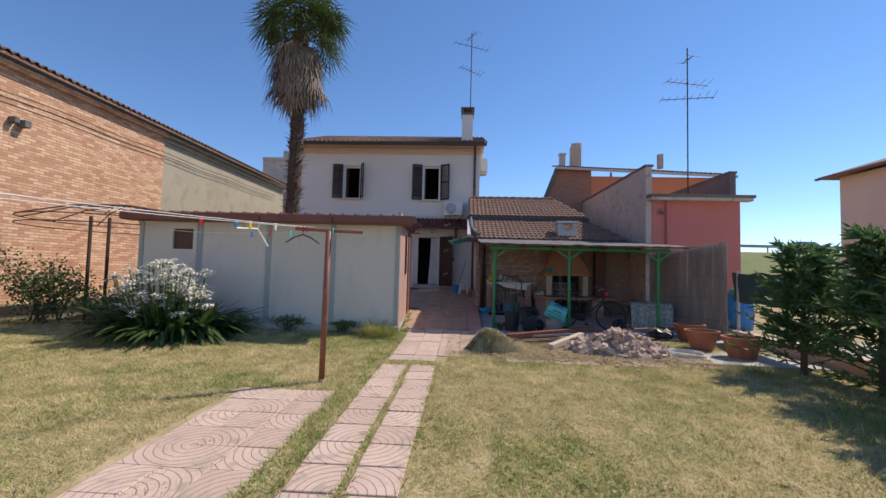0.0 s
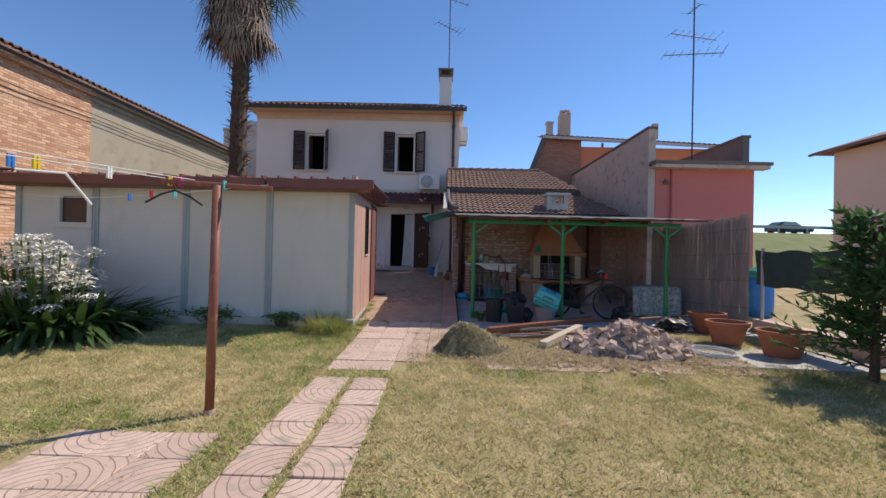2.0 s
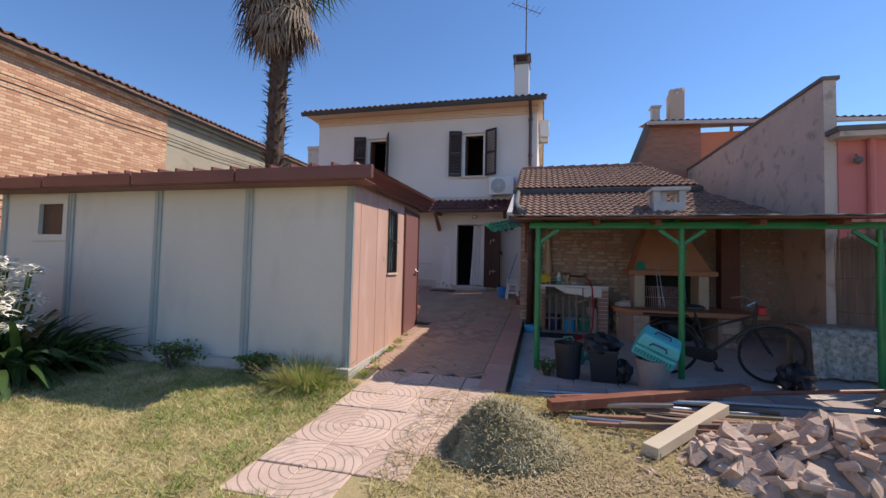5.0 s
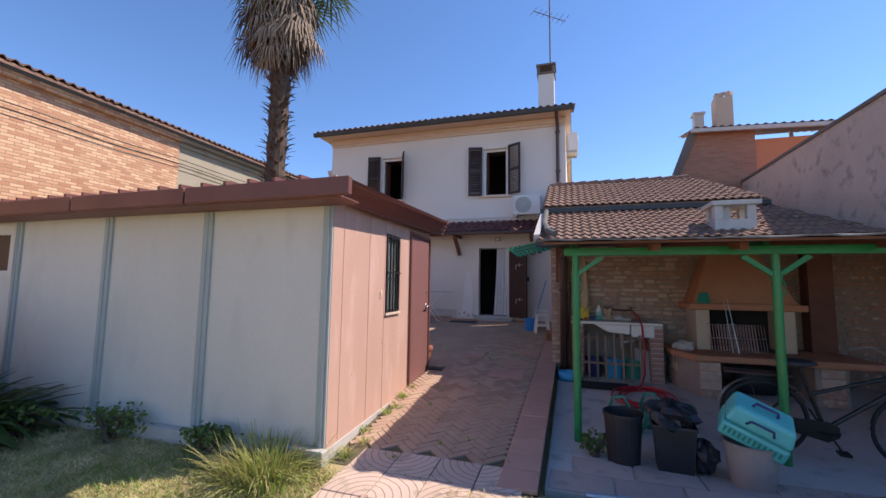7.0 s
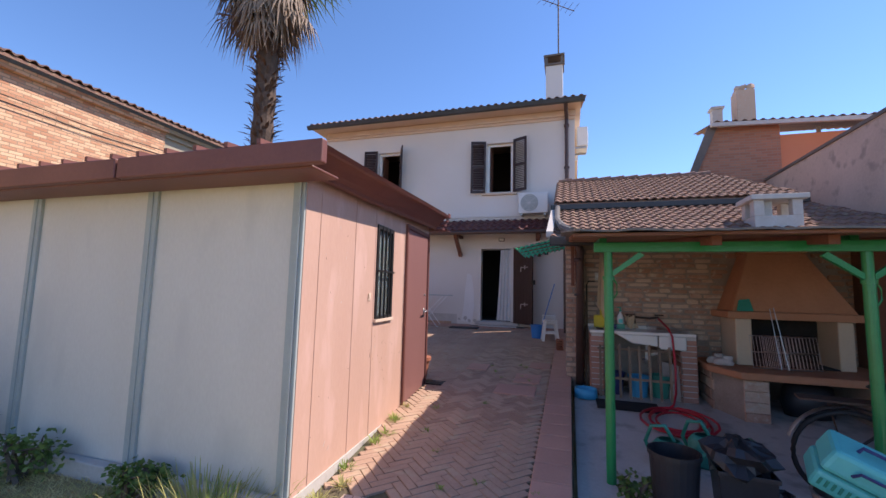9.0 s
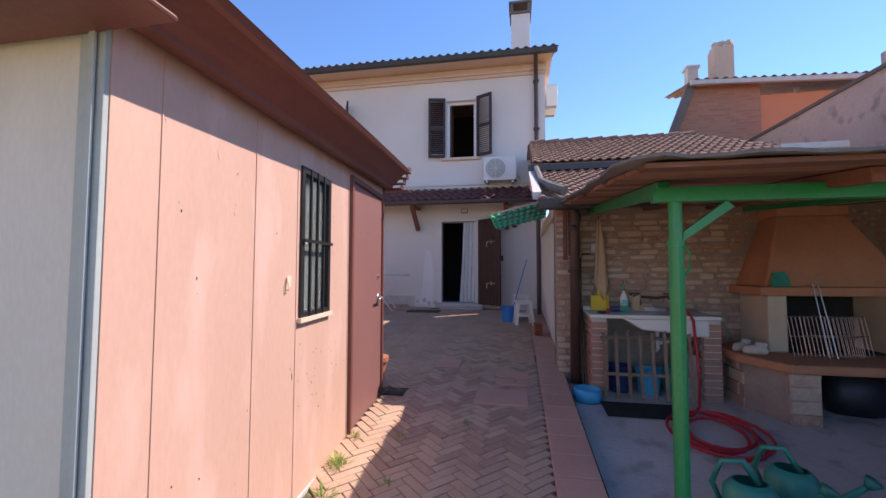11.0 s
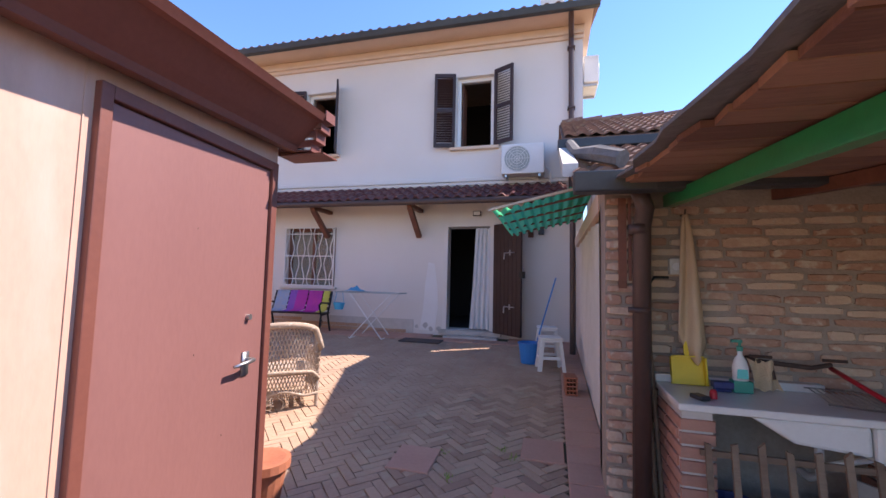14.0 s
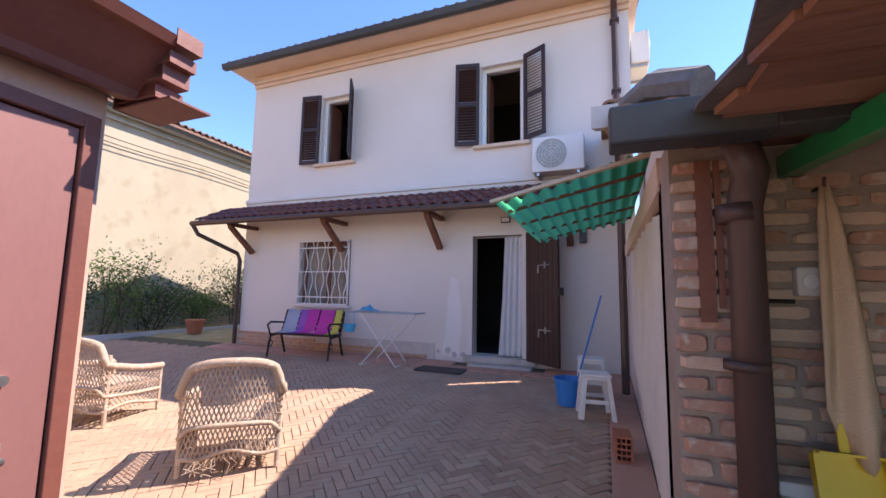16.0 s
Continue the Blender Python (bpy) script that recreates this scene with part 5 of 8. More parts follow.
# ---- raised road with guard rail beyond the gardens ----
Geo_bank = Geo().add([(6, 34, 0.7), (160, 34, 0.7), (160, 44, 4.2), (6, 44, 4.2), (6, 56, 4.2), (160, 56, 4.2)], [(0, 1, 2, 3), (3, 2, 5, 4)])
tagged(Geo_bank.make("embankment", "bank"), "grassy road embankment beyond the gardens", "embankment", kind="structure")
tagged(Geo().box(6, 46, 4.2, 160, 54, 4.24).make("road", "asphalt"), "asphalt road on the embankment", "road", kind="structure")
gr = thing("guard_rail", "grey steel guard rail along the raised road", "guard rail", (30, 45, 4.2), kind="structure")
g = Geo().box(6, 45, 4.75, 160, 45.06, 4.86).box(6, 44.97, 4.86, 160, 45.03, 4.95).box(6, 45, 4.95, 160, 45.06, 5.05)
g.make("rail", "shedstrip", gr)
g = Geo()
for x in range(8, 100, 3):
    g.box(x, 45.06, 4.2, x + 0.12, 45.15, 5.0)
g.make("post", "shedstrip", gr)


def car(at, paint):
    e = thing("car", "dark parked hatchback on the raised road", "car", at, local=True)
    prof = [(-2.1, 0.35), (2.05, 0.35), (2.12, 0.75), (1.5, 0.95), (0.75, 1.02), (0.15, 1.42), (-1.2, 1.46), (-1.95, 1.02), (-2.12, 0.8)]
    Geo().plate([(x, -0.85, z) for x, z in prof], (0, 1.7, 0)).make("body", paint, e, 0.06)
    Geo().plate([(-1.6, -0.87, 1.02), (0.55, -0.87, 1.02), (0.1, -0.87, 1.36), (-1.15, -0.87, 1.39)], (0, 0.02, 0)).make("window", "glass", e)
    for x in (-1.35, 1.3):
        for y in (-0.88, 0.7):
            w = Geo().lathe([(0.02, 0), (0.2, 0.0), (0.31, 0.0), (0.33, 0.04), (0.33, 0.15), (0.3, 0.18), (0.02, 0.18)], n=18).make("wheel", "rubber", e)
            w.matrix_basis = pose(x, y + 0.18, 0.33, 90)


car(pose(38.5, 48, 4.24), "carpaint")


# ---- fan-pattern tiles in the lawn ----
def tile_mesh():
    me = block_mesh("tile", "fan", TILE - 0.005, TILE - 0.005, 0.035, 0.004)
    return me


fan = tile_mesh()
path = thing("garden_path", "broken path of pink fan-patterned concrete tiles", "path", (-0.8, 4, 0.1), kind="structure")
rnd = random.Random(11)


def lay(x, y, i, j, lift=0.0):
    turn = {(0, 0): 180, (1, 0): 270, (0, 1): 90, (1, 1): 0}[(i % 2, j % 2)]
    piece("tile", fan, path, pose(x, y, ground_z(y) - 0.026 + lift + rnd.uniform(-0.004, 0.004), math.degrees(math.atan((ground_z(y + 0.1) - ground_z(y - 0.1)) / 0.2)) + rnd.uniform(-0.4, 0.4), rnd.uniform(-0.4, 0.4), 0) @ pose(0, 0, 0, 0, 0, turn + rnd.uniform(-1.2, 1.2)))


for i in range(3):
    for j in range(-5, 13):
        lay(-2.36 + i * TILE, 0.25 + j * TILE, i, j, -0.006)
for i, x in ((0, -1.005), (1, -0.575)):
    for j in range(-5, 16):
        lay(x + rnd.uniform(-0.01, 0.01), 0.3 + j * (TILE + 0.012), i, j)
for i in range(4):
    for j in range(7):
        if (i, j) in ((3, 0), (2, 0), (3, 1)):
            continue
        lay(-0.97 + i * (TILE + 0.004), 6.5 + j * (TILE + 0.004), i, j)
for i in range(9):
    if i not in (4, 7):
        lay(0.85 + i * TILE + rnd.uniform(-0.02, 0.02), 6.62 + rnd.uniform(-0.05, 0.05), i, 0)
for i in range(9):
    lay(1.0 + i * TILE, 6.98, i, 1, -0.012)

# grass between and beside the tiles
dryness = lambda x, y: noise.noise(Vector((x * 0.7, y * 0.7, 3)))
lawn("lawn_grass", 520000, "blade", (-10, 6.5, -0.3, 8.6), 0.015, 0.06, 4, "short mown drying lawn grass", lambda x, y: not paved(x, y) and abs(x) < 2.2 + 1.25 * y + 1)
lawn("path_grass", 42000, "green_blade", (-3.2, 1.2, 0.2, 8.4), 0.025, 0.075, 5, "green grass growing along the path joints", lambda x, y: (not paved(x, y)) and (-1.5 < x < -0.35 or dryness(x, y) > 0.12) and (x > -1.9 or y > 4.7) and dryness(x * 3, y * 3) > -0.35)
lawn("green_tufts", 60000, "green_blade", (-8, 5, 0.2, 8.3), 0.02, 0.055, 6, "greener tufts in the lawn", lambda x, y: not paved(x, y) and dryness(x, y) > (0.24 if x > 0 else 0.08))
lawn("dry_litter", 9000, "straw", (-2.7, -1.4, 0.3, 4.8), 0.01, 0.03, 7, "dry grass clippings on the tiles", lambda x, y: abs(x + 1.98 - 0.12 * math.sin(y * 2)) < 0.2 and noise.noise(Vector((x * 4, y * 4, 0))) > -0.1)


# ---- plants ----
def blade_strip(g, base, way, up, ln, w, droop, n=6, fold=0.25):
    """An arching strap leaf."""
    base, way = Vector(base), Vector(way).normalized()
    s = way.cross(Vector((0, 0, 1))).normalized()
    k0 = len(g.v)
    for i in range(n + 1):
        u = i / n
        p = base + way * (ln * u * math.cos(up) * (1 + 0.2 * u)) + Vector((0, 0, ln * (u * math.sin(up) - droop * u * u)))
        ww = w * (0.6 + 0.9 * u) * (1 - u ** 3) + 0.001
        g.v += [tuple(p - s * ww), tuple(p + Vector((0, 0, -ww * fold))), tuple(p + s * ww)]
    for i in range(n):
        a = k0 + 3 * i
        g.f += [(a, a + 1, a + 4, a + 3), (a + 1, a + 2, a + 5, a + 4)]


def lily(at, r, h, label, seed, flowers):
    rnd = random.Random(seed)
    e = thing("lily_clump", label, "plant", at, local=True)
    g = Geo()
    for k in range(400):
        a, d = rnd.uniform(0, 6.283), r * 0.75 * math.sqrt(rnd.random())
        blade_strip(g, (d * math.cos(a), d * math.sin(a) * 0.6, 0), (math.cos(a) + rnd.uniform(-0.4, 0.4), math.sin(a) + rnd.uniform(-0.4, 0.4), 0), rnd.uniform(0.7, 1.3), rnd.uniform(0.7, 1.05) * h, rnd.uniform(0.035, 0.07), rnd.uniform(0.3, 0.95))
    tagged(g.make("leaf", "leaf", e, smooth=True), kind="stuff")
    g, st = Geo(), Geo()
    for k in range(flowers):
        a, d = rnd.uniform(0, 6.283), r * 0.8 * math.sqrt(rnd.random())
        c = Vector((d * math.cos(a), d * math.sin(a) * 0.6 - 0.15 - 0.25 * rnd.random(), h * rnd.uniform(0.5, 1.08) - 0.2 * d))
        st.tube([(c.x * 0.7, c.y * 0.7, 0.2), tuple(c)], 0.012, 5)
        for m in range(rnd.randint(4, 8)):
            o = c + Vector((rnd.uniform(-0.09, 0.09), rnd.uniform(-0.09, 0.09), rnd.uniform(-0.06, 0.06)))
            for q in range(6):
                t = q * 1.047 + rnd.random()
                blade_strip(g, o, (math.cos(t), math.sin(t), 0), rnd.uniform(0.1, 0.9), 0.095, 0.014, 0.5, 3)
    tagged(st.make("stem", "leaf2", e), kind="stuff")
    tagged(g.make("petals", "petal", e), kind="stuff")
    return e


lily(pose(-5.55, 7.55, ground_z(7.5) - 0.02), 1.15, 1.35, "large clump of white flowering crinum lilies", 21, 120)


def bush(name, at, size, label, seed, count, leaf=0.05, mat="leaf2", stems=9, cat="shrub"):
    """Branching stems with many small leaves in uneven clusters."""
    rnd = random.Random(seed)
    e = thing(name, label, cat, at, local=True)
    st, lf = Geo(), Geo()
    tips = []
    for k in range(stems):
        a = rnd.uniform(0, 6.283)
        p = Vector((rnd.uniform(-0.2, 0.2) * size[0], rnd.uniform(-0.2, 0.2) * size[1], 0))
        q = Vector((math.cos(a) * size[0] * rnd.uniform(0.2, 0.5), math.sin(a) * size[1] * rnd.uniform(0.2, 0.5), size[2] * rnd.uniform(0.55, 1.0)))
        mid = (p + q) / 2 + Vector((rnd.uniform(-0.1, 0.1), rnd.uniform(-0.1, 0.1), 0.1))
        st.tube([p, mid, q], [0.02, 0.014, 0.006], 5)
        tips += [mid, q, (mid + q) / 2, (p + mid) / 2]
        for m in range(3):
            b = mid.lerp(q, rnd.random()) + Vector((rnd.uniform(-0.3, 0.3) * size[0], rnd.uniform(-0.3, 0.3) * size[1], rnd.uniform(-0.05, 0.2) * size[2]))
            st.tube([mid, b], [0.009, 0.004], 4)
            tips.append(b)
    for k in range(count):
        c = rnd.choice(tips)
        o = c + Vector((rnd.gauss(0, 0.13) * size[0], rnd.gauss(0, 0.13) * size[1], rnd.gauss(0, 0.1) * size[2]))
        if o.z < 0.02:
            o.z = rnd.uniform(0.02, 0.2)
        u = Vector((rnd.gauss(0, 1), rnd.gauss(0, 1), rnd.gauss(0, 0.6))).normalized() * leaf * rnd.uniform(0.6, 1.3)
        w = u.cross(Vector((rnd.gauss(0, 1), rnd.gauss(0, 1), rnd.gauss(0, 1)))).normalized() * leaf * 0.33
        lf.add([o, o + u * 0.5 + w, o + u, o + u * 0.5 - w], [(0, 1, 2, 3)])
    tagged(st.make("branch", "branch", e), kind="stuff")
    tagged(lf.make("leaves", mat, e), kind="stuff")
    return e


bush("shrub", pose(-8.9, 8.3, 0.2), (1.5, 1.2, 1.35), "dark leafy garden shrub beside the lawn", 31, 2600, 0.07, "leaf")
bush("shrub", pose(-7.6, 8.4, 0.2), (1.3, 1.0, 0.8), "low pale green flowering shrub by the shed", 32, 1800, 0.06)
bush("shrub", pose(-10.6, 7.8, 0.2), (2.2, 1.6, 1.5), "overgrown dark shrub at the garden edge", 33, 2600, 0.07, "leaf")
bush("tree", pose(-9.7, 6.6, 0.15), (1.2, 1.2, 3.2), "small leafy garden tree", 34, 2600, 0.08, "leaf", 7, "tree")
for k, (x, y, s) in enumerate(((-3.6, 8.28, 0.34), (-2.5, 8.34, 0.22), (-4.6, 8.1, 0.36), (-5.0, 7.9, 0.4))):
    bush("weed", pose(x, y, ground_z(y)), (s * 1.9, s * 0.9, s * 0.8), "green weeds along the shed footing", 40 + k, 420, 0.05, "leaf2", 6, "weed")
for k in range(7):
    bush("hedge_shrub", pose(-11.6 + 0.25 * math.sin(k * 2.1), 16.3 + k * 1.25, 0.75), (1.5, 1.6, 1.6 + 0.5 * math.sin(k * 1.7)), "leafy rose shrub along the cream wall", 60 + k, 2000, 0.075, "leaf2" if k % 2 else "leaf", 8)
bush("weed", pose(0.86, 9.55, 0.2), (0.2, 0.2, 0.14), "weed growing in the concrete", 58, 220, 0.05, "leaf2", 5, "weed")


def tuft(at, label, seed, n, h, r):
    rnd = random.Random(seed)
    g = Geo()
    for k in range(n):
        a, d = rnd.uniform(0, 6.283), r * rnd.random()
        blade_strip(g, (at[0] + d * math.cos(a), at[1] + d * math.sin(a), at[2]), (math.cos(a), math.sin(a), 0), rnd.uniform(0.7, 1.45), h * rnd.uniform(0.5, 1.2), 0.003, rnd.uniform(0.1, 0.6), 4)
    return tagged(g.make("grass_tuft", "tuftstraw" if seed % 2 else "green_blade"), label, "grass", kind="stuff")


tuft((-1.75, 8.22, 0.2), "tall dry grass tuft at shed corner", 71, 900, 0.42, 0.32)
tuft((-1.6, 8.2, 0.2), "green grass at the shed corner", 72, 400, 0.35, 0.3)
rnd = random.Random(9)
for k in range(9):
    s = rnd.uniform(0.1, 2.4)
    q = side(s, 0.06 + rnd.random() * 0.12, 0)
    tuft((q[0], q[1], ground_z(q[1])), "weeds in the paving joint by the shed", 80 + k, 40, 0.09, 0.06)
for k in range(16):
    x, y = rnd.uniform(-1.1, 0.3), rnd.uniform(8.7, 13.5)
    tuft((x, y, ground_z(y)), "small weed in the paving joints", 100 + 2 * k, 16, 0.05, 0.04)


# ---- palm ----
def palm(at):
    rnd = random.Random(77)
    e = thing("palm_tree", "tall fan palm with a skirt of dead fronds", "tree", at, local=True)
    H = 8.6
    g = Geo()
    n = 26
    pts = [(0.12 * math.sin(i / n * 2.2), 0, H * i / n) for i in range(n + 1)]
    g.tube(pts, [0.24 - 0.05 * min(1, i / 6) + 0.03 * (i % 2) + (0.05 * max(0, i - 18) / 8) for i in range(n + 1)], 12)
    g.make("trunk", "bark", e)
    g = Geo()
    for k in range(700):
        z = rnd.uniform(0.3, H)
        a = rnd.uniform(0, 6.283)
        cx = 0.12 * math.sin(z / H * 2.2)
        r = 0.2
        up = rnd.uniform(0.3, 1.2)
        blade_strip(g, (cx + r * math.cos(a), r * math.sin(a), z), (math.cos(a), math.sin(a), 0), up, rnd.uniform(0.1, 0.24), rnd.uniform(0.02, 0.04), 0.2, 2)
    tagged(g.make("leaf_stubs", "bark", e), kind="stuff")

    def fan_leaf(g, base, way, tilt, stalk, r, hang):
        way = Vector(way).normalized()
        s = way.cross(Vector((0, 0, 1))).normalized()
        d = (way * math.cos(tilt) + Vector((0, 0, math.sin(tilt)))).normalized()
        c = Vector(base) + d * stalk
        g.tube([base, c], 0.014, 4)
        up = s.cross(d)
        for q in range(17):
            t = radians(-115 + 230 * q / 16 + rnd.uniform(-4, 4))
            w = (d * math.cos(t) + s * math.sin(t)).normalized()
            ln = r * rnd.uniform(0.8, 1.08)
            sw = w.cross(up).normalized() * 0.026
            m = c + w * ln * 0.55 + up * 0.02
            tip = c + w * ln + Vector((0, 0, -hang * ln * rnd.uniform(0.4, 0.9)))
            g.add([c, m - sw, tip, m + sw], [(0, 1, 2, 3)])

    top = (0.1, 0, H)
    g = Geo()
    for k in range(64):
        a, z = rnd.uniform(0, 6.283), rnd.uniform(-0.5, 0.35)
        fan_leaf(g, (0.1, 0, H + z), (math.cos(a), math.sin(a), 0), rnd.uniform(-0.45, 1.35) * (0.55 + 0.6 * (z + 0.5)), rnd.uniform(0.65, 1.2), rnd.uniform(0.75, 1.08), rnd.uniform(0.3, 1.0))
    tagged(g.make("fronds", "frond", e), kind="stuff")
    g = Geo()
    for k in range(120):
        a, z = rnd.uniform(0, 6.283), rnd.uniform(-1.6, -0.1)
        fan_leaf(g, (0.1 + 0.12 * math.cos(a), 0.12 * math.sin(a), H + z), (math.cos(a), math.sin(a), 0), rnd.uniform(-1.4, -0.65), rnd.uniform(0.35, 0.85), rnd.uniform(0.45, 0.7), 0.9)
    tagged(g.make("dead_fronds", "deadfrond", e), kind="stuff")
    return e


palm(pose(-5.55, 12.55, 0.45))


# ---- cypress hedge ----
def conifer(at, h, r, seed):
    rnd = random.Random(seed)
    e = thing("cypress", "feathery dark green cypress shrub at the lawn edge", "shrub", at, "cypress hedge", local=True)
    st, g = Geo().tube([(0, 0, 0), (0.03, 0, h * 0.9)], [0.05, 0.012], 6), Geo()
    for k in range(150):
        u = rnd.random() ** 0.8
        z = 0.08 + h * u
        ln = r * (1.05 - 0.72 * u) * rnd.uniform(0.6, 1.15)
        a = rnd.uniform(0, 6.283)
        d = Vector((math.cos(a), math.sin(a), rnd.uniform(0.15, 0.6)))
        p = Vector((0.02, 0, z))
        q = p + d * ln
        st.tube([p, q], [0.01, 0.003], 4)
        for m in range(26):
            o = p.lerp(q, 0.2 + 0.8 * rnd.random())
            w = (d + Vector((rnd.gauss(0, 0.8), rnd.gauss(0, 0.8), rnd.gauss(0.1, 0.5)))).normalized() * rnd.uniform(0.08, 0.2)
            sw = w.cross(Vector((rnd.gauss(0, 1), rnd.gauss(0, 1), rnd.gauss(0, 1)))).normalized() * rnd.uniform(0.012, 0.024)
            g.add([o, o + w * 0.5 + sw, o + w, o + w * 0.5 - sw], [(0, 1, 2, 3)])
    tagged(st.make("branch", "branch", e), kind="stuff")
    tagged(g.make("foliage", "cypress", e), kind="stuff")
    return e


for k, (x, y, h, r) in enumerate(((5.0, 6.35, 1.75, 0.8), (5.15, 5.35, 1.9, 0.85), (5.0, 4.4, 1.95, 0.9), (5.1, 3.3, 1.9, 0.85), (5.1, 2.2, 1.9, 0.85))):
    conifer(pose(x, y, ground_z(y), 0, 0, k * 70), h, r, 90 + k)
tuft((4.2, 4.2, 0.1), "green grass under the hedge", 190, 900, 0.16, 0.7)
tuft((4.35, 6.4, 0.15), "dry grass under the hedge", 191, 500, 0.14, 0.5)

# ---- fences to the next garden ----
rf = thing("reed_screen", "weathered grey reed screen fence", "fence", (5.4, 10.4, 0.3), kind="structure")
rnd = random.Random(15)
g = Geo()
P0, P1 = Vector((5.12, 11.6, 0)), Vector((5.72, 9.25, 0))
for k in range(620):
    u = k / 620
    p = P0.lerp(P1, u)
    top = 2.08 + 0.22 * u + rnd.gauss(0, 0.035)
    a, b = rnd.gauss(0, 0.02), rnd.gauss(0, 0.02)
    g.tube([(p.x + rnd.gauss(0, 0.008), p.y, 0.2 + rnd.random() * 0.05), (p.x + a, p.y + b, top)], 0.0055, 4)
tagged(g.make("reeds", "reed", rf), kind="stuff")
g = Geo()
for z in (0.5, 1.0, 1.5, 1.95):
    g.tube([P0 + Vector((-0.012, 0, z)), P1 + Vector((-0.012, 0, z + 0.1))], 0.004, 4)
g.make("wire", "iron", rf)
nf = thing("net_fence", "sagging green shade net on posts over low wall", "fence", (5.8, 5, 0.2), kind="structure")
Geo().box(5.75, -2, 0.0, 5.95, 9.2, 0.42).make("low_wall", "palepink", nf, 0.01)
g = Geo()
for k in range(48):
    y = 9.25 - k * 0.23
    for m in range(6):
        z = 1.05 + 0.62 * m / 5 - 0.05 * math.sin(k * 0.9) ** 2 + 0.012 * k * 0
        g.v.append((5.84 + 0.02 * math.sin(k * 1.3 + m), y, z))
g.f = [(6 * k + m, 6 * k + 6 + m, 6 * k + 7 + m, 6 * k + 1 + m) for k in range(47) for m in range(5)]
g.make("net", "net", nf)
for y in (9.1, 7.2, 5.2, 3.2, 1.2):
    Geo().tube([(5.85, y, 0.4), (5.85, y, 1.7)], 0.03, 8).make("post", "concrete", nf)
tagged(Geo().box(6.1, 3, 0.2, 20, 20, 0.26).make("driveway", "gravel"), "pale gravel drive of the next garden", "driveway", kind="structure")
bn = thing("rain_barrel", "blue plastic barrel beyond the fence", "barrel", pose(6.6, 10.2, 0.26), local=True)
Geo().lathe([(0.0, 0), (0.24, 0), (0.27, 0.3), (0.27, 0.6), (0.24, 0.9), (0.0, 0.9)], n=20).make("body", "blue", bn, smooth=True)
Geo().lathe([(0.25, 0.86), (0.27, 0.9), (0.2, 1.0), (0.05, 1.08), (0, 1.08)], n=16).make("cover", "cangreen", bn)


# ---- clothes line ----
pole = thing("clothesline_pole", "red-brown steel clothes line pole with crossbar", "clothes line", (-1.75, 5.08, 0.12))
Geo().tube([(-1.75, 5.08, 0.1), (-1.75, 5.08, 0.17)], [0.05, 0.042], 12).make("socket", "rubble", pole)
Geo().tube([(-1.75, 5.08, 0.12), (-1.73, 5.08, 2.02)], 0.036, 16).make("pole", "rustpole", pole, smooth=True)
Geo().tube([(-2.12, 4.98, 2.03), (-1.33, 5.22, 2.02)], 0.022, 10).make("crossbar", "rustpole", pole)
ln = thing("washing_line", "thin white washing lines with coloured pegs", "clothes line", (-2.3, 3.5, 2.0))
ends = [((-2.1, 4.985, 2.055), (-3.2, -6, 2.0)), ((-1.9, 5.05, 2.055), (-2.7, -6, 2.0)), ((-1.36, 5.2, 2.05), (-9.6, 9.8, 2.75))]
for a, b in ends:
    a, b = Vector(a), Vector(b)
    Geo().tube([a.lerp(b, i / 16) + Vector((0, 0, -0.22 * math.sin(math.pi * i / 16))) for i in range(17)], 0.003, 4).make("line", "white", ln)


def peg(p, mat):
    e = thing("clothes_peg", "small plastic clothes peg on the line", "clothes peg", p, "pegs", local=True)
    Geo().box(-0.007, -0.02, -0.055, 0.007, -0.004, 0.022).box(-0.007, 0.004, -0.055, 0.007, 0.02, 0.022).box(-0.006, -0.006, -0.02, 0.006, 0.006, -0.01).make("jaws", mat, e, 0.002)


for p, m in (((-1.68, 5.1, 2.04), "turq"), ((-2.03, 5.01, 2.05), "red"), ((-2.07, 5.0, 2.05), "yellow"), ((-1.99, 5.02, 2.05), "magenta"), ((-2.2, 4.05, 1.99), "yellow"), ((-2.35, 4.05, 2.0), "blue"), ((-2.15, 4.5, 2.02), "white"), ((-2.42, 3.6, 1.97), "red"), ((-2.5, 5.7, 2.04), "turq"), ((-2.9, 5.93, 2.06), "red"), ((-3.3, 6.15, 2.05), "blue")):
    peg(Matrix.Translation(p), m)
hg = thing("coat_hanger", "black plastic coat hanger on the crossbar", "hanger", pose(-2.03, 5.0, 1.88, 0, 0, 20), local=True)
Geo().tube([(-0.2, 0, -0.03), (-0.1, 0, 0.04), (0, 0, 0.08), (0.1, 0, 0.04), (0.2, 0, -0.03)], 0.009, 6).tube([(0, 0, 0.08), (0, 0, 0.13), (0.02, 0, 0.16), (0, 0, 0.18), (-0.02, 0, 0.16)], 0.004, 5).make("arms", "black", hg)
hg = thing("coat_hanger", "white plastic coat hanger on the line", "hanger", pose(-2.25, 4.25, 1.9, 0, 25, 60), local=True)
Geo().tube([(-0.2, 0, -0.05), (0, 0, 0.06), (0.2, 0, -0.05)], 0.008, 6).tube([(0, 0, 0.06), (0, 0, 0.12), (0.02, 0, 0.14)], 0.004, 5).make("arms", "white", hg)

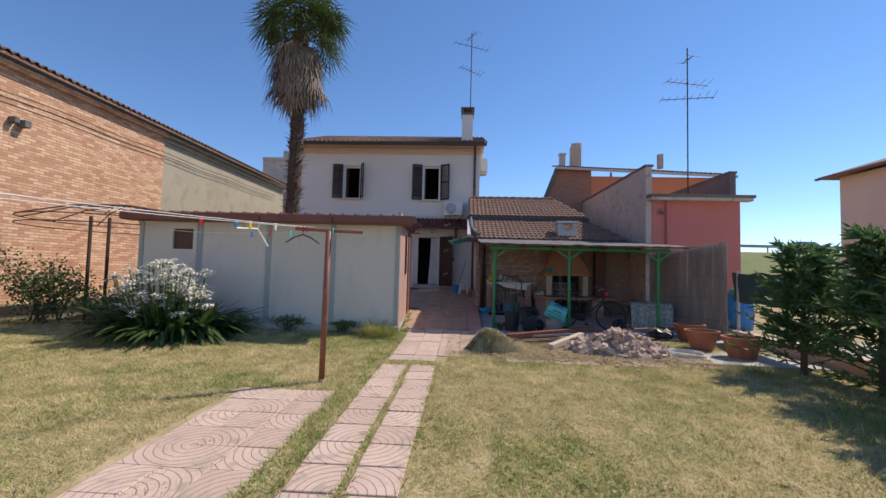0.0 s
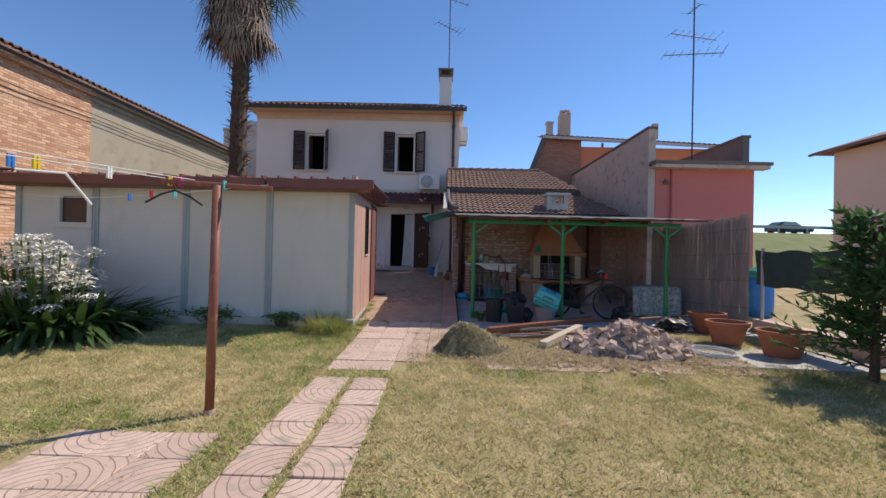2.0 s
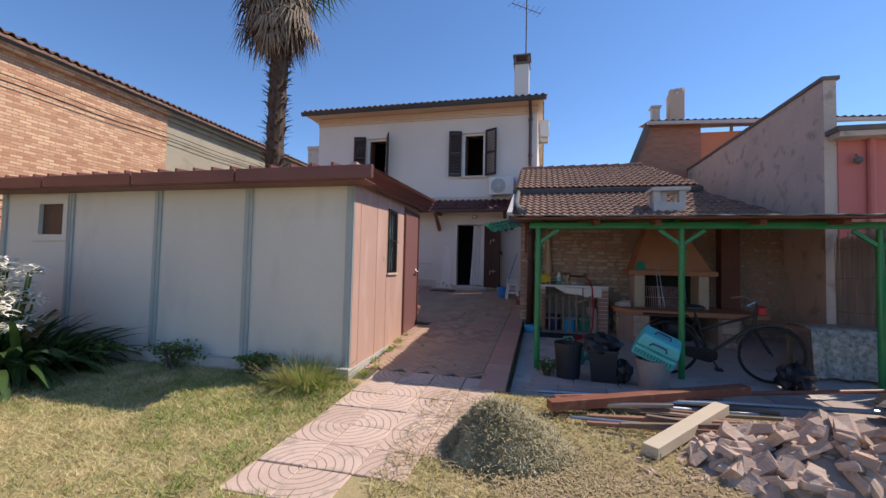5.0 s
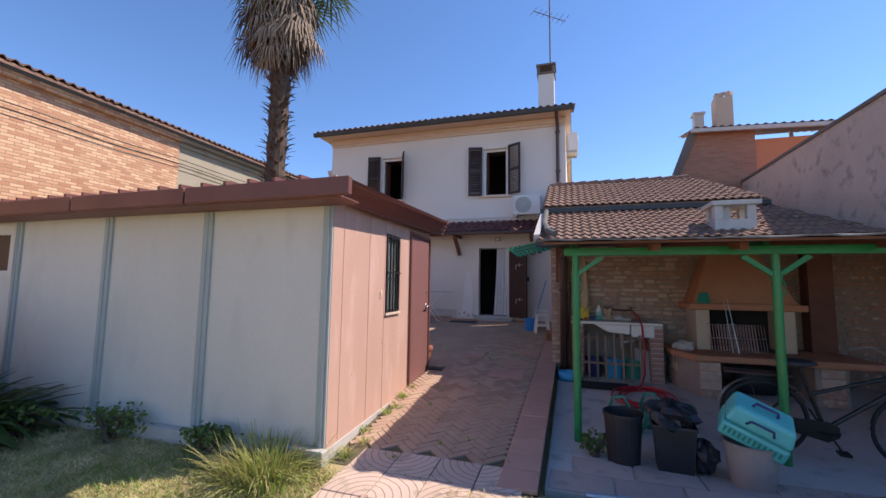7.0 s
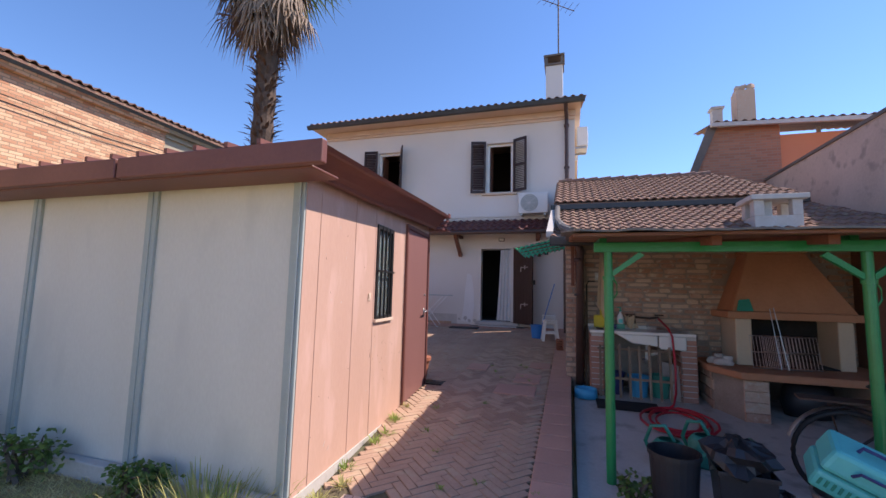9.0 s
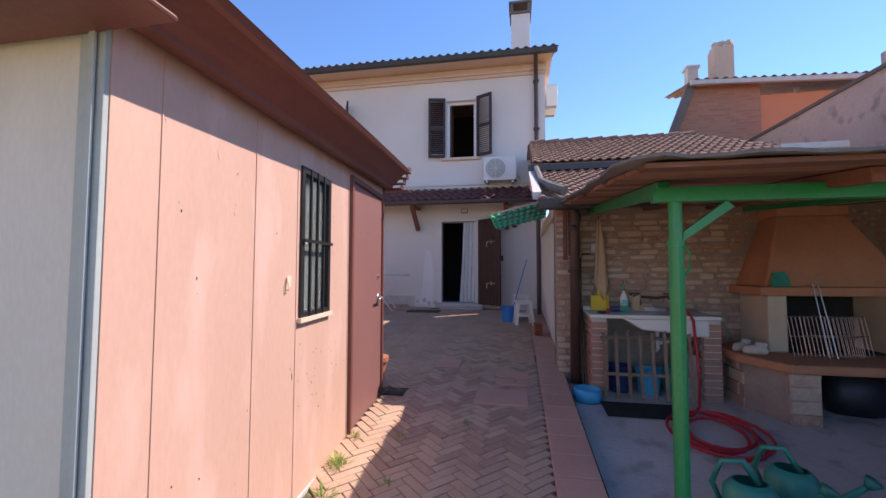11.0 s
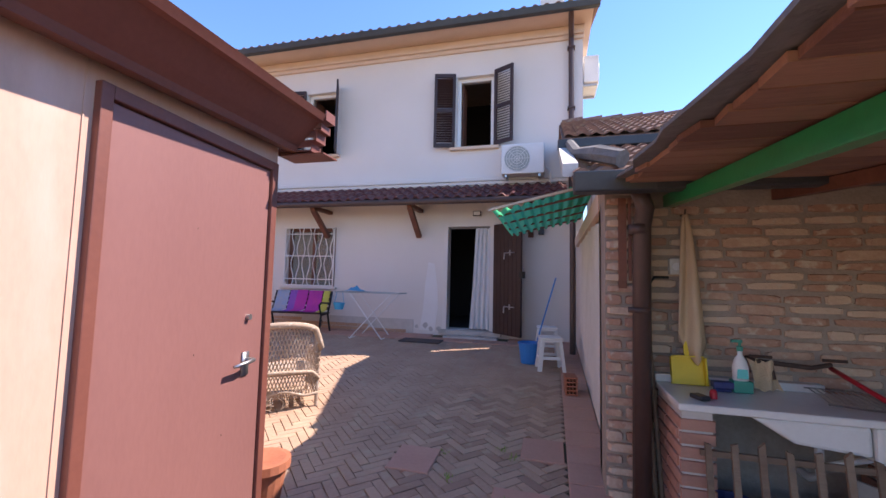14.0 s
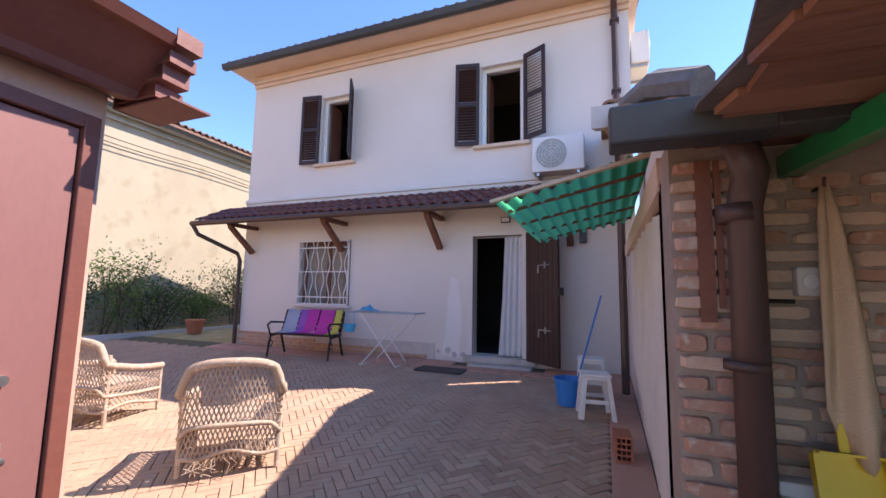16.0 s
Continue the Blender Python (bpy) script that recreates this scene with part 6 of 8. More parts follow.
# rusty pergola frame at the brick wall
pg = thing("pergola", "rusty wrought iron pergola frame", "pergola", (-9.2, 9.8, 0.3))
g = Geo()
C = Vector((-8.6, 9.9, 3.0))
for a in range(0, 360, 30):
    d = Vector((math.cos(radians(a)), math.sin(radians(a)), 0))
    g.tube([C, C + d * 1.1 + Vector((0, 0, -0.15)), C + d * 2.0 + Vector((0, 0, -0.45))], 0.015, 5)
for r, z in ((1.0, -0.14), (2.0, -0.45), (2.0, -0.62)):
    g.tube([C + Vector((r * math.cos(a * 0.2618), r * math.sin(a * 0.2618), z)) for a in range(24)], 0.012, 5, True)
g.make("roof_frame", "iron", pg)
g = Geo()
for x, y in ((-8.3, 8.6), (-8.05, 8.8), (-9.6, 11.7), (-7.4, 11.2)):
    Geo().tube([(x, y, 0.2), (x, y, 2.55)], 0.035, 6).make("post", "iron", pg)


# ---- yard under the canopy ----
g = Geo()
for a, b in ((8.75, 9.6), (9.6, 12.87)):
    g.add([(0.45, a, yard_z(a)), (5.3, a, yard_z(a)), (5.3, b, yard_z(b)), (0.45, b, yard_z(b))], [(0, 1, 2, 3)])
g.add([(0.45, 8.75, 0.05), (5.3, 8.75, 0.05), (5.3, 8.75, yard_z(8.75)), (0.45, 8.75, yard_z(8.75))], [(0, 1, 2, 3)])
tagged(g.make("yard_floor", "concrete"), "worn grey concrete yard under the canopy", "floor", kind="structure")

ys = thing("yard_slabs", "two rows of worn pinkish slabs along the yard", "paving", (2.5, 9.0, 0.2), kind="structure")
rnd = random.Random(402)
slab_me = block_mesh("slab", "yardslab", 0.485, 0.325, 0.03, 0.008, 0.004, rnd)
for i in range(9):
    for j in range(2):
        x, y = 0.72 + i * 0.5 + (0.18 if j else 0), 8.93 + j * 0.34
        piece("slab", slab_me, ys, pose(x, y, yard_z(y) - 0.012 + rnd.uniform(-0.004, 0.004), rnd.uniform(-0.5, 0.5), rnd.uniform(-0.5, 0.5), rnd.uniform(-1.5, 1.5)))
SB = yard_z(12.3)
sink = thing("outdoor_sink", "white ceramic sink on two red brick piers", "sink", (1.3, 12.5, SB))
Geo().box(0.66, 12.24, 1.20, 1.97, 12.80, 1.24).make("slab", "enamel", sink, 0.008)
Geo().box(0.66, 12.76, 1.24, 1.6, 12.84, 1.29).make("upstand", "enamel", sink, 0.006)
Geo().plate([(1.0, 12.25, 1.2), (1.2, 12.25, 1.08), (1.52, 12.25, 1.05), (1.52, 12.25, 1.2)], (0, 0.5, 0)).box(1.53, 12.25, 1.02, 1.86, 12.75, 1.2).make("basin", "enamel", sink, 0.02)
for x0, x1 in ((0.68, 0.84), (1.80, 1.98)):
    Geo().box(x0 + 0.005, 12.285, SB - 0.02, x1 - 0.005, 12.8, 1.2).make("pier_core", "whitejoint", sink)
pm = block_mesh("brick", "newbrick", 0.175, 0.058, 0.02)
pm2 = block_mesh("brick", "newbrick", 0.23, 0.058, 0.02)
for r in range(11):
    z = SB + 0.035 + r * 0.0735
    for x in (0.76, 1.89):
        piece("brick", pm, sink, pose(x, 12.29, z, 90, 0, 0))
    for k in range(2):
        y = 12.4 + k * 0.245 + (0.06 if r % 2 else 0)
        piece("brick", pm2, sink, pose(0.69, y, z, 90, 0, -90))
        piece("brick", pm2, sink, pose(1.805, y, z, 90, 0, -90))
Geo().tube([(1.42, 12.5, 1.06), (1.42, 12.5, 0.85), (1.42, 12.6, 0.8), (1.42, 12.8, 0.8)], 0.022, 8).tube([(1.42, 12.5, 0.9), (1.75, 12.5, 1.0)], 0.018, 8).make("drain_pipe", "white", sink)
Geo().tube([(1.22, 12.84, 1.42), (1.22, 12.72, 1.42), (1.5, 12.7, 1.40), (1.62, 12.74, 1.42)], 0.014, 8).tube([(1.3, 12.72, 1.42), (1.3, 12.68, 1.32)], 0.012, 8).tube([(1.18, 12.7, 1.45), (1.3, 12.7, 1.45)], 0.01, 6).tube([(1.56, 12.7, 1.45), (1.68, 12.7, 1.45)], 0.01, 6).make("tap", "iron", sink)
gt = thing("wooden_gate", "small weathered slatted gate below the sink", "gate", (1.25, 12.15, SB))
for k in range(8):
    x = 0.78 + k * 0.122
    Geo().plate([(x, 12.14, SB + 0.02), (x + 0.03, 12.14, SB + 0.02), (x + 0.03, 12.23, 1.04 + 0.02 * (k % 3)), (x, 12.23, 1.05)], (0, 0.018, 0)).make("slat", "oldwood", gt)
for z, y in ((0.98, 12.235), (0.60, 12.19)):
    Geo().box(0.76, y, z, 1.68, y + 0.02, z + 0.03).make("rail", "oldwood", gt)


def bucket(at, r, h, mat, label, handle=True):
    e = thing("bucket", label, "bucket", Matrix.Translation(at), "buckets", local=True)
    Geo().lathe([(0, 0.0), (r * 0.78, 0), (r, h), (r + 0.012, h), (r + 0.012, h - 0.02), (r - 0.006, h - 0.01), (r * 0.76, 0.012), (0, 0.012)], n=20).make("body", mat, e, smooth=False)
    if handle:
        Geo().tube([(r * math.cos(a * 0.314), 0.03, h - 0.02 - 0.1 * math.sin(a * 0.314)) for a in range(11)], 0.004, 5).make("handle", "steel", e)
    return e


bucket((1.0, 12.5, SB), 0.13, 0.3, "navy", "dark blue bucket stored below the sink")
bucket((1.3, 12.45, SB), 0.13, 0.28, "lightblue", "light blue bucket stored below the sink")
bucket((1.58, 12.5, SB), 0.13, 0.3, "cangreen", "green bucket stored below the sink")
bucket((-0.32, 16.0, 0.685), 0.17, 0.30, "blue", "blue plastic bucket beside the stool")
pn = thing("panel_board", "grey board leaning below the sink", "board", (1.75, 12.5, SB))
Geo().plate([(1.62, 12.5, SB), (1.78, 12.3, SB), (1.78, 12.4, 0.8), (1.62, 12.6, 0.82)], (0.015, 0.01, 0)).make("panel", "concrete", pn)
bw = thing("pet_bowl", "light blue plastic bowl on the concrete", "bowl", pose(0.6, 12.15, yard_z(12.15)), local=True)
Geo().lathe([(0, 0.02), (0.12, 0.02), (0.14, 0.0), (0.155, 0.0), (0.14, 0.12), (0.125, 0.12), (0.1, 0.04), (0, 0.035)], n=24).make("body", "lightblue", bw, smooth=True)
tw = thing("towel", "beige towel hanging on a wall hook", "towel", (0.9, 12.75, 2.0))
g = Geo()
n = 14
for i in range(n + 1):
    u = i / n
    for k in range(10):
        v = k / 9
        w = 0.02 + 0.13 * v ** 0.7
        low = 0.78 + 0.22 * (1 - abs(u - 0.62) * 1.5)
        g.v.append((0.86 + (u - 0.42) * w * 1.15, 12.78 - 0.05 * v - 0.022 * math.sin(u * 9 + v * 2) * (0.3 + v), 2.36 - v * low))
g.f = [(10 * i + k, 10 * i + 10 + k, 10 * i + 11 + k, 10 * i + 1 + k) for i in range(n) for k in range(9)]
o = g.make("cloth", "beige", tw, smooth=True)
o.modifiers.new("thick", "SOLIDIFY").thickness = 0.006
Geo().tube([(0.86, 12.86, 2.36), (0.86, 12.77, 2.36), (0.86, 12.76, 2.39)], 0.006, 6).make("hook", "iron", tw)
sk = thing("wall_socket", "grey surface socket box with conduit", "socket", (0.83, 12.83, 2.0))
Geo().box(0.77, 12.80, 1.95, 0.91, 12.86, 2.06).make("box", "shedpanel", sk, 0.008)
Geo().tube([(0.81, 12.798, 2.005), (0.81, 12.795, 2.005)], 0.026, 12).make("outlet", "white", sk)
Geo().tube([(0.77, 12.84, 1.93), (0.68, 12.84, 1.93), (0.65, 12.84, 1.88), (0.65, 12.84, 1.2)], 0.01, 6).make("conduit", "castiron", sk)
dp = thing("dustpan", "yellow plastic dustpan standing on the sink", "dustpan", pose(0.84, 12.7, 1.245, -12, 0, 0), local=True)
Geo().plate([(-0.10, 0, 0), (0.11, 0, 0), (0.10, 0, 0.18), (-0.085, 0, 0.18)], (0, 0.006, 0)).box(-0.10, -0.04, 0, -0.09, 0, 0.17).box(0.095, -0.04, 0, 0.105, 0, 0.17).box(-0.08, -0.03, 0.172, 0.095, 0, 0.18).make("pan", "yellow", dp)
Geo().box(-0.012, -0.004, 0.18, 0.018, 0.01, 0.30).make("handle", "yellow", dp, 0.004)
bt = thing("detergent_bottle", "clear white detergent bottle on green base", "bottle", pose(1.1, 12.62, 1.243), local=True)
Geo().lathe([(0, 0.06), (0.042, 0.06), (0.045, 0.15), (0.03, 0.2), (0.014, 0.22), (0.014, 0.25), (0, 0.25)], n=16, sy=0.7).make("body", "white", bt, smooth=True)
Geo().lathe([(0.017, 0.245), (0.017, 0.272), (0.008, 0.275), (0.008, 0.3), (0, 0.3)], n=12).box(-0.045, -0.01, 0.295, 0.012, 0.01, 0.312).make("pump", "cangreen", bt)
Geo().plate([(-0.03, -0.0335, 0.085), (0.03, -0.0335, 0.085), (0.026, -0.0335, 0.14), (-0.026, -0.0335, 0.14)], (0, 0.003, 0)).make("sticker", "turq", bt)
Geo().box(-0.05, -0.035, 0, 0.055, 0.04, 0.07).make("base", "cangreen", bt, 0.006)
sb = thing("scrubbing_brush", "dark blue scrubbing brush on the sink", "brush", pose(1.0, 12.6, 1.243), local=True)
Geo().box(-0.06, -0.03, 0.02, 0.05, 0.03, 0.06).box(-0.05, -0.025, 0, 0.04, 0.025, 0.02).make("body", "navy", sb, 0.008)
rc = thing("cup", "small red cup on the sink edge", "cup", pose(0.88, 12.4, 1.243), local=True)
Geo().lathe([(0, 0), (0.02, 0), (0.02, 0.035), (0.012, 0.05), (0, 0.05)], n=12).make("body", "red", rc)
sp = thing("sponge", "dark yellow sponge on the sink edge", "sponge", pose(0.8, 12.36, 1.243, 0, 0, 25), local=True)
Geo().box(-0.03, -0.045, 0, 0.03, 0.045, 0.025).make("body", "black", sp, 0.006)
rg = thing("rag", "beige rag hung on the tap pipe", "cloth", (1.23, 12.68, 1.4))
g = Geo()
for i in range(8):
    for k in range(5):
        g.v.append((1.16 + 0.02 * i + 0.012 * k, 12.69 - 0.03 * math.sin(i * 1.3 + k), 1.44 - 0.045 * k - 0.01 * (i % 3)))
g.f = [(5 * i + k, 5 * i + 5 + k, 5 * i + 6 + k, 5 * i + 1 + k) for i in range(7) for k in range(4)]
g.make("cloth", "beige", rg, smooth=True)
dr = thing("dish_rack", "grey wire rack lying on the sink", "rack", (1.6, 12.5, 1.24))
g = Geo()
for k in range(12):
    g.tube([(1.42 + k * 0.035, 12.36, 1.27), (1.46 + k * 0.03, 12.66, 1.29)], 0.004, 4)
g.tube([(1.4, 12.36, 1.27), (1.83, 12.36, 1.25)], 0.005, 4).tube([(1.44, 12.66, 1.29), (1.82, 12.66, 1.28)], 0.005, 4)
g.make("wires", "steel", dr)
hs = thing("garden_hose", "red garden hose running down into loose coils", "hose", (1.7, 11.7, 0.35))
pts = [(1.62, 12.74, 1.40), (1.64, 12.6, 1.36), (1.66, 12.35, 1.3), (1.68, 12.2, 1.2), (1.70, 12.17, 0.8), (1.68, 12.1, 0.5), (1.62, 11.95, 0.39)]
for k in range(70):
    a = k * 0.36
    r = 0.33 + 0.08 * math.sin(k * 0.13)
    x, y = 1.55 + 0.9 * r * math.cos(a + 1.7) + 0.05 * math.sin(k * 0.4), 11.45 + r * 1.15 * math.sin(a + 1.7)
    pts.append((x, y, yard_z(y) + 0.018 + 0.008 * (k // 17)))
Geo().tube(pts, 0.014, 8).make("hose", "red", hs, smooth=True)
rm = thing("rubber_mat", "dark rubber mat in front of the sink", "mat", (1.1, 11.9, 0.34))
Geo().plate([(0.72, 11.72, yard_z(11.72) + 0.004), (1.45, 11.72, yard_z(11.72) + 0.004), (1.45, 12.08, yard_z(12.08) + 0.004), (0.72, 12.08, yard_z(12.08) + 0.004)], (0, 0, 0.012)).make("mat", "rubber", rm)
for x, ln in ((0.6, 1.55), (0.635, 1.45)):
    bh = thing("broomstick", "wooden broom handle leaning on the wall", "broom", (x, 12.7, yard_z(12.7)), "handles")
    Geo().tube([(x + 0.03, 12.6, yard_z(12.6)), (x, 12.83, yard_z(12.6) + ln - 0.2)], 0.014, 8).make("stick", "oldwood", bh)

# ---- barbecue ----
bq = thing("barbecue", "masonry barbecue with terracotta hood and stone counter", "barbecue", (3, 12.3, SB))
Geo().plate([(2.05, 12.84, 0.80), (2.05, 12.15, 0.80), (2.26, 11.68, 0.80), (4.3, 11.68, 0.80), (4.3, 12.84, 0.80)], (0, 0, 0.085)).make("counter", "hood", bq, 0.02)
Geo().plate([(2.13, 12.84, 0.3), (2.13, 12.2, 0.3), (2.32, 11.8, 0.3), (2.56, 11.8, 0.3), (2.56, 12.84, 0.3)], (0, 0, 0.498)).box(3.6, 11.8, 0.3, 3.95, 12.84, 0.798).make("base", "mortar", bq, 0.015)
bm1 = block_mesh("block", "stonebrick", 0.25, 0.12, 0.02, 0.008)
for r in range(4):
    for y in (12.3, 12.56):
        piece("block", bm1, bq, pose(2.13, y + (0.1 if r % 2 else 0), 0.38 + r * 0.128, 90, 0, -90))
    piece("block", bm1, bq, pose(2.44, 11.8, 0.36 + r * 0.122, 90, 0, 0))
    piece("block", bm1, bq, pose(3.78, 11.8, 0.36 + r * 0.122, 90, 0, 0))
Geo().box(2.42, 12.28, 0.886, 2.6, 12.84, 1.47).box(3.48, 12.28, 0.886, 3.64, 12.84, 1.47).make("cheek", "ivory", bq, 0.015)
Geo().box(2.6, 12.72, 0.886, 3.48, 12.84, 1.47).box(2.6, 12.28, 0.886, 3.48, 12.72, 0.9).make("firebox", "soot", bq)
Geo().box(2.31, 12.18, 1.47, 3.75, 12.84, 1.56).make("mantel", "hood", bq, 0.012)
hv = [(2.38, 12.24, 1.56), (3.68, 12.24, 1.56), (3.68, 12.84, 1.56), (2.38, 12.84, 1.56), (2.66, 12.5, 2.32), (3.3, 12.5, 2.32), (3.3, 12.84, 2.32), (2.66, 12.84, 2.32)]
Geo().add(hv, [(0, 1, 5, 4), (1, 2, 6, 5), (2, 3, 7, 6), (3, 0, 4, 7), (4, 5, 6, 7), (3, 2, 1, 0)]).make("hood", "hood", bq, 0.015)
Geo().box(2.64, 12.48, 2.32, 3.32, 12.84, 2.42).make("hood_collar", "hood", bq, 0.01)
Geo().plate([(2.42, 12.215, 1.565), (2.60, 12.215, 1.565), (2.58, 12.27, 1.72), (2.46, 12.265, 1.70)], (0, -0.012, 0)).make("tile_shard", "cangreen", bq)
for x0, x1, y in ((2.52, 3.1, 12.12), (2.68, 3.24, 12.2)):
    gr2 = thing("grill_grate", "steel wire grill grate leaning on the barbecue", "grill", (x0, y, 0.886), "grates")
    g = Geo()
    for k in range(17):
        x = x0 + (x1 - x0) * k / 16
        g.tube([(x, y - 0.06, 0.89), (x, y + 0.04, 1.27)], 0.003, 4)
    for z, dy in ((0.895, -0.06), (1.27, 0.04), (1.08, -0.01)):
        g.tube([(x0, y + dy, z), (x1, y + dy, z)], 0.005, 4)
    g.make("wires", "steel", gr2)
tg = thing("fire_tongs", "long steel fire tongs leaning on the hood", "tongs", (2.7, 11.95, 0.95))
Geo().tube([(2.78, 12.0, 0.89), (2.74, 12.13, 1.6), (2.78, 12.13, 1.62), (2.86, 12.02, 0.89)], 0.005, 5).make("rods", "steel", tg)
sh = thing("shoe", "grey worn work shoe on the counter", "shoe", pose(2.2, 12.35, 0.886, 0, 0, 20), "shoes", local=True)
Geo().lathe([(0, 0.0), (0.1, 0.0), (0.115, 0.03), (0.09, 0.07), (0.04, 0.085), (0, 0.085)], n=16, sy=0.45).make("upper", "concrete", sh, smooth=True)
Geo().lathe([(0.05, 0.07), (0.055, 0.11), (0.045, 0.115), (0.04, 0.08)], (0.05, 0, 0), 12, 1, 0.7).make("collar", "concrete", sh)
copy_thing(sh, pose(2.24, 12.18, 0.886, 0, 0, -15))
bag = thing("charcoal_bag", "dark grey bag below the barbecue counter", "bag", pose(3.1, 12.2, SB), local=True)
Geo().lathe([(0, 0), (0.24, 0), (0.28, 0.15), (0.24, 0.35), (0.1, 0.42), (0, 0.42)], n=14, sy=0.7).make("sack", "black", bag, smooth=True)
Geo().box(3.95, 12.6, SB - 0.02, 4.25, 12.84, 2.45).make("post_timber", "timber", bq)


# ---- things standing in the yard ----
def bin_(at, r, h, label, turn=0, square=False):
    e = thing("waste_bin", label, "bin", pose(*at, 0, 0, turn), "bins", local=True)
    n = 4 if square else 24
    Geo().lathe([(0, 0), (r * 0.82, 0), (r, h), (r * 1.05, h), (r * 1.05, h - 0.03), (r * 0.95, h - 0.02), (r * 0.8, 0.02), (0, 0.02)], n=n).make("body", "black", e, 0.01 if square else 0)
    return e


def crumple(at, r, label, mat, seed, flat=0.5):
    rnd = random.Random(seed)
    e = thing("plastic_bag", label, "bag", pose(*at), local=True)
    g = Geo()
    n, m = 22, 9
    for i in range(m):
        f = math.pi * i / (m - 1)
        for k in range(n):
            a = 2 * math.pi * k / n
            q = r * (0.8 + 0.45 * noise.noise(Vector((math.cos(a) * 2, math.sin(a) * 2, i * 0.9 + seed))) + rnd.uniform(-0.06, 0.06))
            g.v.append((q * math.sin(f) * math.cos(a), q * math.sin(f) * math.sin(a), flat * q * math.cos(f) + flat * r))
    g.f = [(i * n + k, (i + 1) * n + k, (i + 1) * n + (k + 1) % n, i * n + (k + 1) % n) for i in range(m - 1) for k in range(n)]
    g.make("film", mat, e, smooth=False)


Y0 = yard_z(9.4)
bin_((1.10, 9.5, Y0), 0.165, 0.44, "black plastic bin full of garden waste")
bin_((1.50, 9.48, Y0), 0.23, 0.40, "square black bin with crumpled plastic", 40, True)
crumple((1.5, 9.5, Y0 + 0.30), 0.25, "crumpled black plastic bag in the bin", "black", 4, 0.6)
crumple((1.72, 9.42, Y0), 0.13, "black plastic scrap beside the bin", "black", 6, 1.2)
crumple((4.05, 8.75, 0.24), 0.3, "black plastic bag on the ground", "black", 9, 0.45)
crumple((3.6, 9.7, Y0), 0.22, "dark plastic sack by the bicycle", "black", 12, 0.8)
pt = thing("pot", "grey clay pot holding the pet carrier", "pot", pose(2.03, 9.35, Y0), local=True)
Geo().lathe([(0, 0), (0.15, 0), (0.19, 0.32), (0.2, 0.34), (0.18, 0.34), (0.14, 0.02), (0, 0.02)], n=24).make("body", "yardslab", pt, smooth=False)
pc = thing("pet_carrier", "turquoise plastic pet carrier tilted on a pot", "pet carrier", pose(2.02, 9.36, Y0 + 0.36, 18, 24, -12) @ Matrix.Scale(0.92, 4), local=True)
Geo().box(-0.25, -0.16, 0.0, 0.25, 0.16, 0.14).make("tray", "turq", pc, 0.03)
Geo().plate([(-0.25, -0.16, 0.15), (0.25, -0.16, 0.15), (0.22, -0.12, 0.30), (-0.22, -0.12, 0.30)], (0, 0.3, 0)).make("lid", "turq", pc, 0.03)
g = Geo()
for k in range(12):
    g.box(-0.22 + k * 0.037, -0.168, 0.05, -0.205 + k * 0.037, -0.158, 0.1)
g.make("vent", "cangreen", pc)
Geo().tube([(-0.09, 0, 0.30), (-0.08, 0, 0.34), (0.08, 0, 0.34), (0.09, 0, 0.30)], 0.012, 8).tube([(-0.1, -0.15, 0.2), (-0.08, -0.17, 0.25), (0.08, -0.165, 0.25), (0.1, -0.155, 0.2)], 0.01, 8).make("handle", "navy", pc)


def watering_can(m):
    e = thing("watering_can", "green plastic watering can on the concrete", "watering can", m, "watering cans", local=True)
    Geo().lathe([(0, 0), (0.12, 0), (0.125, 0.02), (0.115, 0.2), (0.08, 0.25), (0.07, 0.25)], n=20, sx=1.2).make("body", "cangreen", e, smooth=True)
    Geo().tube([(-0.13, 0, 0.06), (-0.19, 0, 0.2), (-0.14, 0, 0.34), (-0.03, 0, 0.36), (0.04, 0, 0.24)], 0.018, 8).make("handle", "cangreen", e, smooth=True)
    Geo().tube([(0.12, 0, 0.05), (0.25, 0, 0.17), (0.34, 0, 0.27)], [0.03, 0.02, 0.016], 8).tube([(0.33, 0, 0.255), (0.36, 0, 0.3)], [0.02, 0.045], 10).make("spout", "cangreen", e, smooth=True)
    return e


watering_can(pose(1.22, 10.25, yard_z(10.2), 0, 0, -20))
watering_can(pose(1.55, 10.45, yard_z(10.4), 0, 0, -35))


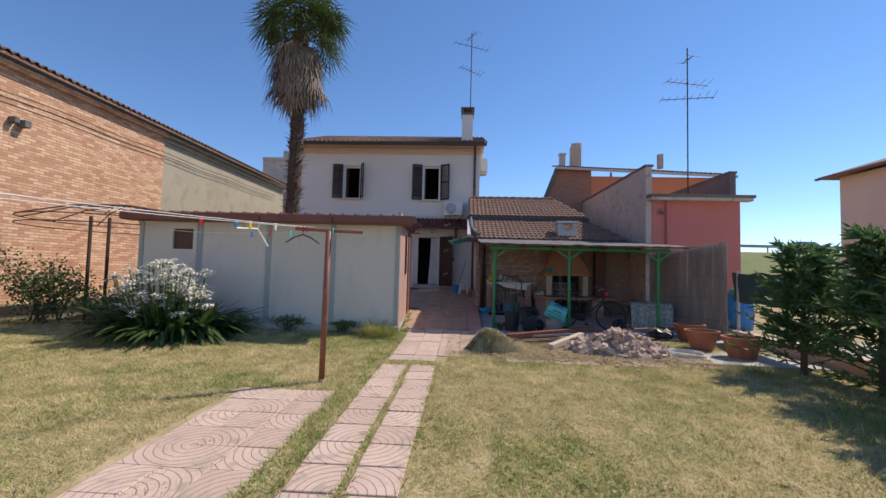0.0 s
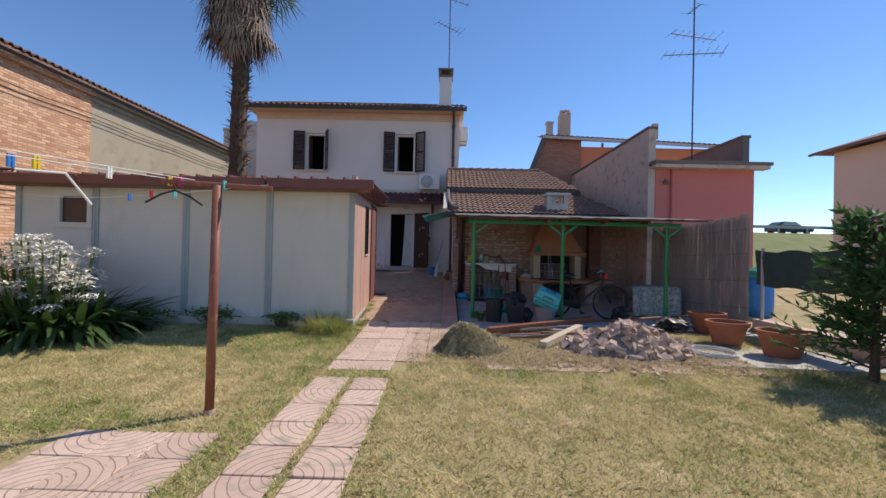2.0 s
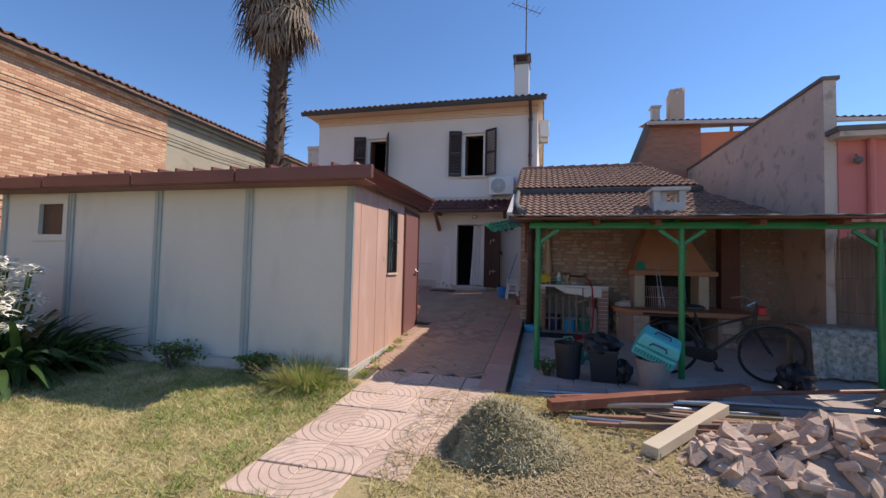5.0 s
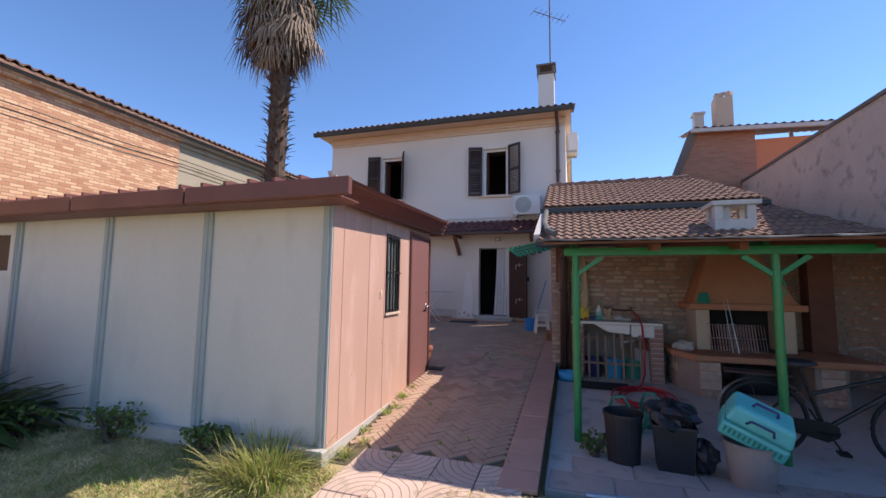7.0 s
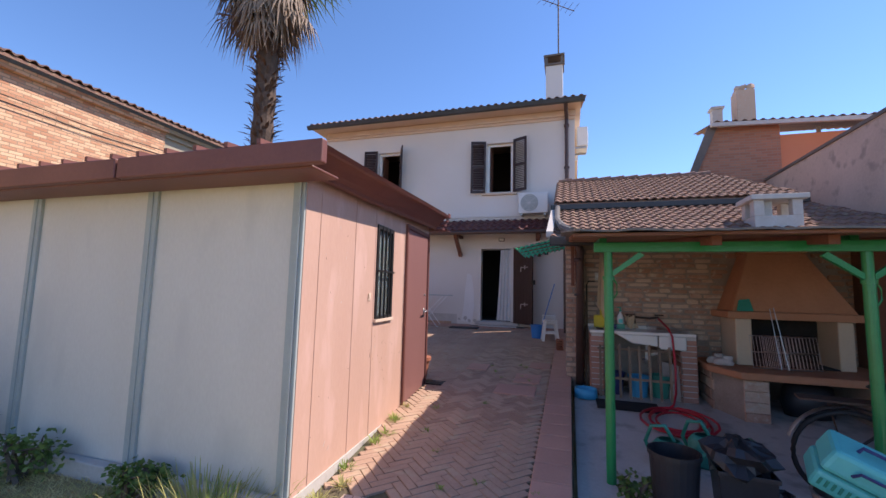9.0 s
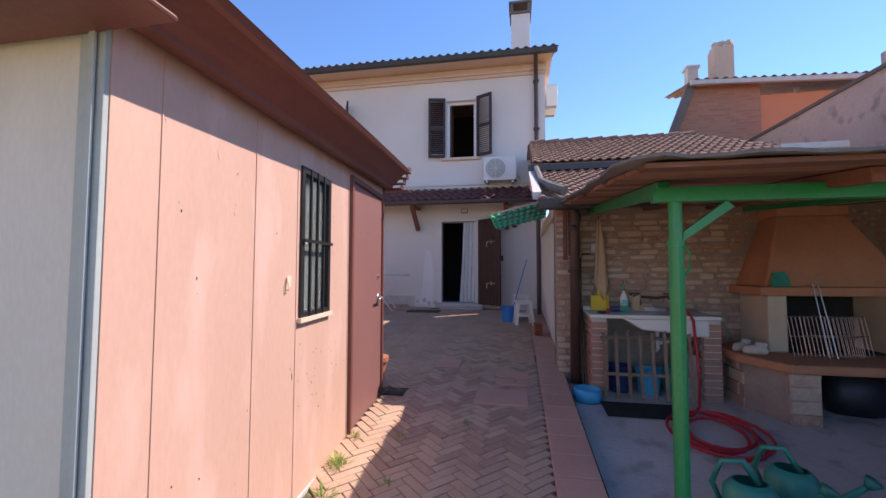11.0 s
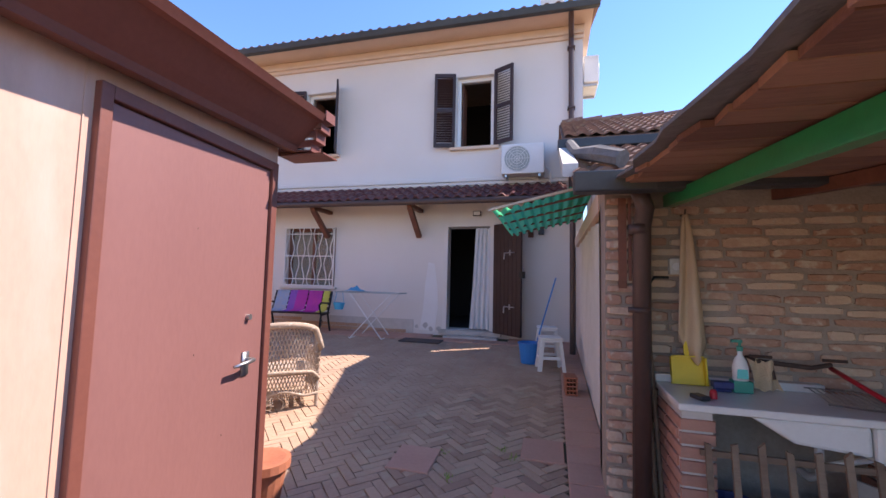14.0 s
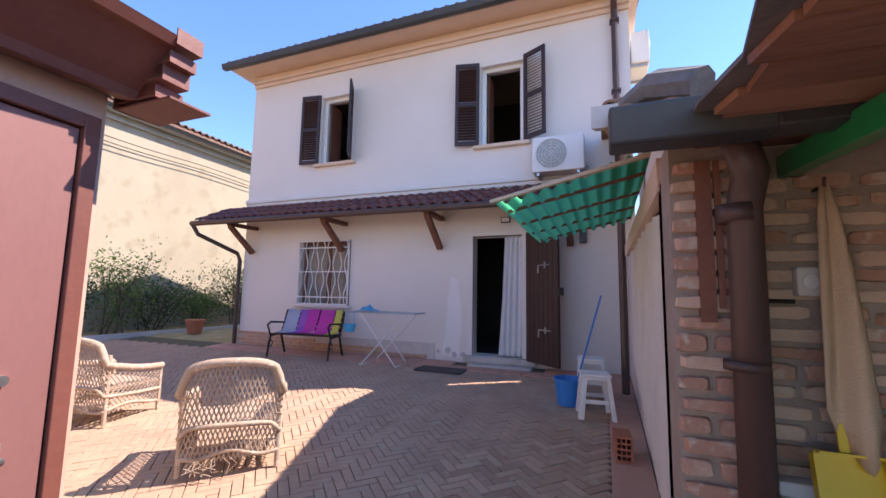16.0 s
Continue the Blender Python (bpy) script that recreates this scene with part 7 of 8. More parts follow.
def bicycle(m):
    e = thing("bicycle", "black city bicycle leaning under the canopy", "bicycle", m, local=True)
    for x, lab in ((0, "wheel"), (1.1, "wheel")):
        w = Geo().tube([(x + 0.33 * math.cos(a * 0.1745), 0, 0.35 + 0.33 * math.sin(a * 0.1745)) for a in range(36)], 0.019, 8, True).make("wheel", "rubber", e, smooth=True)
        Geo().tube([(x + 0.305 * math.cos(a * 0.1745), 0, 0.35 + 0.305 * math.sin(a * 0.1745)) for a in range(36)], 0.011, 6, True).make("rim", "steel", w)
        g = Geo().tube([(x, -0.05, 0.35), (x, 0.05, 0.35)], 0.025, 8)
        for k in range(28):
            a = k * 0.2244
            g.tube([(x, 0.02 * (-1) ** k, 0.35), (x + 0.3 * math.cos(a), 0, 0.35 + 0.3 * math.sin(a))], 0.0016, 3)
        g.make("spokes", "steel", w)
        g = Geo()
        for a in range(14):
            t = radians(20 + a * 11)
            g.v += [(x + 0.375 * math.cos(t), -0.03, 0.35 + 0.375 * math.sin(t)), (x + 0.385 * math.cos(t), 0, 0.35 + 0.385 * math.sin(t)), (x + 0.375 * math.cos(t), 0.03, 0.35 + 0.375 * math.sin(t))]
        g.f = [f for a in range(13) for f in ((3 * a, 3 * a + 1, 3 * a + 4, 3 * a + 3), (3 * a + 1, 3 * a + 2, 3 * a + 5, 3 * a + 4))]
        g.make("mudguard", "steel", e, smooth=True)
    g = Geo()
    bb, seat_, head = (0.45, 0, 0.3), (0.3, 0, 0.78), (0.93, 0, 0.82)
    g.tube([bb, seat_], 0.017, 8).tube([bb, (0.9, 0, 0.68)], 0.02, 8).tube([(0.34, 0, 0.6), head], 0.017, 8).tube([(0, 0.03, 0.35), bb], 0.012, 6).tube([(0, 0.03, 0.35), (0.32, 0, 0.7)], 0.01, 6).tube([(0.9, 0, 0.62), head, (0.94, 0, 0.95)], 0.02, 8).tube([(0.92, 0.05, 0.66), (1.1, 0.05, 0.35)], 0.013, 6).tube([(0.92, -0.05, 0.66), (1.1, -0.05, 0.35)], 0.013, 6)
    g.make("frame", "castiron", e)
    Geo().tube([(0.75, 0.28, 0.98), (0.86, 0.2, 1.02), (0.94, 0, 0.96), (0.86, -0.2, 1.02), (0.75, -0.28, 0.98)], 0.012, 8).make("handlebar", "steel", e)
    Geo().lathe([(0, 0.06), (0.1, 0.05), (0.13, 0.02), (0.09, 0), (0, 0)], (0.26, 0, 0.86), 14, 1.2, 0.8).tube([(0.3, 0, 0.76), (0.28, 0, 0.88)], 0.013, 6).make("saddle", "black", e, smooth=True)
    g = Geo().tube([(0.45, -0.06, 0.3), (0.45, -0.06, 0.3001)], 0.09, 16)
    g.tube([(0.45, -0.08, 0.3), (0.53, -0.09, 0.16)], 0.01, 6).box(0.49, -0.18, 0.145, 0.57, -0.09, 0.165).tube([(0.45, 0.08, 0.3), (0.37, 0.09, 0.44)], 0.01, 6)
    g.plate([(0.45, -0.07, 0.39), (0.02, -0.07, 0.4), (0.02, -0.07, 0.31), (0.45, -0.07, 0.21), (0.53, -0.07, 0.26), (0.53, -0.07, 0.35)], (0, 0.012, 0))
    g.make("chain_guard", "castiron", e)
    Geo().box(-0.3, -0.06, 0.76, 0.22, 0.06, 0.775).tube([(0, 0.07, 0.36), (-0.1, 0.07, 0.76)], 0.006, 5).make("carrier", "iron", e)
    Geo().box(0.94, -0.06, 0.84, 1.02, 0.06, 0.93).make("lamp", "red", e, 0.01)


bicycle(pose(2.38, 10.08, yard_z(10.0), 6, 0, -7))
tb = thing("covered_table", "low table draped with patterned oilcloth", "table", (4.6, 10.6, 0.2))
g = Geo()
n = 30
for i in range(n + 1):
    u = i / n
    x = 4.08 + 1.0 * u
    for k, (y, z) in enumerate(((10.95, 0.87), (10.5, 0.88), (10.3, 0.86), (10.27 - 0.03 * math.sin(u * 22), 0.6), (10.24 - 0.05 * math.sin(u * 22), 0.28))):
        g.v.append((x, y, z))
g.f = [(5 * i + k, 5 * i + 5 + k, 5 * i + 6 + k, 5 * i + 1 + k) for i in range(n) for k in range(4)]
g.make("oilcloth", "curtainfab", tb, smooth=True)
Geo().box(4.1, 10.32, 0.8, 5.06, 10.95, 0.855).make("top", "oldwood", tb)
for x in (4.13, 4.98):
    for y in (10.36, 10.88):
        Geo().box(x, y, 0.2, x + 0.05, y + 0.05, 0.8).make("leg", "oldwood", tb)


# ---- heaps at the edge of the lawn ----
def rubble_pile():
    rnd = random.Random(101)
    e = thing("rubble_pile", "heap of broken bricks and mortar lumps", "rubble", (2.72, 7.4, 0.17))
    meshes = [block_mesh("brick", "rubble", *d, 0.012, 0.014, rnd) for d in ((0.13, 0.12, 0.06), (0.2, 0.12, 0.06), (0.25, 0.12, 0.055), (0.1, 0.09, 0.06), (0.07, 0.06, 0.05), (0.16, 0.1, 0.055))]
    for k in range(285):
        a, d = rnd.uniform(0, 6.283), math.sqrt(rnd.random())
        x, y = 2.72 + 0.88 * d * math.cos(a), 7.45 + 0.55 * d * math.sin(a)
        z = ground_z(y) + 0.40 * max(0, 1 - d) ** 0.8 * rnd.uniform(0.55, 1.0)
        piece("brick", rnd.choice(meshes), e, pose(x, y, z, rnd.uniform(-50, 50), rnd.uniform(-50, 50), rnd.uniform(0, 360)))
    g = Geo()
    n = 30
    for i in range(9):
        d = i / 8
        for k in range(n):
            a = 2 * math.pi * k / n
            q = 1 + 0.15 * noise.noise(Vector((math.cos(a) * 2, math.sin(a) * 2, 7)))
            y = 7.45 + 0.6 * d * q * math.sin(a)
            g.v.append((2.72 + 1.0 * d * q * math.cos(a), y, ground_z(y) - 0.02 + 0.34 * (1 - d) ** 0.8 + rnd.uniform(-0.012, 0.012)))
    g.f = [(i * n + k, (i + 1) * n + k, (i + 1) * n + (k + 1) % n, i * n + (k + 1) % n) for i in range(8) for k in range(n)]
    g.make("mortar_dust", "mortar", e)


rubble_pile()


rnd = random.Random(303)
g = Geo()
for k in range(420):
    x, y, q = rnd.uniform(1.4, 4.1), rnd.gauss(7.0, 0.28), rnd.uniform(0.008, 0.028)
    g.box(-q, -q * 0.7, 0, q, q * 0.7, q, pose(x, y, ground_z(y) + 0.008, rnd.uniform(-30, 30), rnd.uniform(-30, 30), rnd.uniform(0, 180)))
tagged(g.make("brick_crumbs", "rubble"), "brick crumbs spilled round the rubble heap", "rubble", kind="stuff")


def hay_heap():
    rnd = random.Random(55)
    e = thing("hay_heap", "heap of dried grass cuttings on the tiles", "hay", (0.5, 7.3, 0.17))
    core, g = Geo(), Geo()
    n = 26
    for i in range(9):
        d = i / 8
        for k in range(n):
            a = 2 * math.pi * k / n
            q = 1 + 0.14 * noise.noise(Vector((math.cos(a) * 2, math.sin(a) * 2, 2)))
            core.v.append((0.42 + 0.14 * d + 0.50 * d * q * math.cos(a), 7.3 + 0.42 * d * q * math.sin(a), 0.16 + (0.35 + 0.06 * noise.noise(Vector((d * 4 * math.cos(a), d * 4 * math.sin(a), 5)))) * (1 - d ** 1.6)))
    core.f = [(i * n + k, (i + 1) * n + k, (i + 1) * n + (k + 1) % n, i * n + (k + 1) % n) for i in range(8) for k in range(n)]
    core.make("core", "hay", e)
    for k in range(14000):
        a, d = rnd.uniform(0, 6.283), math.sqrt(rnd.random()) * 1.08
        o = Vector((0.42 + 0.14 * d + 0.50 * d * math.cos(a), 7.3 + 0.42 * d * math.sin(a), 0.17 + 0.37 * max(0, 1 - d ** 1.6)))
        w = Vector((rnd.gauss(0, 1), rnd.gauss(0, 1), rnd.gauss(0, 0.55))).normalized() * rnd.uniform(0.04, 0.13)
        s = w.cross(Vector((0, 0, 1))).normalized() * 0.0036
        g.add([o - w / 2 - s, o - w / 2 + s, o + w / 2], [(0, 1, 2)])
    tagged(g.make("stalks", "hay", e), kind="stuff")


hay_heap()
rnd = random.Random(61)
g = Geo()
for k in range(13000):
    x, y = rnd.uniform(0.5, 4.0), rnd.gauss(6.95, 0.25)
    if rnd.random() < 0.3:
        x, y = rnd.uniform(-0.3, 2.4), rnd.uniform(6.6, 8.4)
    w = Vector((rnd.gauss(0, 1), rnd.gauss(0, 1), rnd.gauss(0, 0.2))).normalized() * rnd.uniform(0.03, 0.1)
    s = w.cross(Vector((0, 0, 1))).normalized() * 0.0042
    o = Vector((x, y, ground_z(y) + 0.028 + rnd.random() * 0.02))
    g.add([o - w / 2 - s, o - w / 2 + s, o + w / 2], [(0, 1, 2)])
tagged(g.make("straw_litter", "straw"), "loose straw scattered round the heaps", "straw", kind="stuff")


def bar(name, label, a, b, r, mat, square=False):
    e = thing(name, label, name.replace("_", " "), a, "scrap bars")
    a, b = Vector(a), Vector(b)
    if square:
        d = (b - a).normalized()
        s = d.cross(Vector((0, 0, 1))).normalized() * r
        Geo().plate([a - s, a + s, b + s, b - s], (0, 0, r * 1.4)).make("bar", mat, e, 0.004)
    else:
        Geo().tube([a, b], r, 8).make("bar", mat, e)


bar("timber_beam", "red-brown painted beam on the scrap heap", (0.85, 8.05, 0.27), (2.75, 8.85, 0.36), 0.06, "rustpole", True)
bar("timber_beam", "pale wooden beam lying in the straw", (1.55, 7.45, 0.20), (2.35, 8.35, 0.30), 0.06, "ivory", True)
bar("steel_pipe", "long rusty pipe across the scrap heap", (0.9, 8.35, 0.30), (5.15, 9.55, 0.42), 0.022, "rustpole")
bar("steel_pipe", "grey steel pipe on the scrap heap", (0.75, 8.6, 0.27), (4.6, 8.75, 0.34), 0.024, "steel")
rnd = random.Random(71)
for k in range(16):
    x, y = rnd.uniform(0.8, 1.7), rnd.uniform(7.8, 8.65)
    a = rnd.uniform(-0.15, 0.5)
    ln_ = rnd.uniform(0.7, 1.9)
    bar("steel_rod" if k % 2 else "wood_batten", "old rod or batten in the scrap heap", (x, y, 0.24 + 0.012 * (k % 6)), (x + ln_ * math.cos(a), y + ln_ * math.sin(a) * 0.6, 0.26 + 0.02 * (k % 5)), rnd.uniform(0.014, 0.03), rnd.choice(("iron", "oldwood", "steel", "boards")), k % 2 == 0)


def flower_pot(m, s, label):
    e = thing("flower_pot", label, "pot", m, "terracotta pots", local=True)
    Geo().lathe([(0, 0), (0.21 * s, 0), (0.29 * s, 0.34 * s), (0.32 * s, 0.34 * s), (0.33 * s, 0.42 * s), (0.29 * s, 0.42 * s), (0.27 * s, 0.34 * s), (0, 0.33 * s)], n=28, sx=1.15).make("body", "terracotta", e, smooth=False)
    Geo().lathe([(0, 0.34 * s), (0.28 * s, 0.345 * s)], n=20, sx=1.1).make("soil", "paverdark", e)


flower_pot(pose(4.65, 8.75, 0.24), 0.8, "large terracotta pot of soil by the reed screen")
flower_pot(pose(4.45, 7.95, 0.22), 0.8, "large terracotta pot on concrete by the fence")
flower_pot(pose(4.75, 7.3, 0.19), 0.85, "large terracotta pot with withered plant")
tagged(Geo().prism([(3.5, 6.75), (5.6, 6.6), (5.7, 9.2), (3.9, 8.75)], 0.1, 0.195).make("pot_slab", "concrete"), "pale dusty concrete strip under the pots", "floor", kind="structure")
hr = thing("hose_coil", "pale plastic hose coil on the concrete", "hose", (3.85, 7.4, 0.2))
Geo().tube([(3.85 + (0.28 + 0.03 * math.sin(k)) * math.cos(k * 0.3), 7.35 + 0.3 * math.sin(k * 0.3), 0.205 + 0.0006 * k) for k in range(80)], 0.009, 6).make("hose", "white", hr)
st = thing("stone", "rough brown stone in the grass", "stone", pose(3.5, 3.2, 0.1), local=True)
Geo().lathe([(0, -0.02), (0.09, 0), (0.11, 0.04), (0.07, 0.09), (0, 0.1)], n=9, sx=1.3).make("body", "rubble", st)


# ---- courtyard furniture ----
def wicker_chair(m):
    e = thing("wicker_armchair", "peeling cream wicker armchair on the paving", "armchair", m, "wicker armchairs", local=True)
    # back and arms as one curved lattice shell: from left front round to right front
    W, D = 0.37, 0.35

    def rim(u):
        """u from 0 (left front) to 1 (right front): plan place and top height."""
        if u < 0.27:
            t = u / 0.27
            return Vector((-W, -D + 2 * D * t * 0.92, 0)), 0.55 + 0.10 * t * t
        if u > 0.73:
            t = (1 - u) / 0.27
            return Vector((W, -D + 2 * D * t * 0.92, 0)), 0.55 + 0.10 * t * t
        t = (u - 0.27) / 0.46
        h = 0.65 + 0.27 * math.sin(math.pi * min(max(t * 1.1 - 0.05, 0), 1)) ** 0.16
        return Vector((-W + 2 * W * t, D - 0.05 + 0.05 * math.sin(math.pi * t), 0)), h

    def at(u, v):
        p, h = rim(u)
        lean = 0.10 * max(0, math.sin(math.pi * min(max((u - 0.2) / 0.6, 0), 1)))
        return Vector((p.x * (1 + 0.06 * v), p.y + lean * v, 0.12 + (h - 0.12) * v))

    g = Geo()
    K = 46
    for k in range(-16, K):
        for sgn in (1, -1):
            pts = []
            for j in range(9):
                v = j / 8
                u = (k + 0.5) / K + sgn * 0.17 * (v - (0 if sgn > 0 else 0))
                if sgn < 0:
                    u = (k + 16.5) / K - 0.17 * v
                if 0 <= u <= 1:
                    pts.append(at(u, v))
            if len(pts) > 1:
                g.tube(pts, 0.0065, 4)
    tagged(g.make("weave", "wicker", e), kind="stuff")
    Geo().tube([at(i / 48, 1.0) for i in range(49)], 0.036, 10).make("rim", "wicker", e, smooth=True)
    Geo().tube([at(i / 48, 0.36) + Vector((0, 0.01, 0)) for i in range(49)], 0.02, 8).make("band", "wicker", e, smooth=True)
    Geo().tube([at(i / 48, 0.02) + Vector((0, 0, 0.06 * math.sin(i / 48 * math.pi * 3) ** 2)) for i in range(49)], 0.018, 8).make("apron", "wicker", e, smooth=True)
    Geo().box(-W, -D, 0.34, W, D - 0.08, 0.39).make("seat", "wicker", e, 0.02)
    for x in (-W, W):
        for y, tp in ((-D, 0.56), (D - 0.06, 0.75)):
            Geo().tube([(x, y, 0.0), (x, y, tp)], 0.022, 8).make("leg", "wicker", e)
    rnd = random.Random(2)
    g = Geo()
    for k in range(14):
        x = rnd.uniform(0, 0.25)
        g.tube([(x, D, 0.16), (x + rnd.uniform(-0.08, 0.08), D + 0.04, 0.1), (x + rnd.uniform(-0.15, 0.15), D + 0.06, rnd.uniform(0.02, 0.08))], 0.003, 4)
    g.make("loose_cane", "wicker", e)
    return e


ch1 = wicker_chair(pose(-2.8, 13.55, ground_z(13.5) + 0.012, 0, 0, 222) @ Matrix.Scale(0.92, 4))
copy_thing(ch1, pose(-4.95, 13.8, ground_z(13.8) + 0.012, 0, 0, 188))

bn = thing("garden_bench", "black cast iron bench draped with bright towels", "bench", pose(-5.05, 17.1, ground_z(17.1), 0, 0, 6), local=True)
for x in (-0.62, 0.62):
    g = Geo()
    g.tube([(x, -0.27, 0), (x, -0.24, 0.2), (x, -0.2, 0.38), (x, 0.1, 0.4), (x, 0.2, 0.6), (x, 0.27, 0.84)], 0.02, 8)
    g.tube([(x, 0.25, 0), (x, 0.17, 0.2), (x, 0.1, 0.4)], 0.02, 8).tube([(x, -0.3, 0.58), (x, -0.22, 0.63), (x, 0.2, 0.6)], 0.018, 8).tube([(x, -0.2, 0.38), (x, -0.26, 0.5), (x, -0.3, 0.58)], 0.016, 8)
    g.tube([(x, -0.2 + 0.06 * math.cos(a * 0.52), 0.24 + 0.06 * math.sin(a * 0.52)) for a in range(12)], 0.01, 6, True)
    g.make("end_frame", "castiron", bn)
for k in range(5):
    Geo().box(-0.64, -0.2 + k * 0.075, 0.40, 0.64, -0.14 + k * 0.075, 0.42).make("slat", "shutter", bn)
for k in range(4):
    Geo().plate([(-0.64, 0.13 + 0.033 * k, 0.47 + 0.09 * k), (0.64, 0.13 + 0.033 * k, 0.47 + 0.09 * k), (0.64, 0.15 + 0.033 * k, 0.53 + 0.09 * k), (-0.64, 0.15 + 0.033 * k, 0.53 + 0.09 * k)], (0, 0.015, 0)).make("slat", "shutter", bn)
for x0, x1, m, lab in ((-0.58, -0.3, "paleblue", "pale blue patterned towel draped over bench"), (-0.28, 0.0, "violet", "violet towel draped over the bench back"), (-0.12, 0.12, "magenta", "magenta towel draped over the bench back"), (0.14, 0.44, "magenta", "pink striped towel draped over the bench"), (0.46, 0.6, "yellowcloth", "yellow towel draped over the bench")):
    t = thing("towel", lab, "towel", pose(-5.05, 17.1, ground_z(17.1), 0, 0, 6), "bench towels", local=True)
    g = Geo()
    prof = [(0.30, 0.6), (0.29, 0.84), (0.25, 0.85), (0.17, 0.64), (0.09, 0.46), (-0.05, 0.437), (-0.19, 0.435)]
    lift = 0.008 if x0 == -0.12 else 0
    for i in range(7):
        x = x0 + (x1 - x0) * i / 6
        g.v += [(x, y - 0.012 - lift + 0.006 * math.sin(i * 2 + k), z + 0.004 + lift) for k, (y, z) in enumerate(prof)]
    g.f = [(7 * i + k, 7 * i + 7 + k, 7 * i + 8 + k, 7 * i + 1 + k) for i in range(6) for k in range(6)]
    g.make("cloth", m, t, smooth=True)

rk = thing("drying_rack", "folding white clothes drying rack by the wall", "drying rack", pose(-3.42, 17.12, ground_z(17.1), 0, 0, 2), local=True)
Geo().tube([(-0.32, -0.26, 0.02), (-0.3, -0.26, 0), (0.25, -0.26, 0.6), (0.5, -0.24, 0.86), (0.5, 0.24, 0.86), (-0.3, 0.26, 0), (-0.32, 0.26, 0.02)], 0.011, 6).tube([(0.32, -0.22, 0.0), (-0.35, -0.22, 0.84), (-0.35, 0.22, 0.84), (0.32, 0.22, 0.0), (0.32, -0.22, 0.0)], 0.011, 6).tube([(-0.3, -0.26, 0), (-0.3, 0.26, 0)], 0.011, 6).make("legs", "white", rk)
g = Geo()
for k in range(9):
    g.tube([(-0.62, -0.24 + k * 0.06, 0.86), (0.62, -0.24 + k * 0.06, 0.86)], 0.003, 4)
g.tube([(-0.64, -0.25, 0.86), (0.64, -0.25, 0.86), (0.64, 0.25, 0.86), (-0.64, 0.25, 0.86), (-0.64, -0.25, 0.86)], 0.01, 6)
g.make("top_frame", "shedstrip", rk)
cl = thing("cloth", "light blue cloth crumpled on the drying rack", "cloth", pose(-3.75, 17.1, ground_z(17.1) + 0.87), local=True)
g = Geo()
for i in range(13):
    for k in range(8):
        g.v.append((-0.2 + 0.035 * i, -0.15 + 0.045 * k, 0.012 + 0.09 * math.exp(-((i - 5) ** 2 + (k - 4) ** 2) / 9) * (1 + 0.4 * math.sin(i * 1.7 + k))))
g.f = [(8 * i + k, 8 * i + 8 + k, 8 * i + 9 + k, 8 * i + 1 + k) for i in range(12) for k in range(7)]
g.make("fabric", "lightblue", cl, smooth=True)
pb = thing("peg_basket", "light blue peg basket hung from rack", "basket", pose(-4.02, 16.95, ground_z(17.1) + 0.52), local=True)
Geo().lathe([(0, 0), (0.07, 0), (0.1, 0.13), (0.09, 0.13), (0.06, 0.01), (0, 0.01)], n=16, sx=1.2).make("body", "lightblue", pb)
Geo().tube([(-0.1, 0, 0.13), (-0.06, 0.02, 0.34), (0.06, 0.02, 0.34), (0.1, 0, 0.13)], 0.005, 5).make("handle", "lightblue", pb)


def stool(m):
    e = thing("plastic_stool", "white moulded plastic stool on the paving", "stool", m, "plastic stools", local=True)
    Geo().box(-0.155, -0.155, 0.425, 0.155, 0.155, 0.45).box(-0.145, -0.145, 0.385, 0.145, 0.145, 0.425).make("seat", "white", e, 0.015)
    for a in range(4):
        r = pose(0, 0, 0, 0, 0, 90 * a)
        g = Geo()
        g.plate([r @ Vector(p) for p in ((-0.19, -0.19, 0), (-0.13, -0.19, 0), (-0.085, -0.145, 0.40), (-0.145, -0.145, 0.40))], r.to_3x3() @ Vector((0.0, 0.045, 0.0)))
        g.make("leg", "white", e, 0.006)
    g = Geo()
    for a in range(4):
        r = pose(0, 0, 0, 0, 0, 90 * a)
        g.plate([r @ Vector(p) for p in ((-0.12, -0.17, 0.16), (0.12, -0.17, 0.16), (0.12, -0.165, 0.2), (-0.12, -0.165, 0.2))], r.to_3x3() @ Vector((0, 0.012, 0)))
    g.make("stretcher", "white", e)
    return e


s1 = stool(pose(-0.03, 15.68, ground_z(15.7) + 0.012, 0, 0, 8))
copy_thing(s1, pose(-0.08, 16.25, ground_z(16.25) + 0.06, 0, 0, 3))
mp = thing("mop", "blue mop handle leaning in the bucket", "mop", (-0.3, 16.0, 0.72))
Geo().tube([(-0.3, 16.0, 0.72), (0.05, 16.25, 1.95)], 0.011, 8).make("handle", "blue", mp)
hb = thing("hollow_brick", "hollow terracotta brick on the paving", "brick", pose(0.2, 14.72, ground_z(14.7) + 0.012, 0, 0, 4), local=True)
g = Geo().wall((-0.065, 0.065), (0, 0.2), [(-0.05 + 0.036 * i, -0.022 + 0.036 * i, 0.02 + 0.045 * k, 0.05 + 0.045 * k) for i in range(3) for k in range(4)], -0.12, 0.12)
g.make("body", "terracotta", hb)
fp = thing("flower_pot", "small terracotta pot by the hedge", "pot", pose(-9.9, 18.6, 0.8), local=True)
Geo().lathe([(0, 0), (0.16, 0), (0.22, 0.3), (0.24, 0.3), (0.24, 0.36), (0.2, 0.36), (0, 0.33)], n=20).make("body", "terracotta", fp)
fp = thing("flower_pot", "terracotta pot at the shed corner", "pot", pose(-1.75, 11.98, ground_z(12)), local=True)
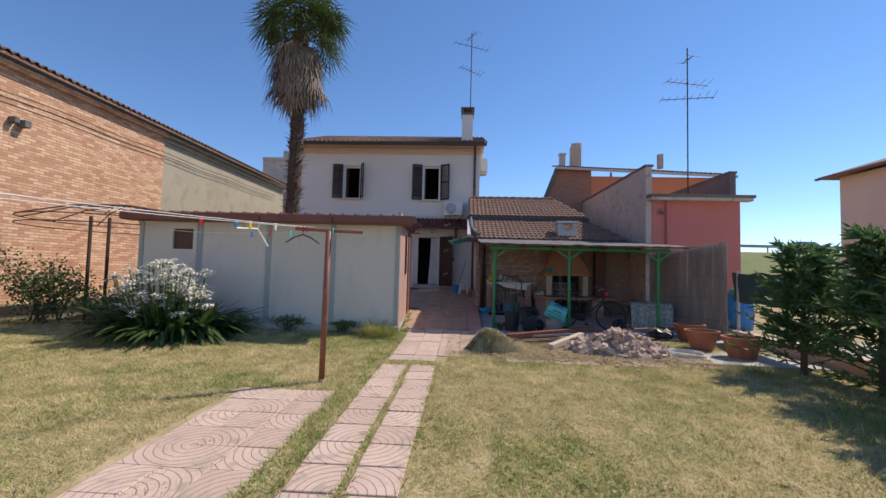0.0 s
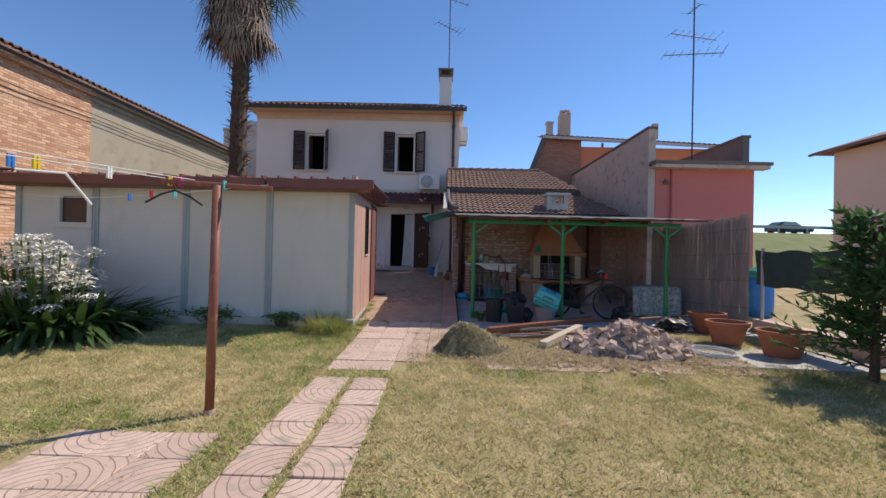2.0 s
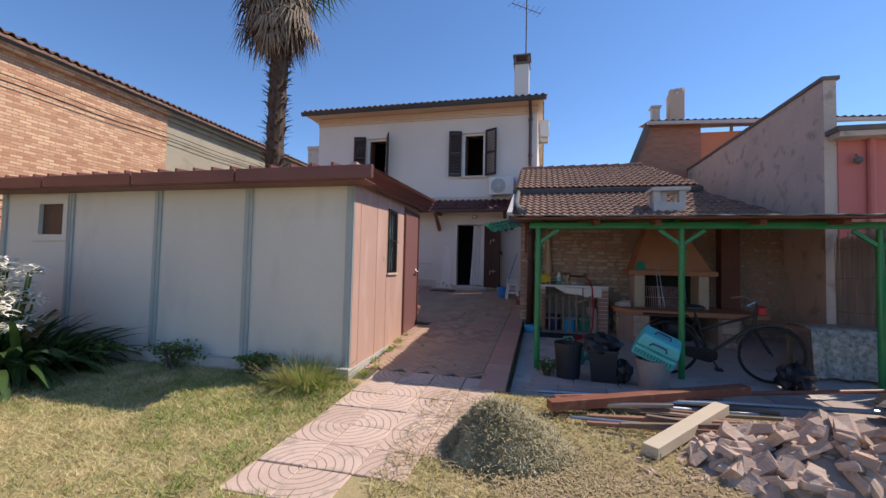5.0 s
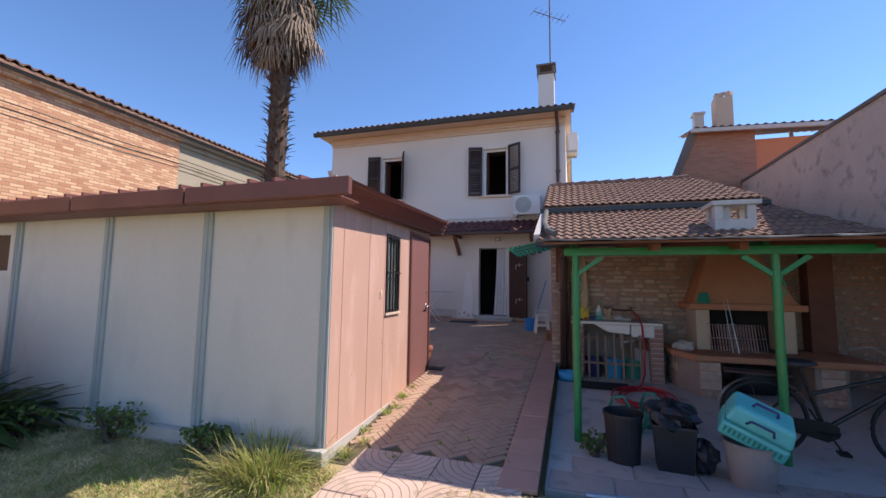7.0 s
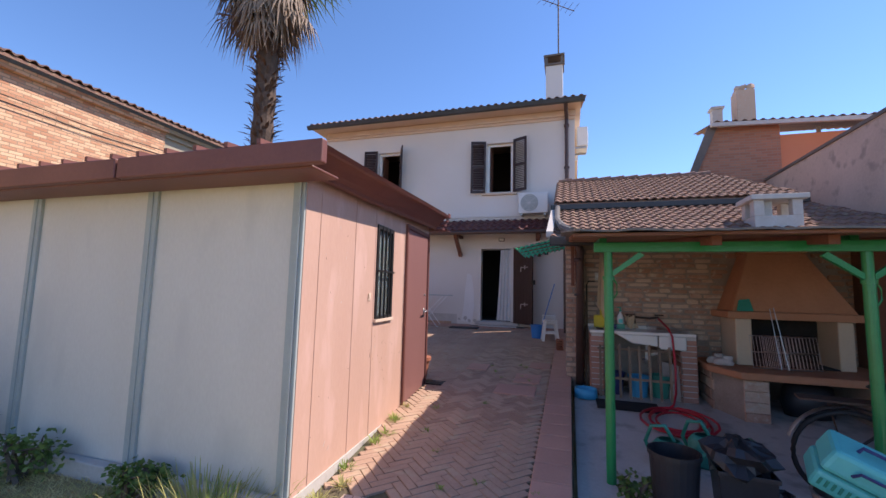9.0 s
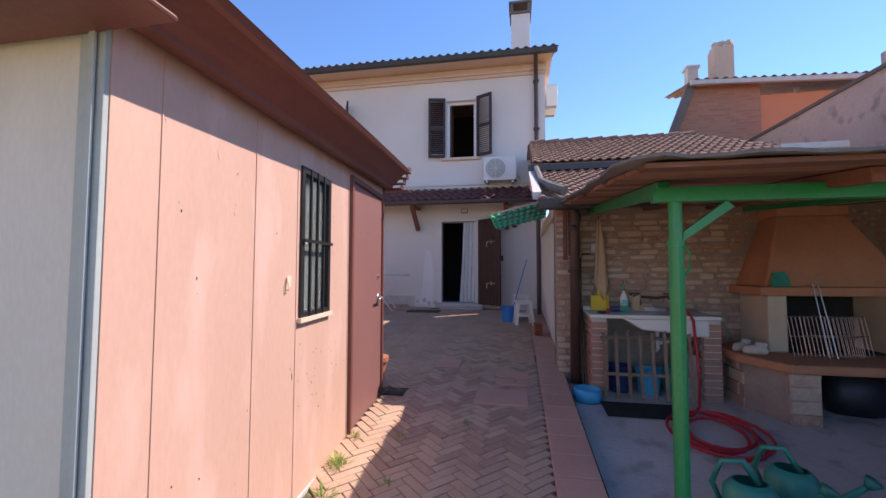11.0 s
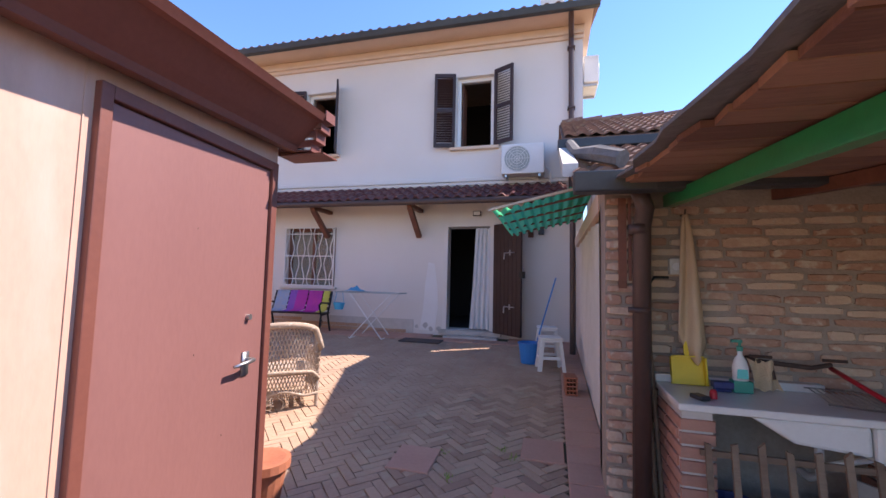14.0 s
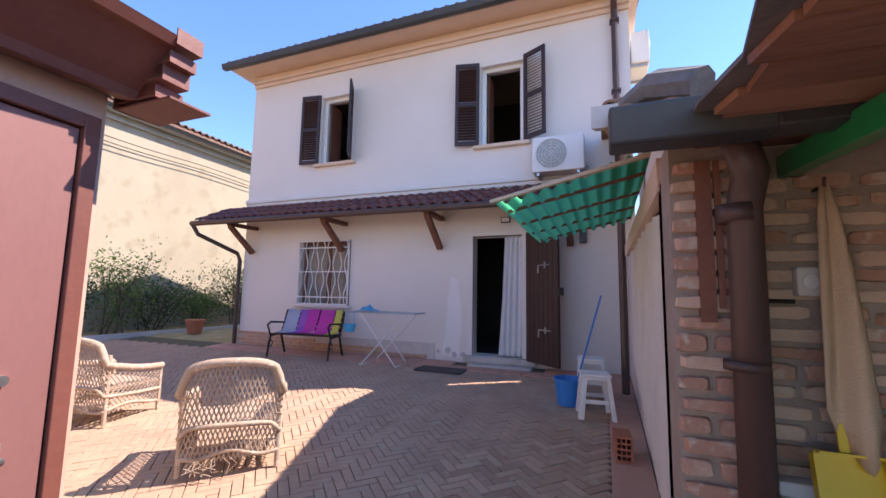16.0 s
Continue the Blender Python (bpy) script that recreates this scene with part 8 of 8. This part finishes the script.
Geo().lathe([(0, 0), (0.11, 0), (0.15, 0.24), (0.17, 0.24), (0.17, 0.29), (0.14, 0.29), (0, 0.26)], n=20).make("body", "terracotta", fp)
kr = thing("kerb", "low kerb along the hedge bed", "kerb", (-10.2, 18, 0.7), kind="structure")
Geo().box(-10.75, 14.5, 0.5, -10.6, 24, 0.86).make("kerb_stone", "concrete", kr)


# ---- masonry and paving laid piece by piece ----
rnd = random.Random(200)
pv = thing("paving", "herringbone paving of worn clay bricks", "paving", (-0.6, 11, 0.3), kind="structure")
g = Geo()
for a, b in ((8.55, 12.8), (12.8, 17.74)):
    g.add([(-11.9, a, ground_z(a) - 0.012), (0.42, a, ground_z(a) - 0.012), (0.42, b, ground_z(b) - 0.012), (-11.9, b, ground_z(b) - 0.012)], [(0, 1, 2, 3)])
g.add([(0.42, 8.55, 0.0), (0.42, 12.66, 0.0), (0.42, 12.66, ground_z(12.66)), (0.42, 8.55, ground_z(8.55))], [(0, 1, 2, 3)])
g.make("joint_bed", "paverdark", pv)
PW, PL = 0.076, 0.228
pave = block_mesh("brick", "paver", PL - 0.006, PW - 0.006, 0.02, 0.003)
HATCHES = [(-0.57, -0.02, 11.5, 11.95), (-0.39, 0.0, 12.08, 12.32), (-0.39, 0.0, 12.34, 12.58), (-1.2, -0.85, 12.6, 13.0), (-0.25, 0.1, 13.0, 13.4)]


def in_yard(x, y):
    if any(a + 0.05 < x < b - 0.05 and c + 0.05 < y < d - 0.05 for a, b, c, d in HATCHES):
        return False
    if y < 8.90 or y > 17.12 or x > 0.1 or x < -11.7:
        return False
    if y < 11.85 and x < -1.32 - (y - 8.5) * 0.075:
        return False
    return not (-2.15 < x < -0.9 and y > 17.35)


rest, count = Geo(), 0
C45 = math.cos(math.pi / 4)
slots = []
for m in range(-190, 190):
    for n_ in range(-60, 60):
        bx, by = m + 6 * n_, m
        for cx, cy, r in ((bx + 1.5, by + 0.5, 0), (bx + 3.5, by - 0.5, 90)):
            u, v = cx * PW, cy * PW
            x, y = (u - v) * C45 - 1.0, (u + v) * C45 + 12
            if -12 < x < 0.6 and 8.4 < y < 17.8 and in_yard(x, y):
                slots.append((x, y, r + 45))
for x, y, r in slots:
    z = ground_z(y) - 0.014 + rnd.uniform(-0.0025, 0.0025)
    mt = pose(x, y, z, 3.2 + rnd.uniform(-0.6, 0.6), rnd.uniform(-0.6, 0.6), 0) @ pose(0, 0, 0, 0, 0, r + rnd.uniform(-0.8, 0.8))
    if count < 300 and -1.2 < x < 0.2 and 10.3 < y < 15:
        piece("brick", pave, pv, mt)
        count += 1
    else:
        k = len(rest.v)
        rest.v += [tuple(mt @ q.co) for q in pave.vertices]
        rest.f += [tuple(i + k for i in q.vertices) for q in pave.polygons if q.index]
tagged(rest.make("brick_field", "paver", pv), kind="stuff")
edge = block_mesh("edging_slab", "slab", 0.30, 0.29, 0.03, 0.006)
for k in range(31):
    y = 8.70 + k * 0.30
    if y < 17.5:
        piece("edging_slab", edge, pv, pose(0.26, y, ground_z(y) - 0.014, 3.2))
border = block_mesh("border_slab", "slab", 0.295, 0.275, 0.03, 0.006)
for i in range(27):
    for j in range(2):
        x, y = -7.55 + i * 0.3, 17.26 + j * 0.28
        if not (j and -2.2 < x < -0.85):
            piece("border_slab", border, pv, pose(x, y, ground_z(y) - 0.014 + rnd.uniform(-0.002, 0.002), 3.2))
for a, b, c, d in HATCHES:
    hm = block_mesh("hatch_cover", "slab", b - a - 0.02, d - c - 0.02, 0.03, 0.006)
    piece("hatch_cover", hm, pv, pose((a + b) / 2, (c + d) / 2, ground_z((c + d) / 2) - 0.013, 3.4))
dg = thing("drain_grate", "small iron drain grate at the shed corner", "drain", (-1.4, 11.7, 0.45))
g = Geo()
for k in range(7):
    g.box(-1.5 + k * 0.03, 11.62, 0.435, -1.485 + k * 0.03, 11.8, 0.45)
g.box(-1.51, 11.6, 0.435, -1.29, 11.62, 0.452).box(-1.51, 11.8, 0.435, -1.29, 11.82, 0.452)
g.make("bars", "castiron", dg)

# irregular brick and stone courses of the annex wall
aw = thing("annex_masonry", "rough courses of old brick and stone", "wall", (2, 12.87, 0.4), kind="structure")
variants = []
for k in range(14):
    lx, lz = rnd.uniform(0.13, 0.30), rnd.uniform(0.045, 0.072)
    g = Geo()
    vs = []
    n = 8
    for z, s in ((0, 1.0), (0.012 + 0.008 * rnd.random(), 0.97), (0.022 + 0.01 * rnd.random(), 0.84)):
        for i in range(n):
            a = 2 * math.pi * (i + 0.5) / n
            c, d = math.cos(a), math.sin(a)
            vs.append((s * lx / 2 * math.copysign(abs(c) ** 0.35, c) + rnd.uniform(-0.006, 0.006), s * lz / 2 * math.copysign(abs(d) ** 0.35, d) + rnd.uniform(-0.004, 0.004), z))
    g.add(vs, [(a + i, a + (i + 1) % n, a + n + (i + 1) % n, a + n + i) for a in (0, n) for i in range(n)] + [tuple(range(2 * n, 3 * n))])
    me = bpy.data.meshes.new("stone")
    me.from_pydata(g.v, [], g.f)
    me.materials.append(M["stonebrick"])
    variants.append((lx, lz, me))
rest, count = Geo(), 0
z = 0.42
while z < 2.45:
    x = 0.58 + rnd.uniform(0, 0.1)
    while x < 5.0:
        lx, lz, me = rnd.choice(variants)
        mt = pose(x + lx / 2, 12.872 - rnd.uniform(0, 0.006), z + rnd.uniform(-0.008, 0.008), 90, rnd.uniform(-2, 2), 0)
        if not (0.68 < x < 1.98 and z < 1.15) and not (2.35 < x < 3.6 and z < 2.3):
            if x < 2.3 and count < 300:
                piece("stone", me, aw, mt)
                count += 1
            else:
                k = len(rest.v)
                rest.v += [tuple(mt @ q.co) for q in me.vertices]
                rest.f += [tuple(i + k for i in q.vertices) for q in me.polygons]
        x += lx + rnd.uniform(0.006, 0.02)
    z += 0.073
tagged(rest.make("far_stones", "stonebrick", aw), kind="stuff")
pr = thing("corner_pier", "corner pier of worn red bricks", "pier", (0.45, 12.66, 0.4), kind="structure")
z = 0.46
while z < 2.45:
    for x in ((0.45,) if int(z / 0.073) % 2 else (0.39, 0.51)):
        lx, lz, me = rnd.choice([v for v in variants if (v[0] < 0.17) == (x != 0.45)] or variants)
        sx = (0.2 if x == 0.45 else 0.1) / lx
        piece("stone", me, pr, pose(x, 12.66, z, 90, 0, 0) @ Matrix.Diagonal((sx, 1, 1, 1)))
    z += 0.073
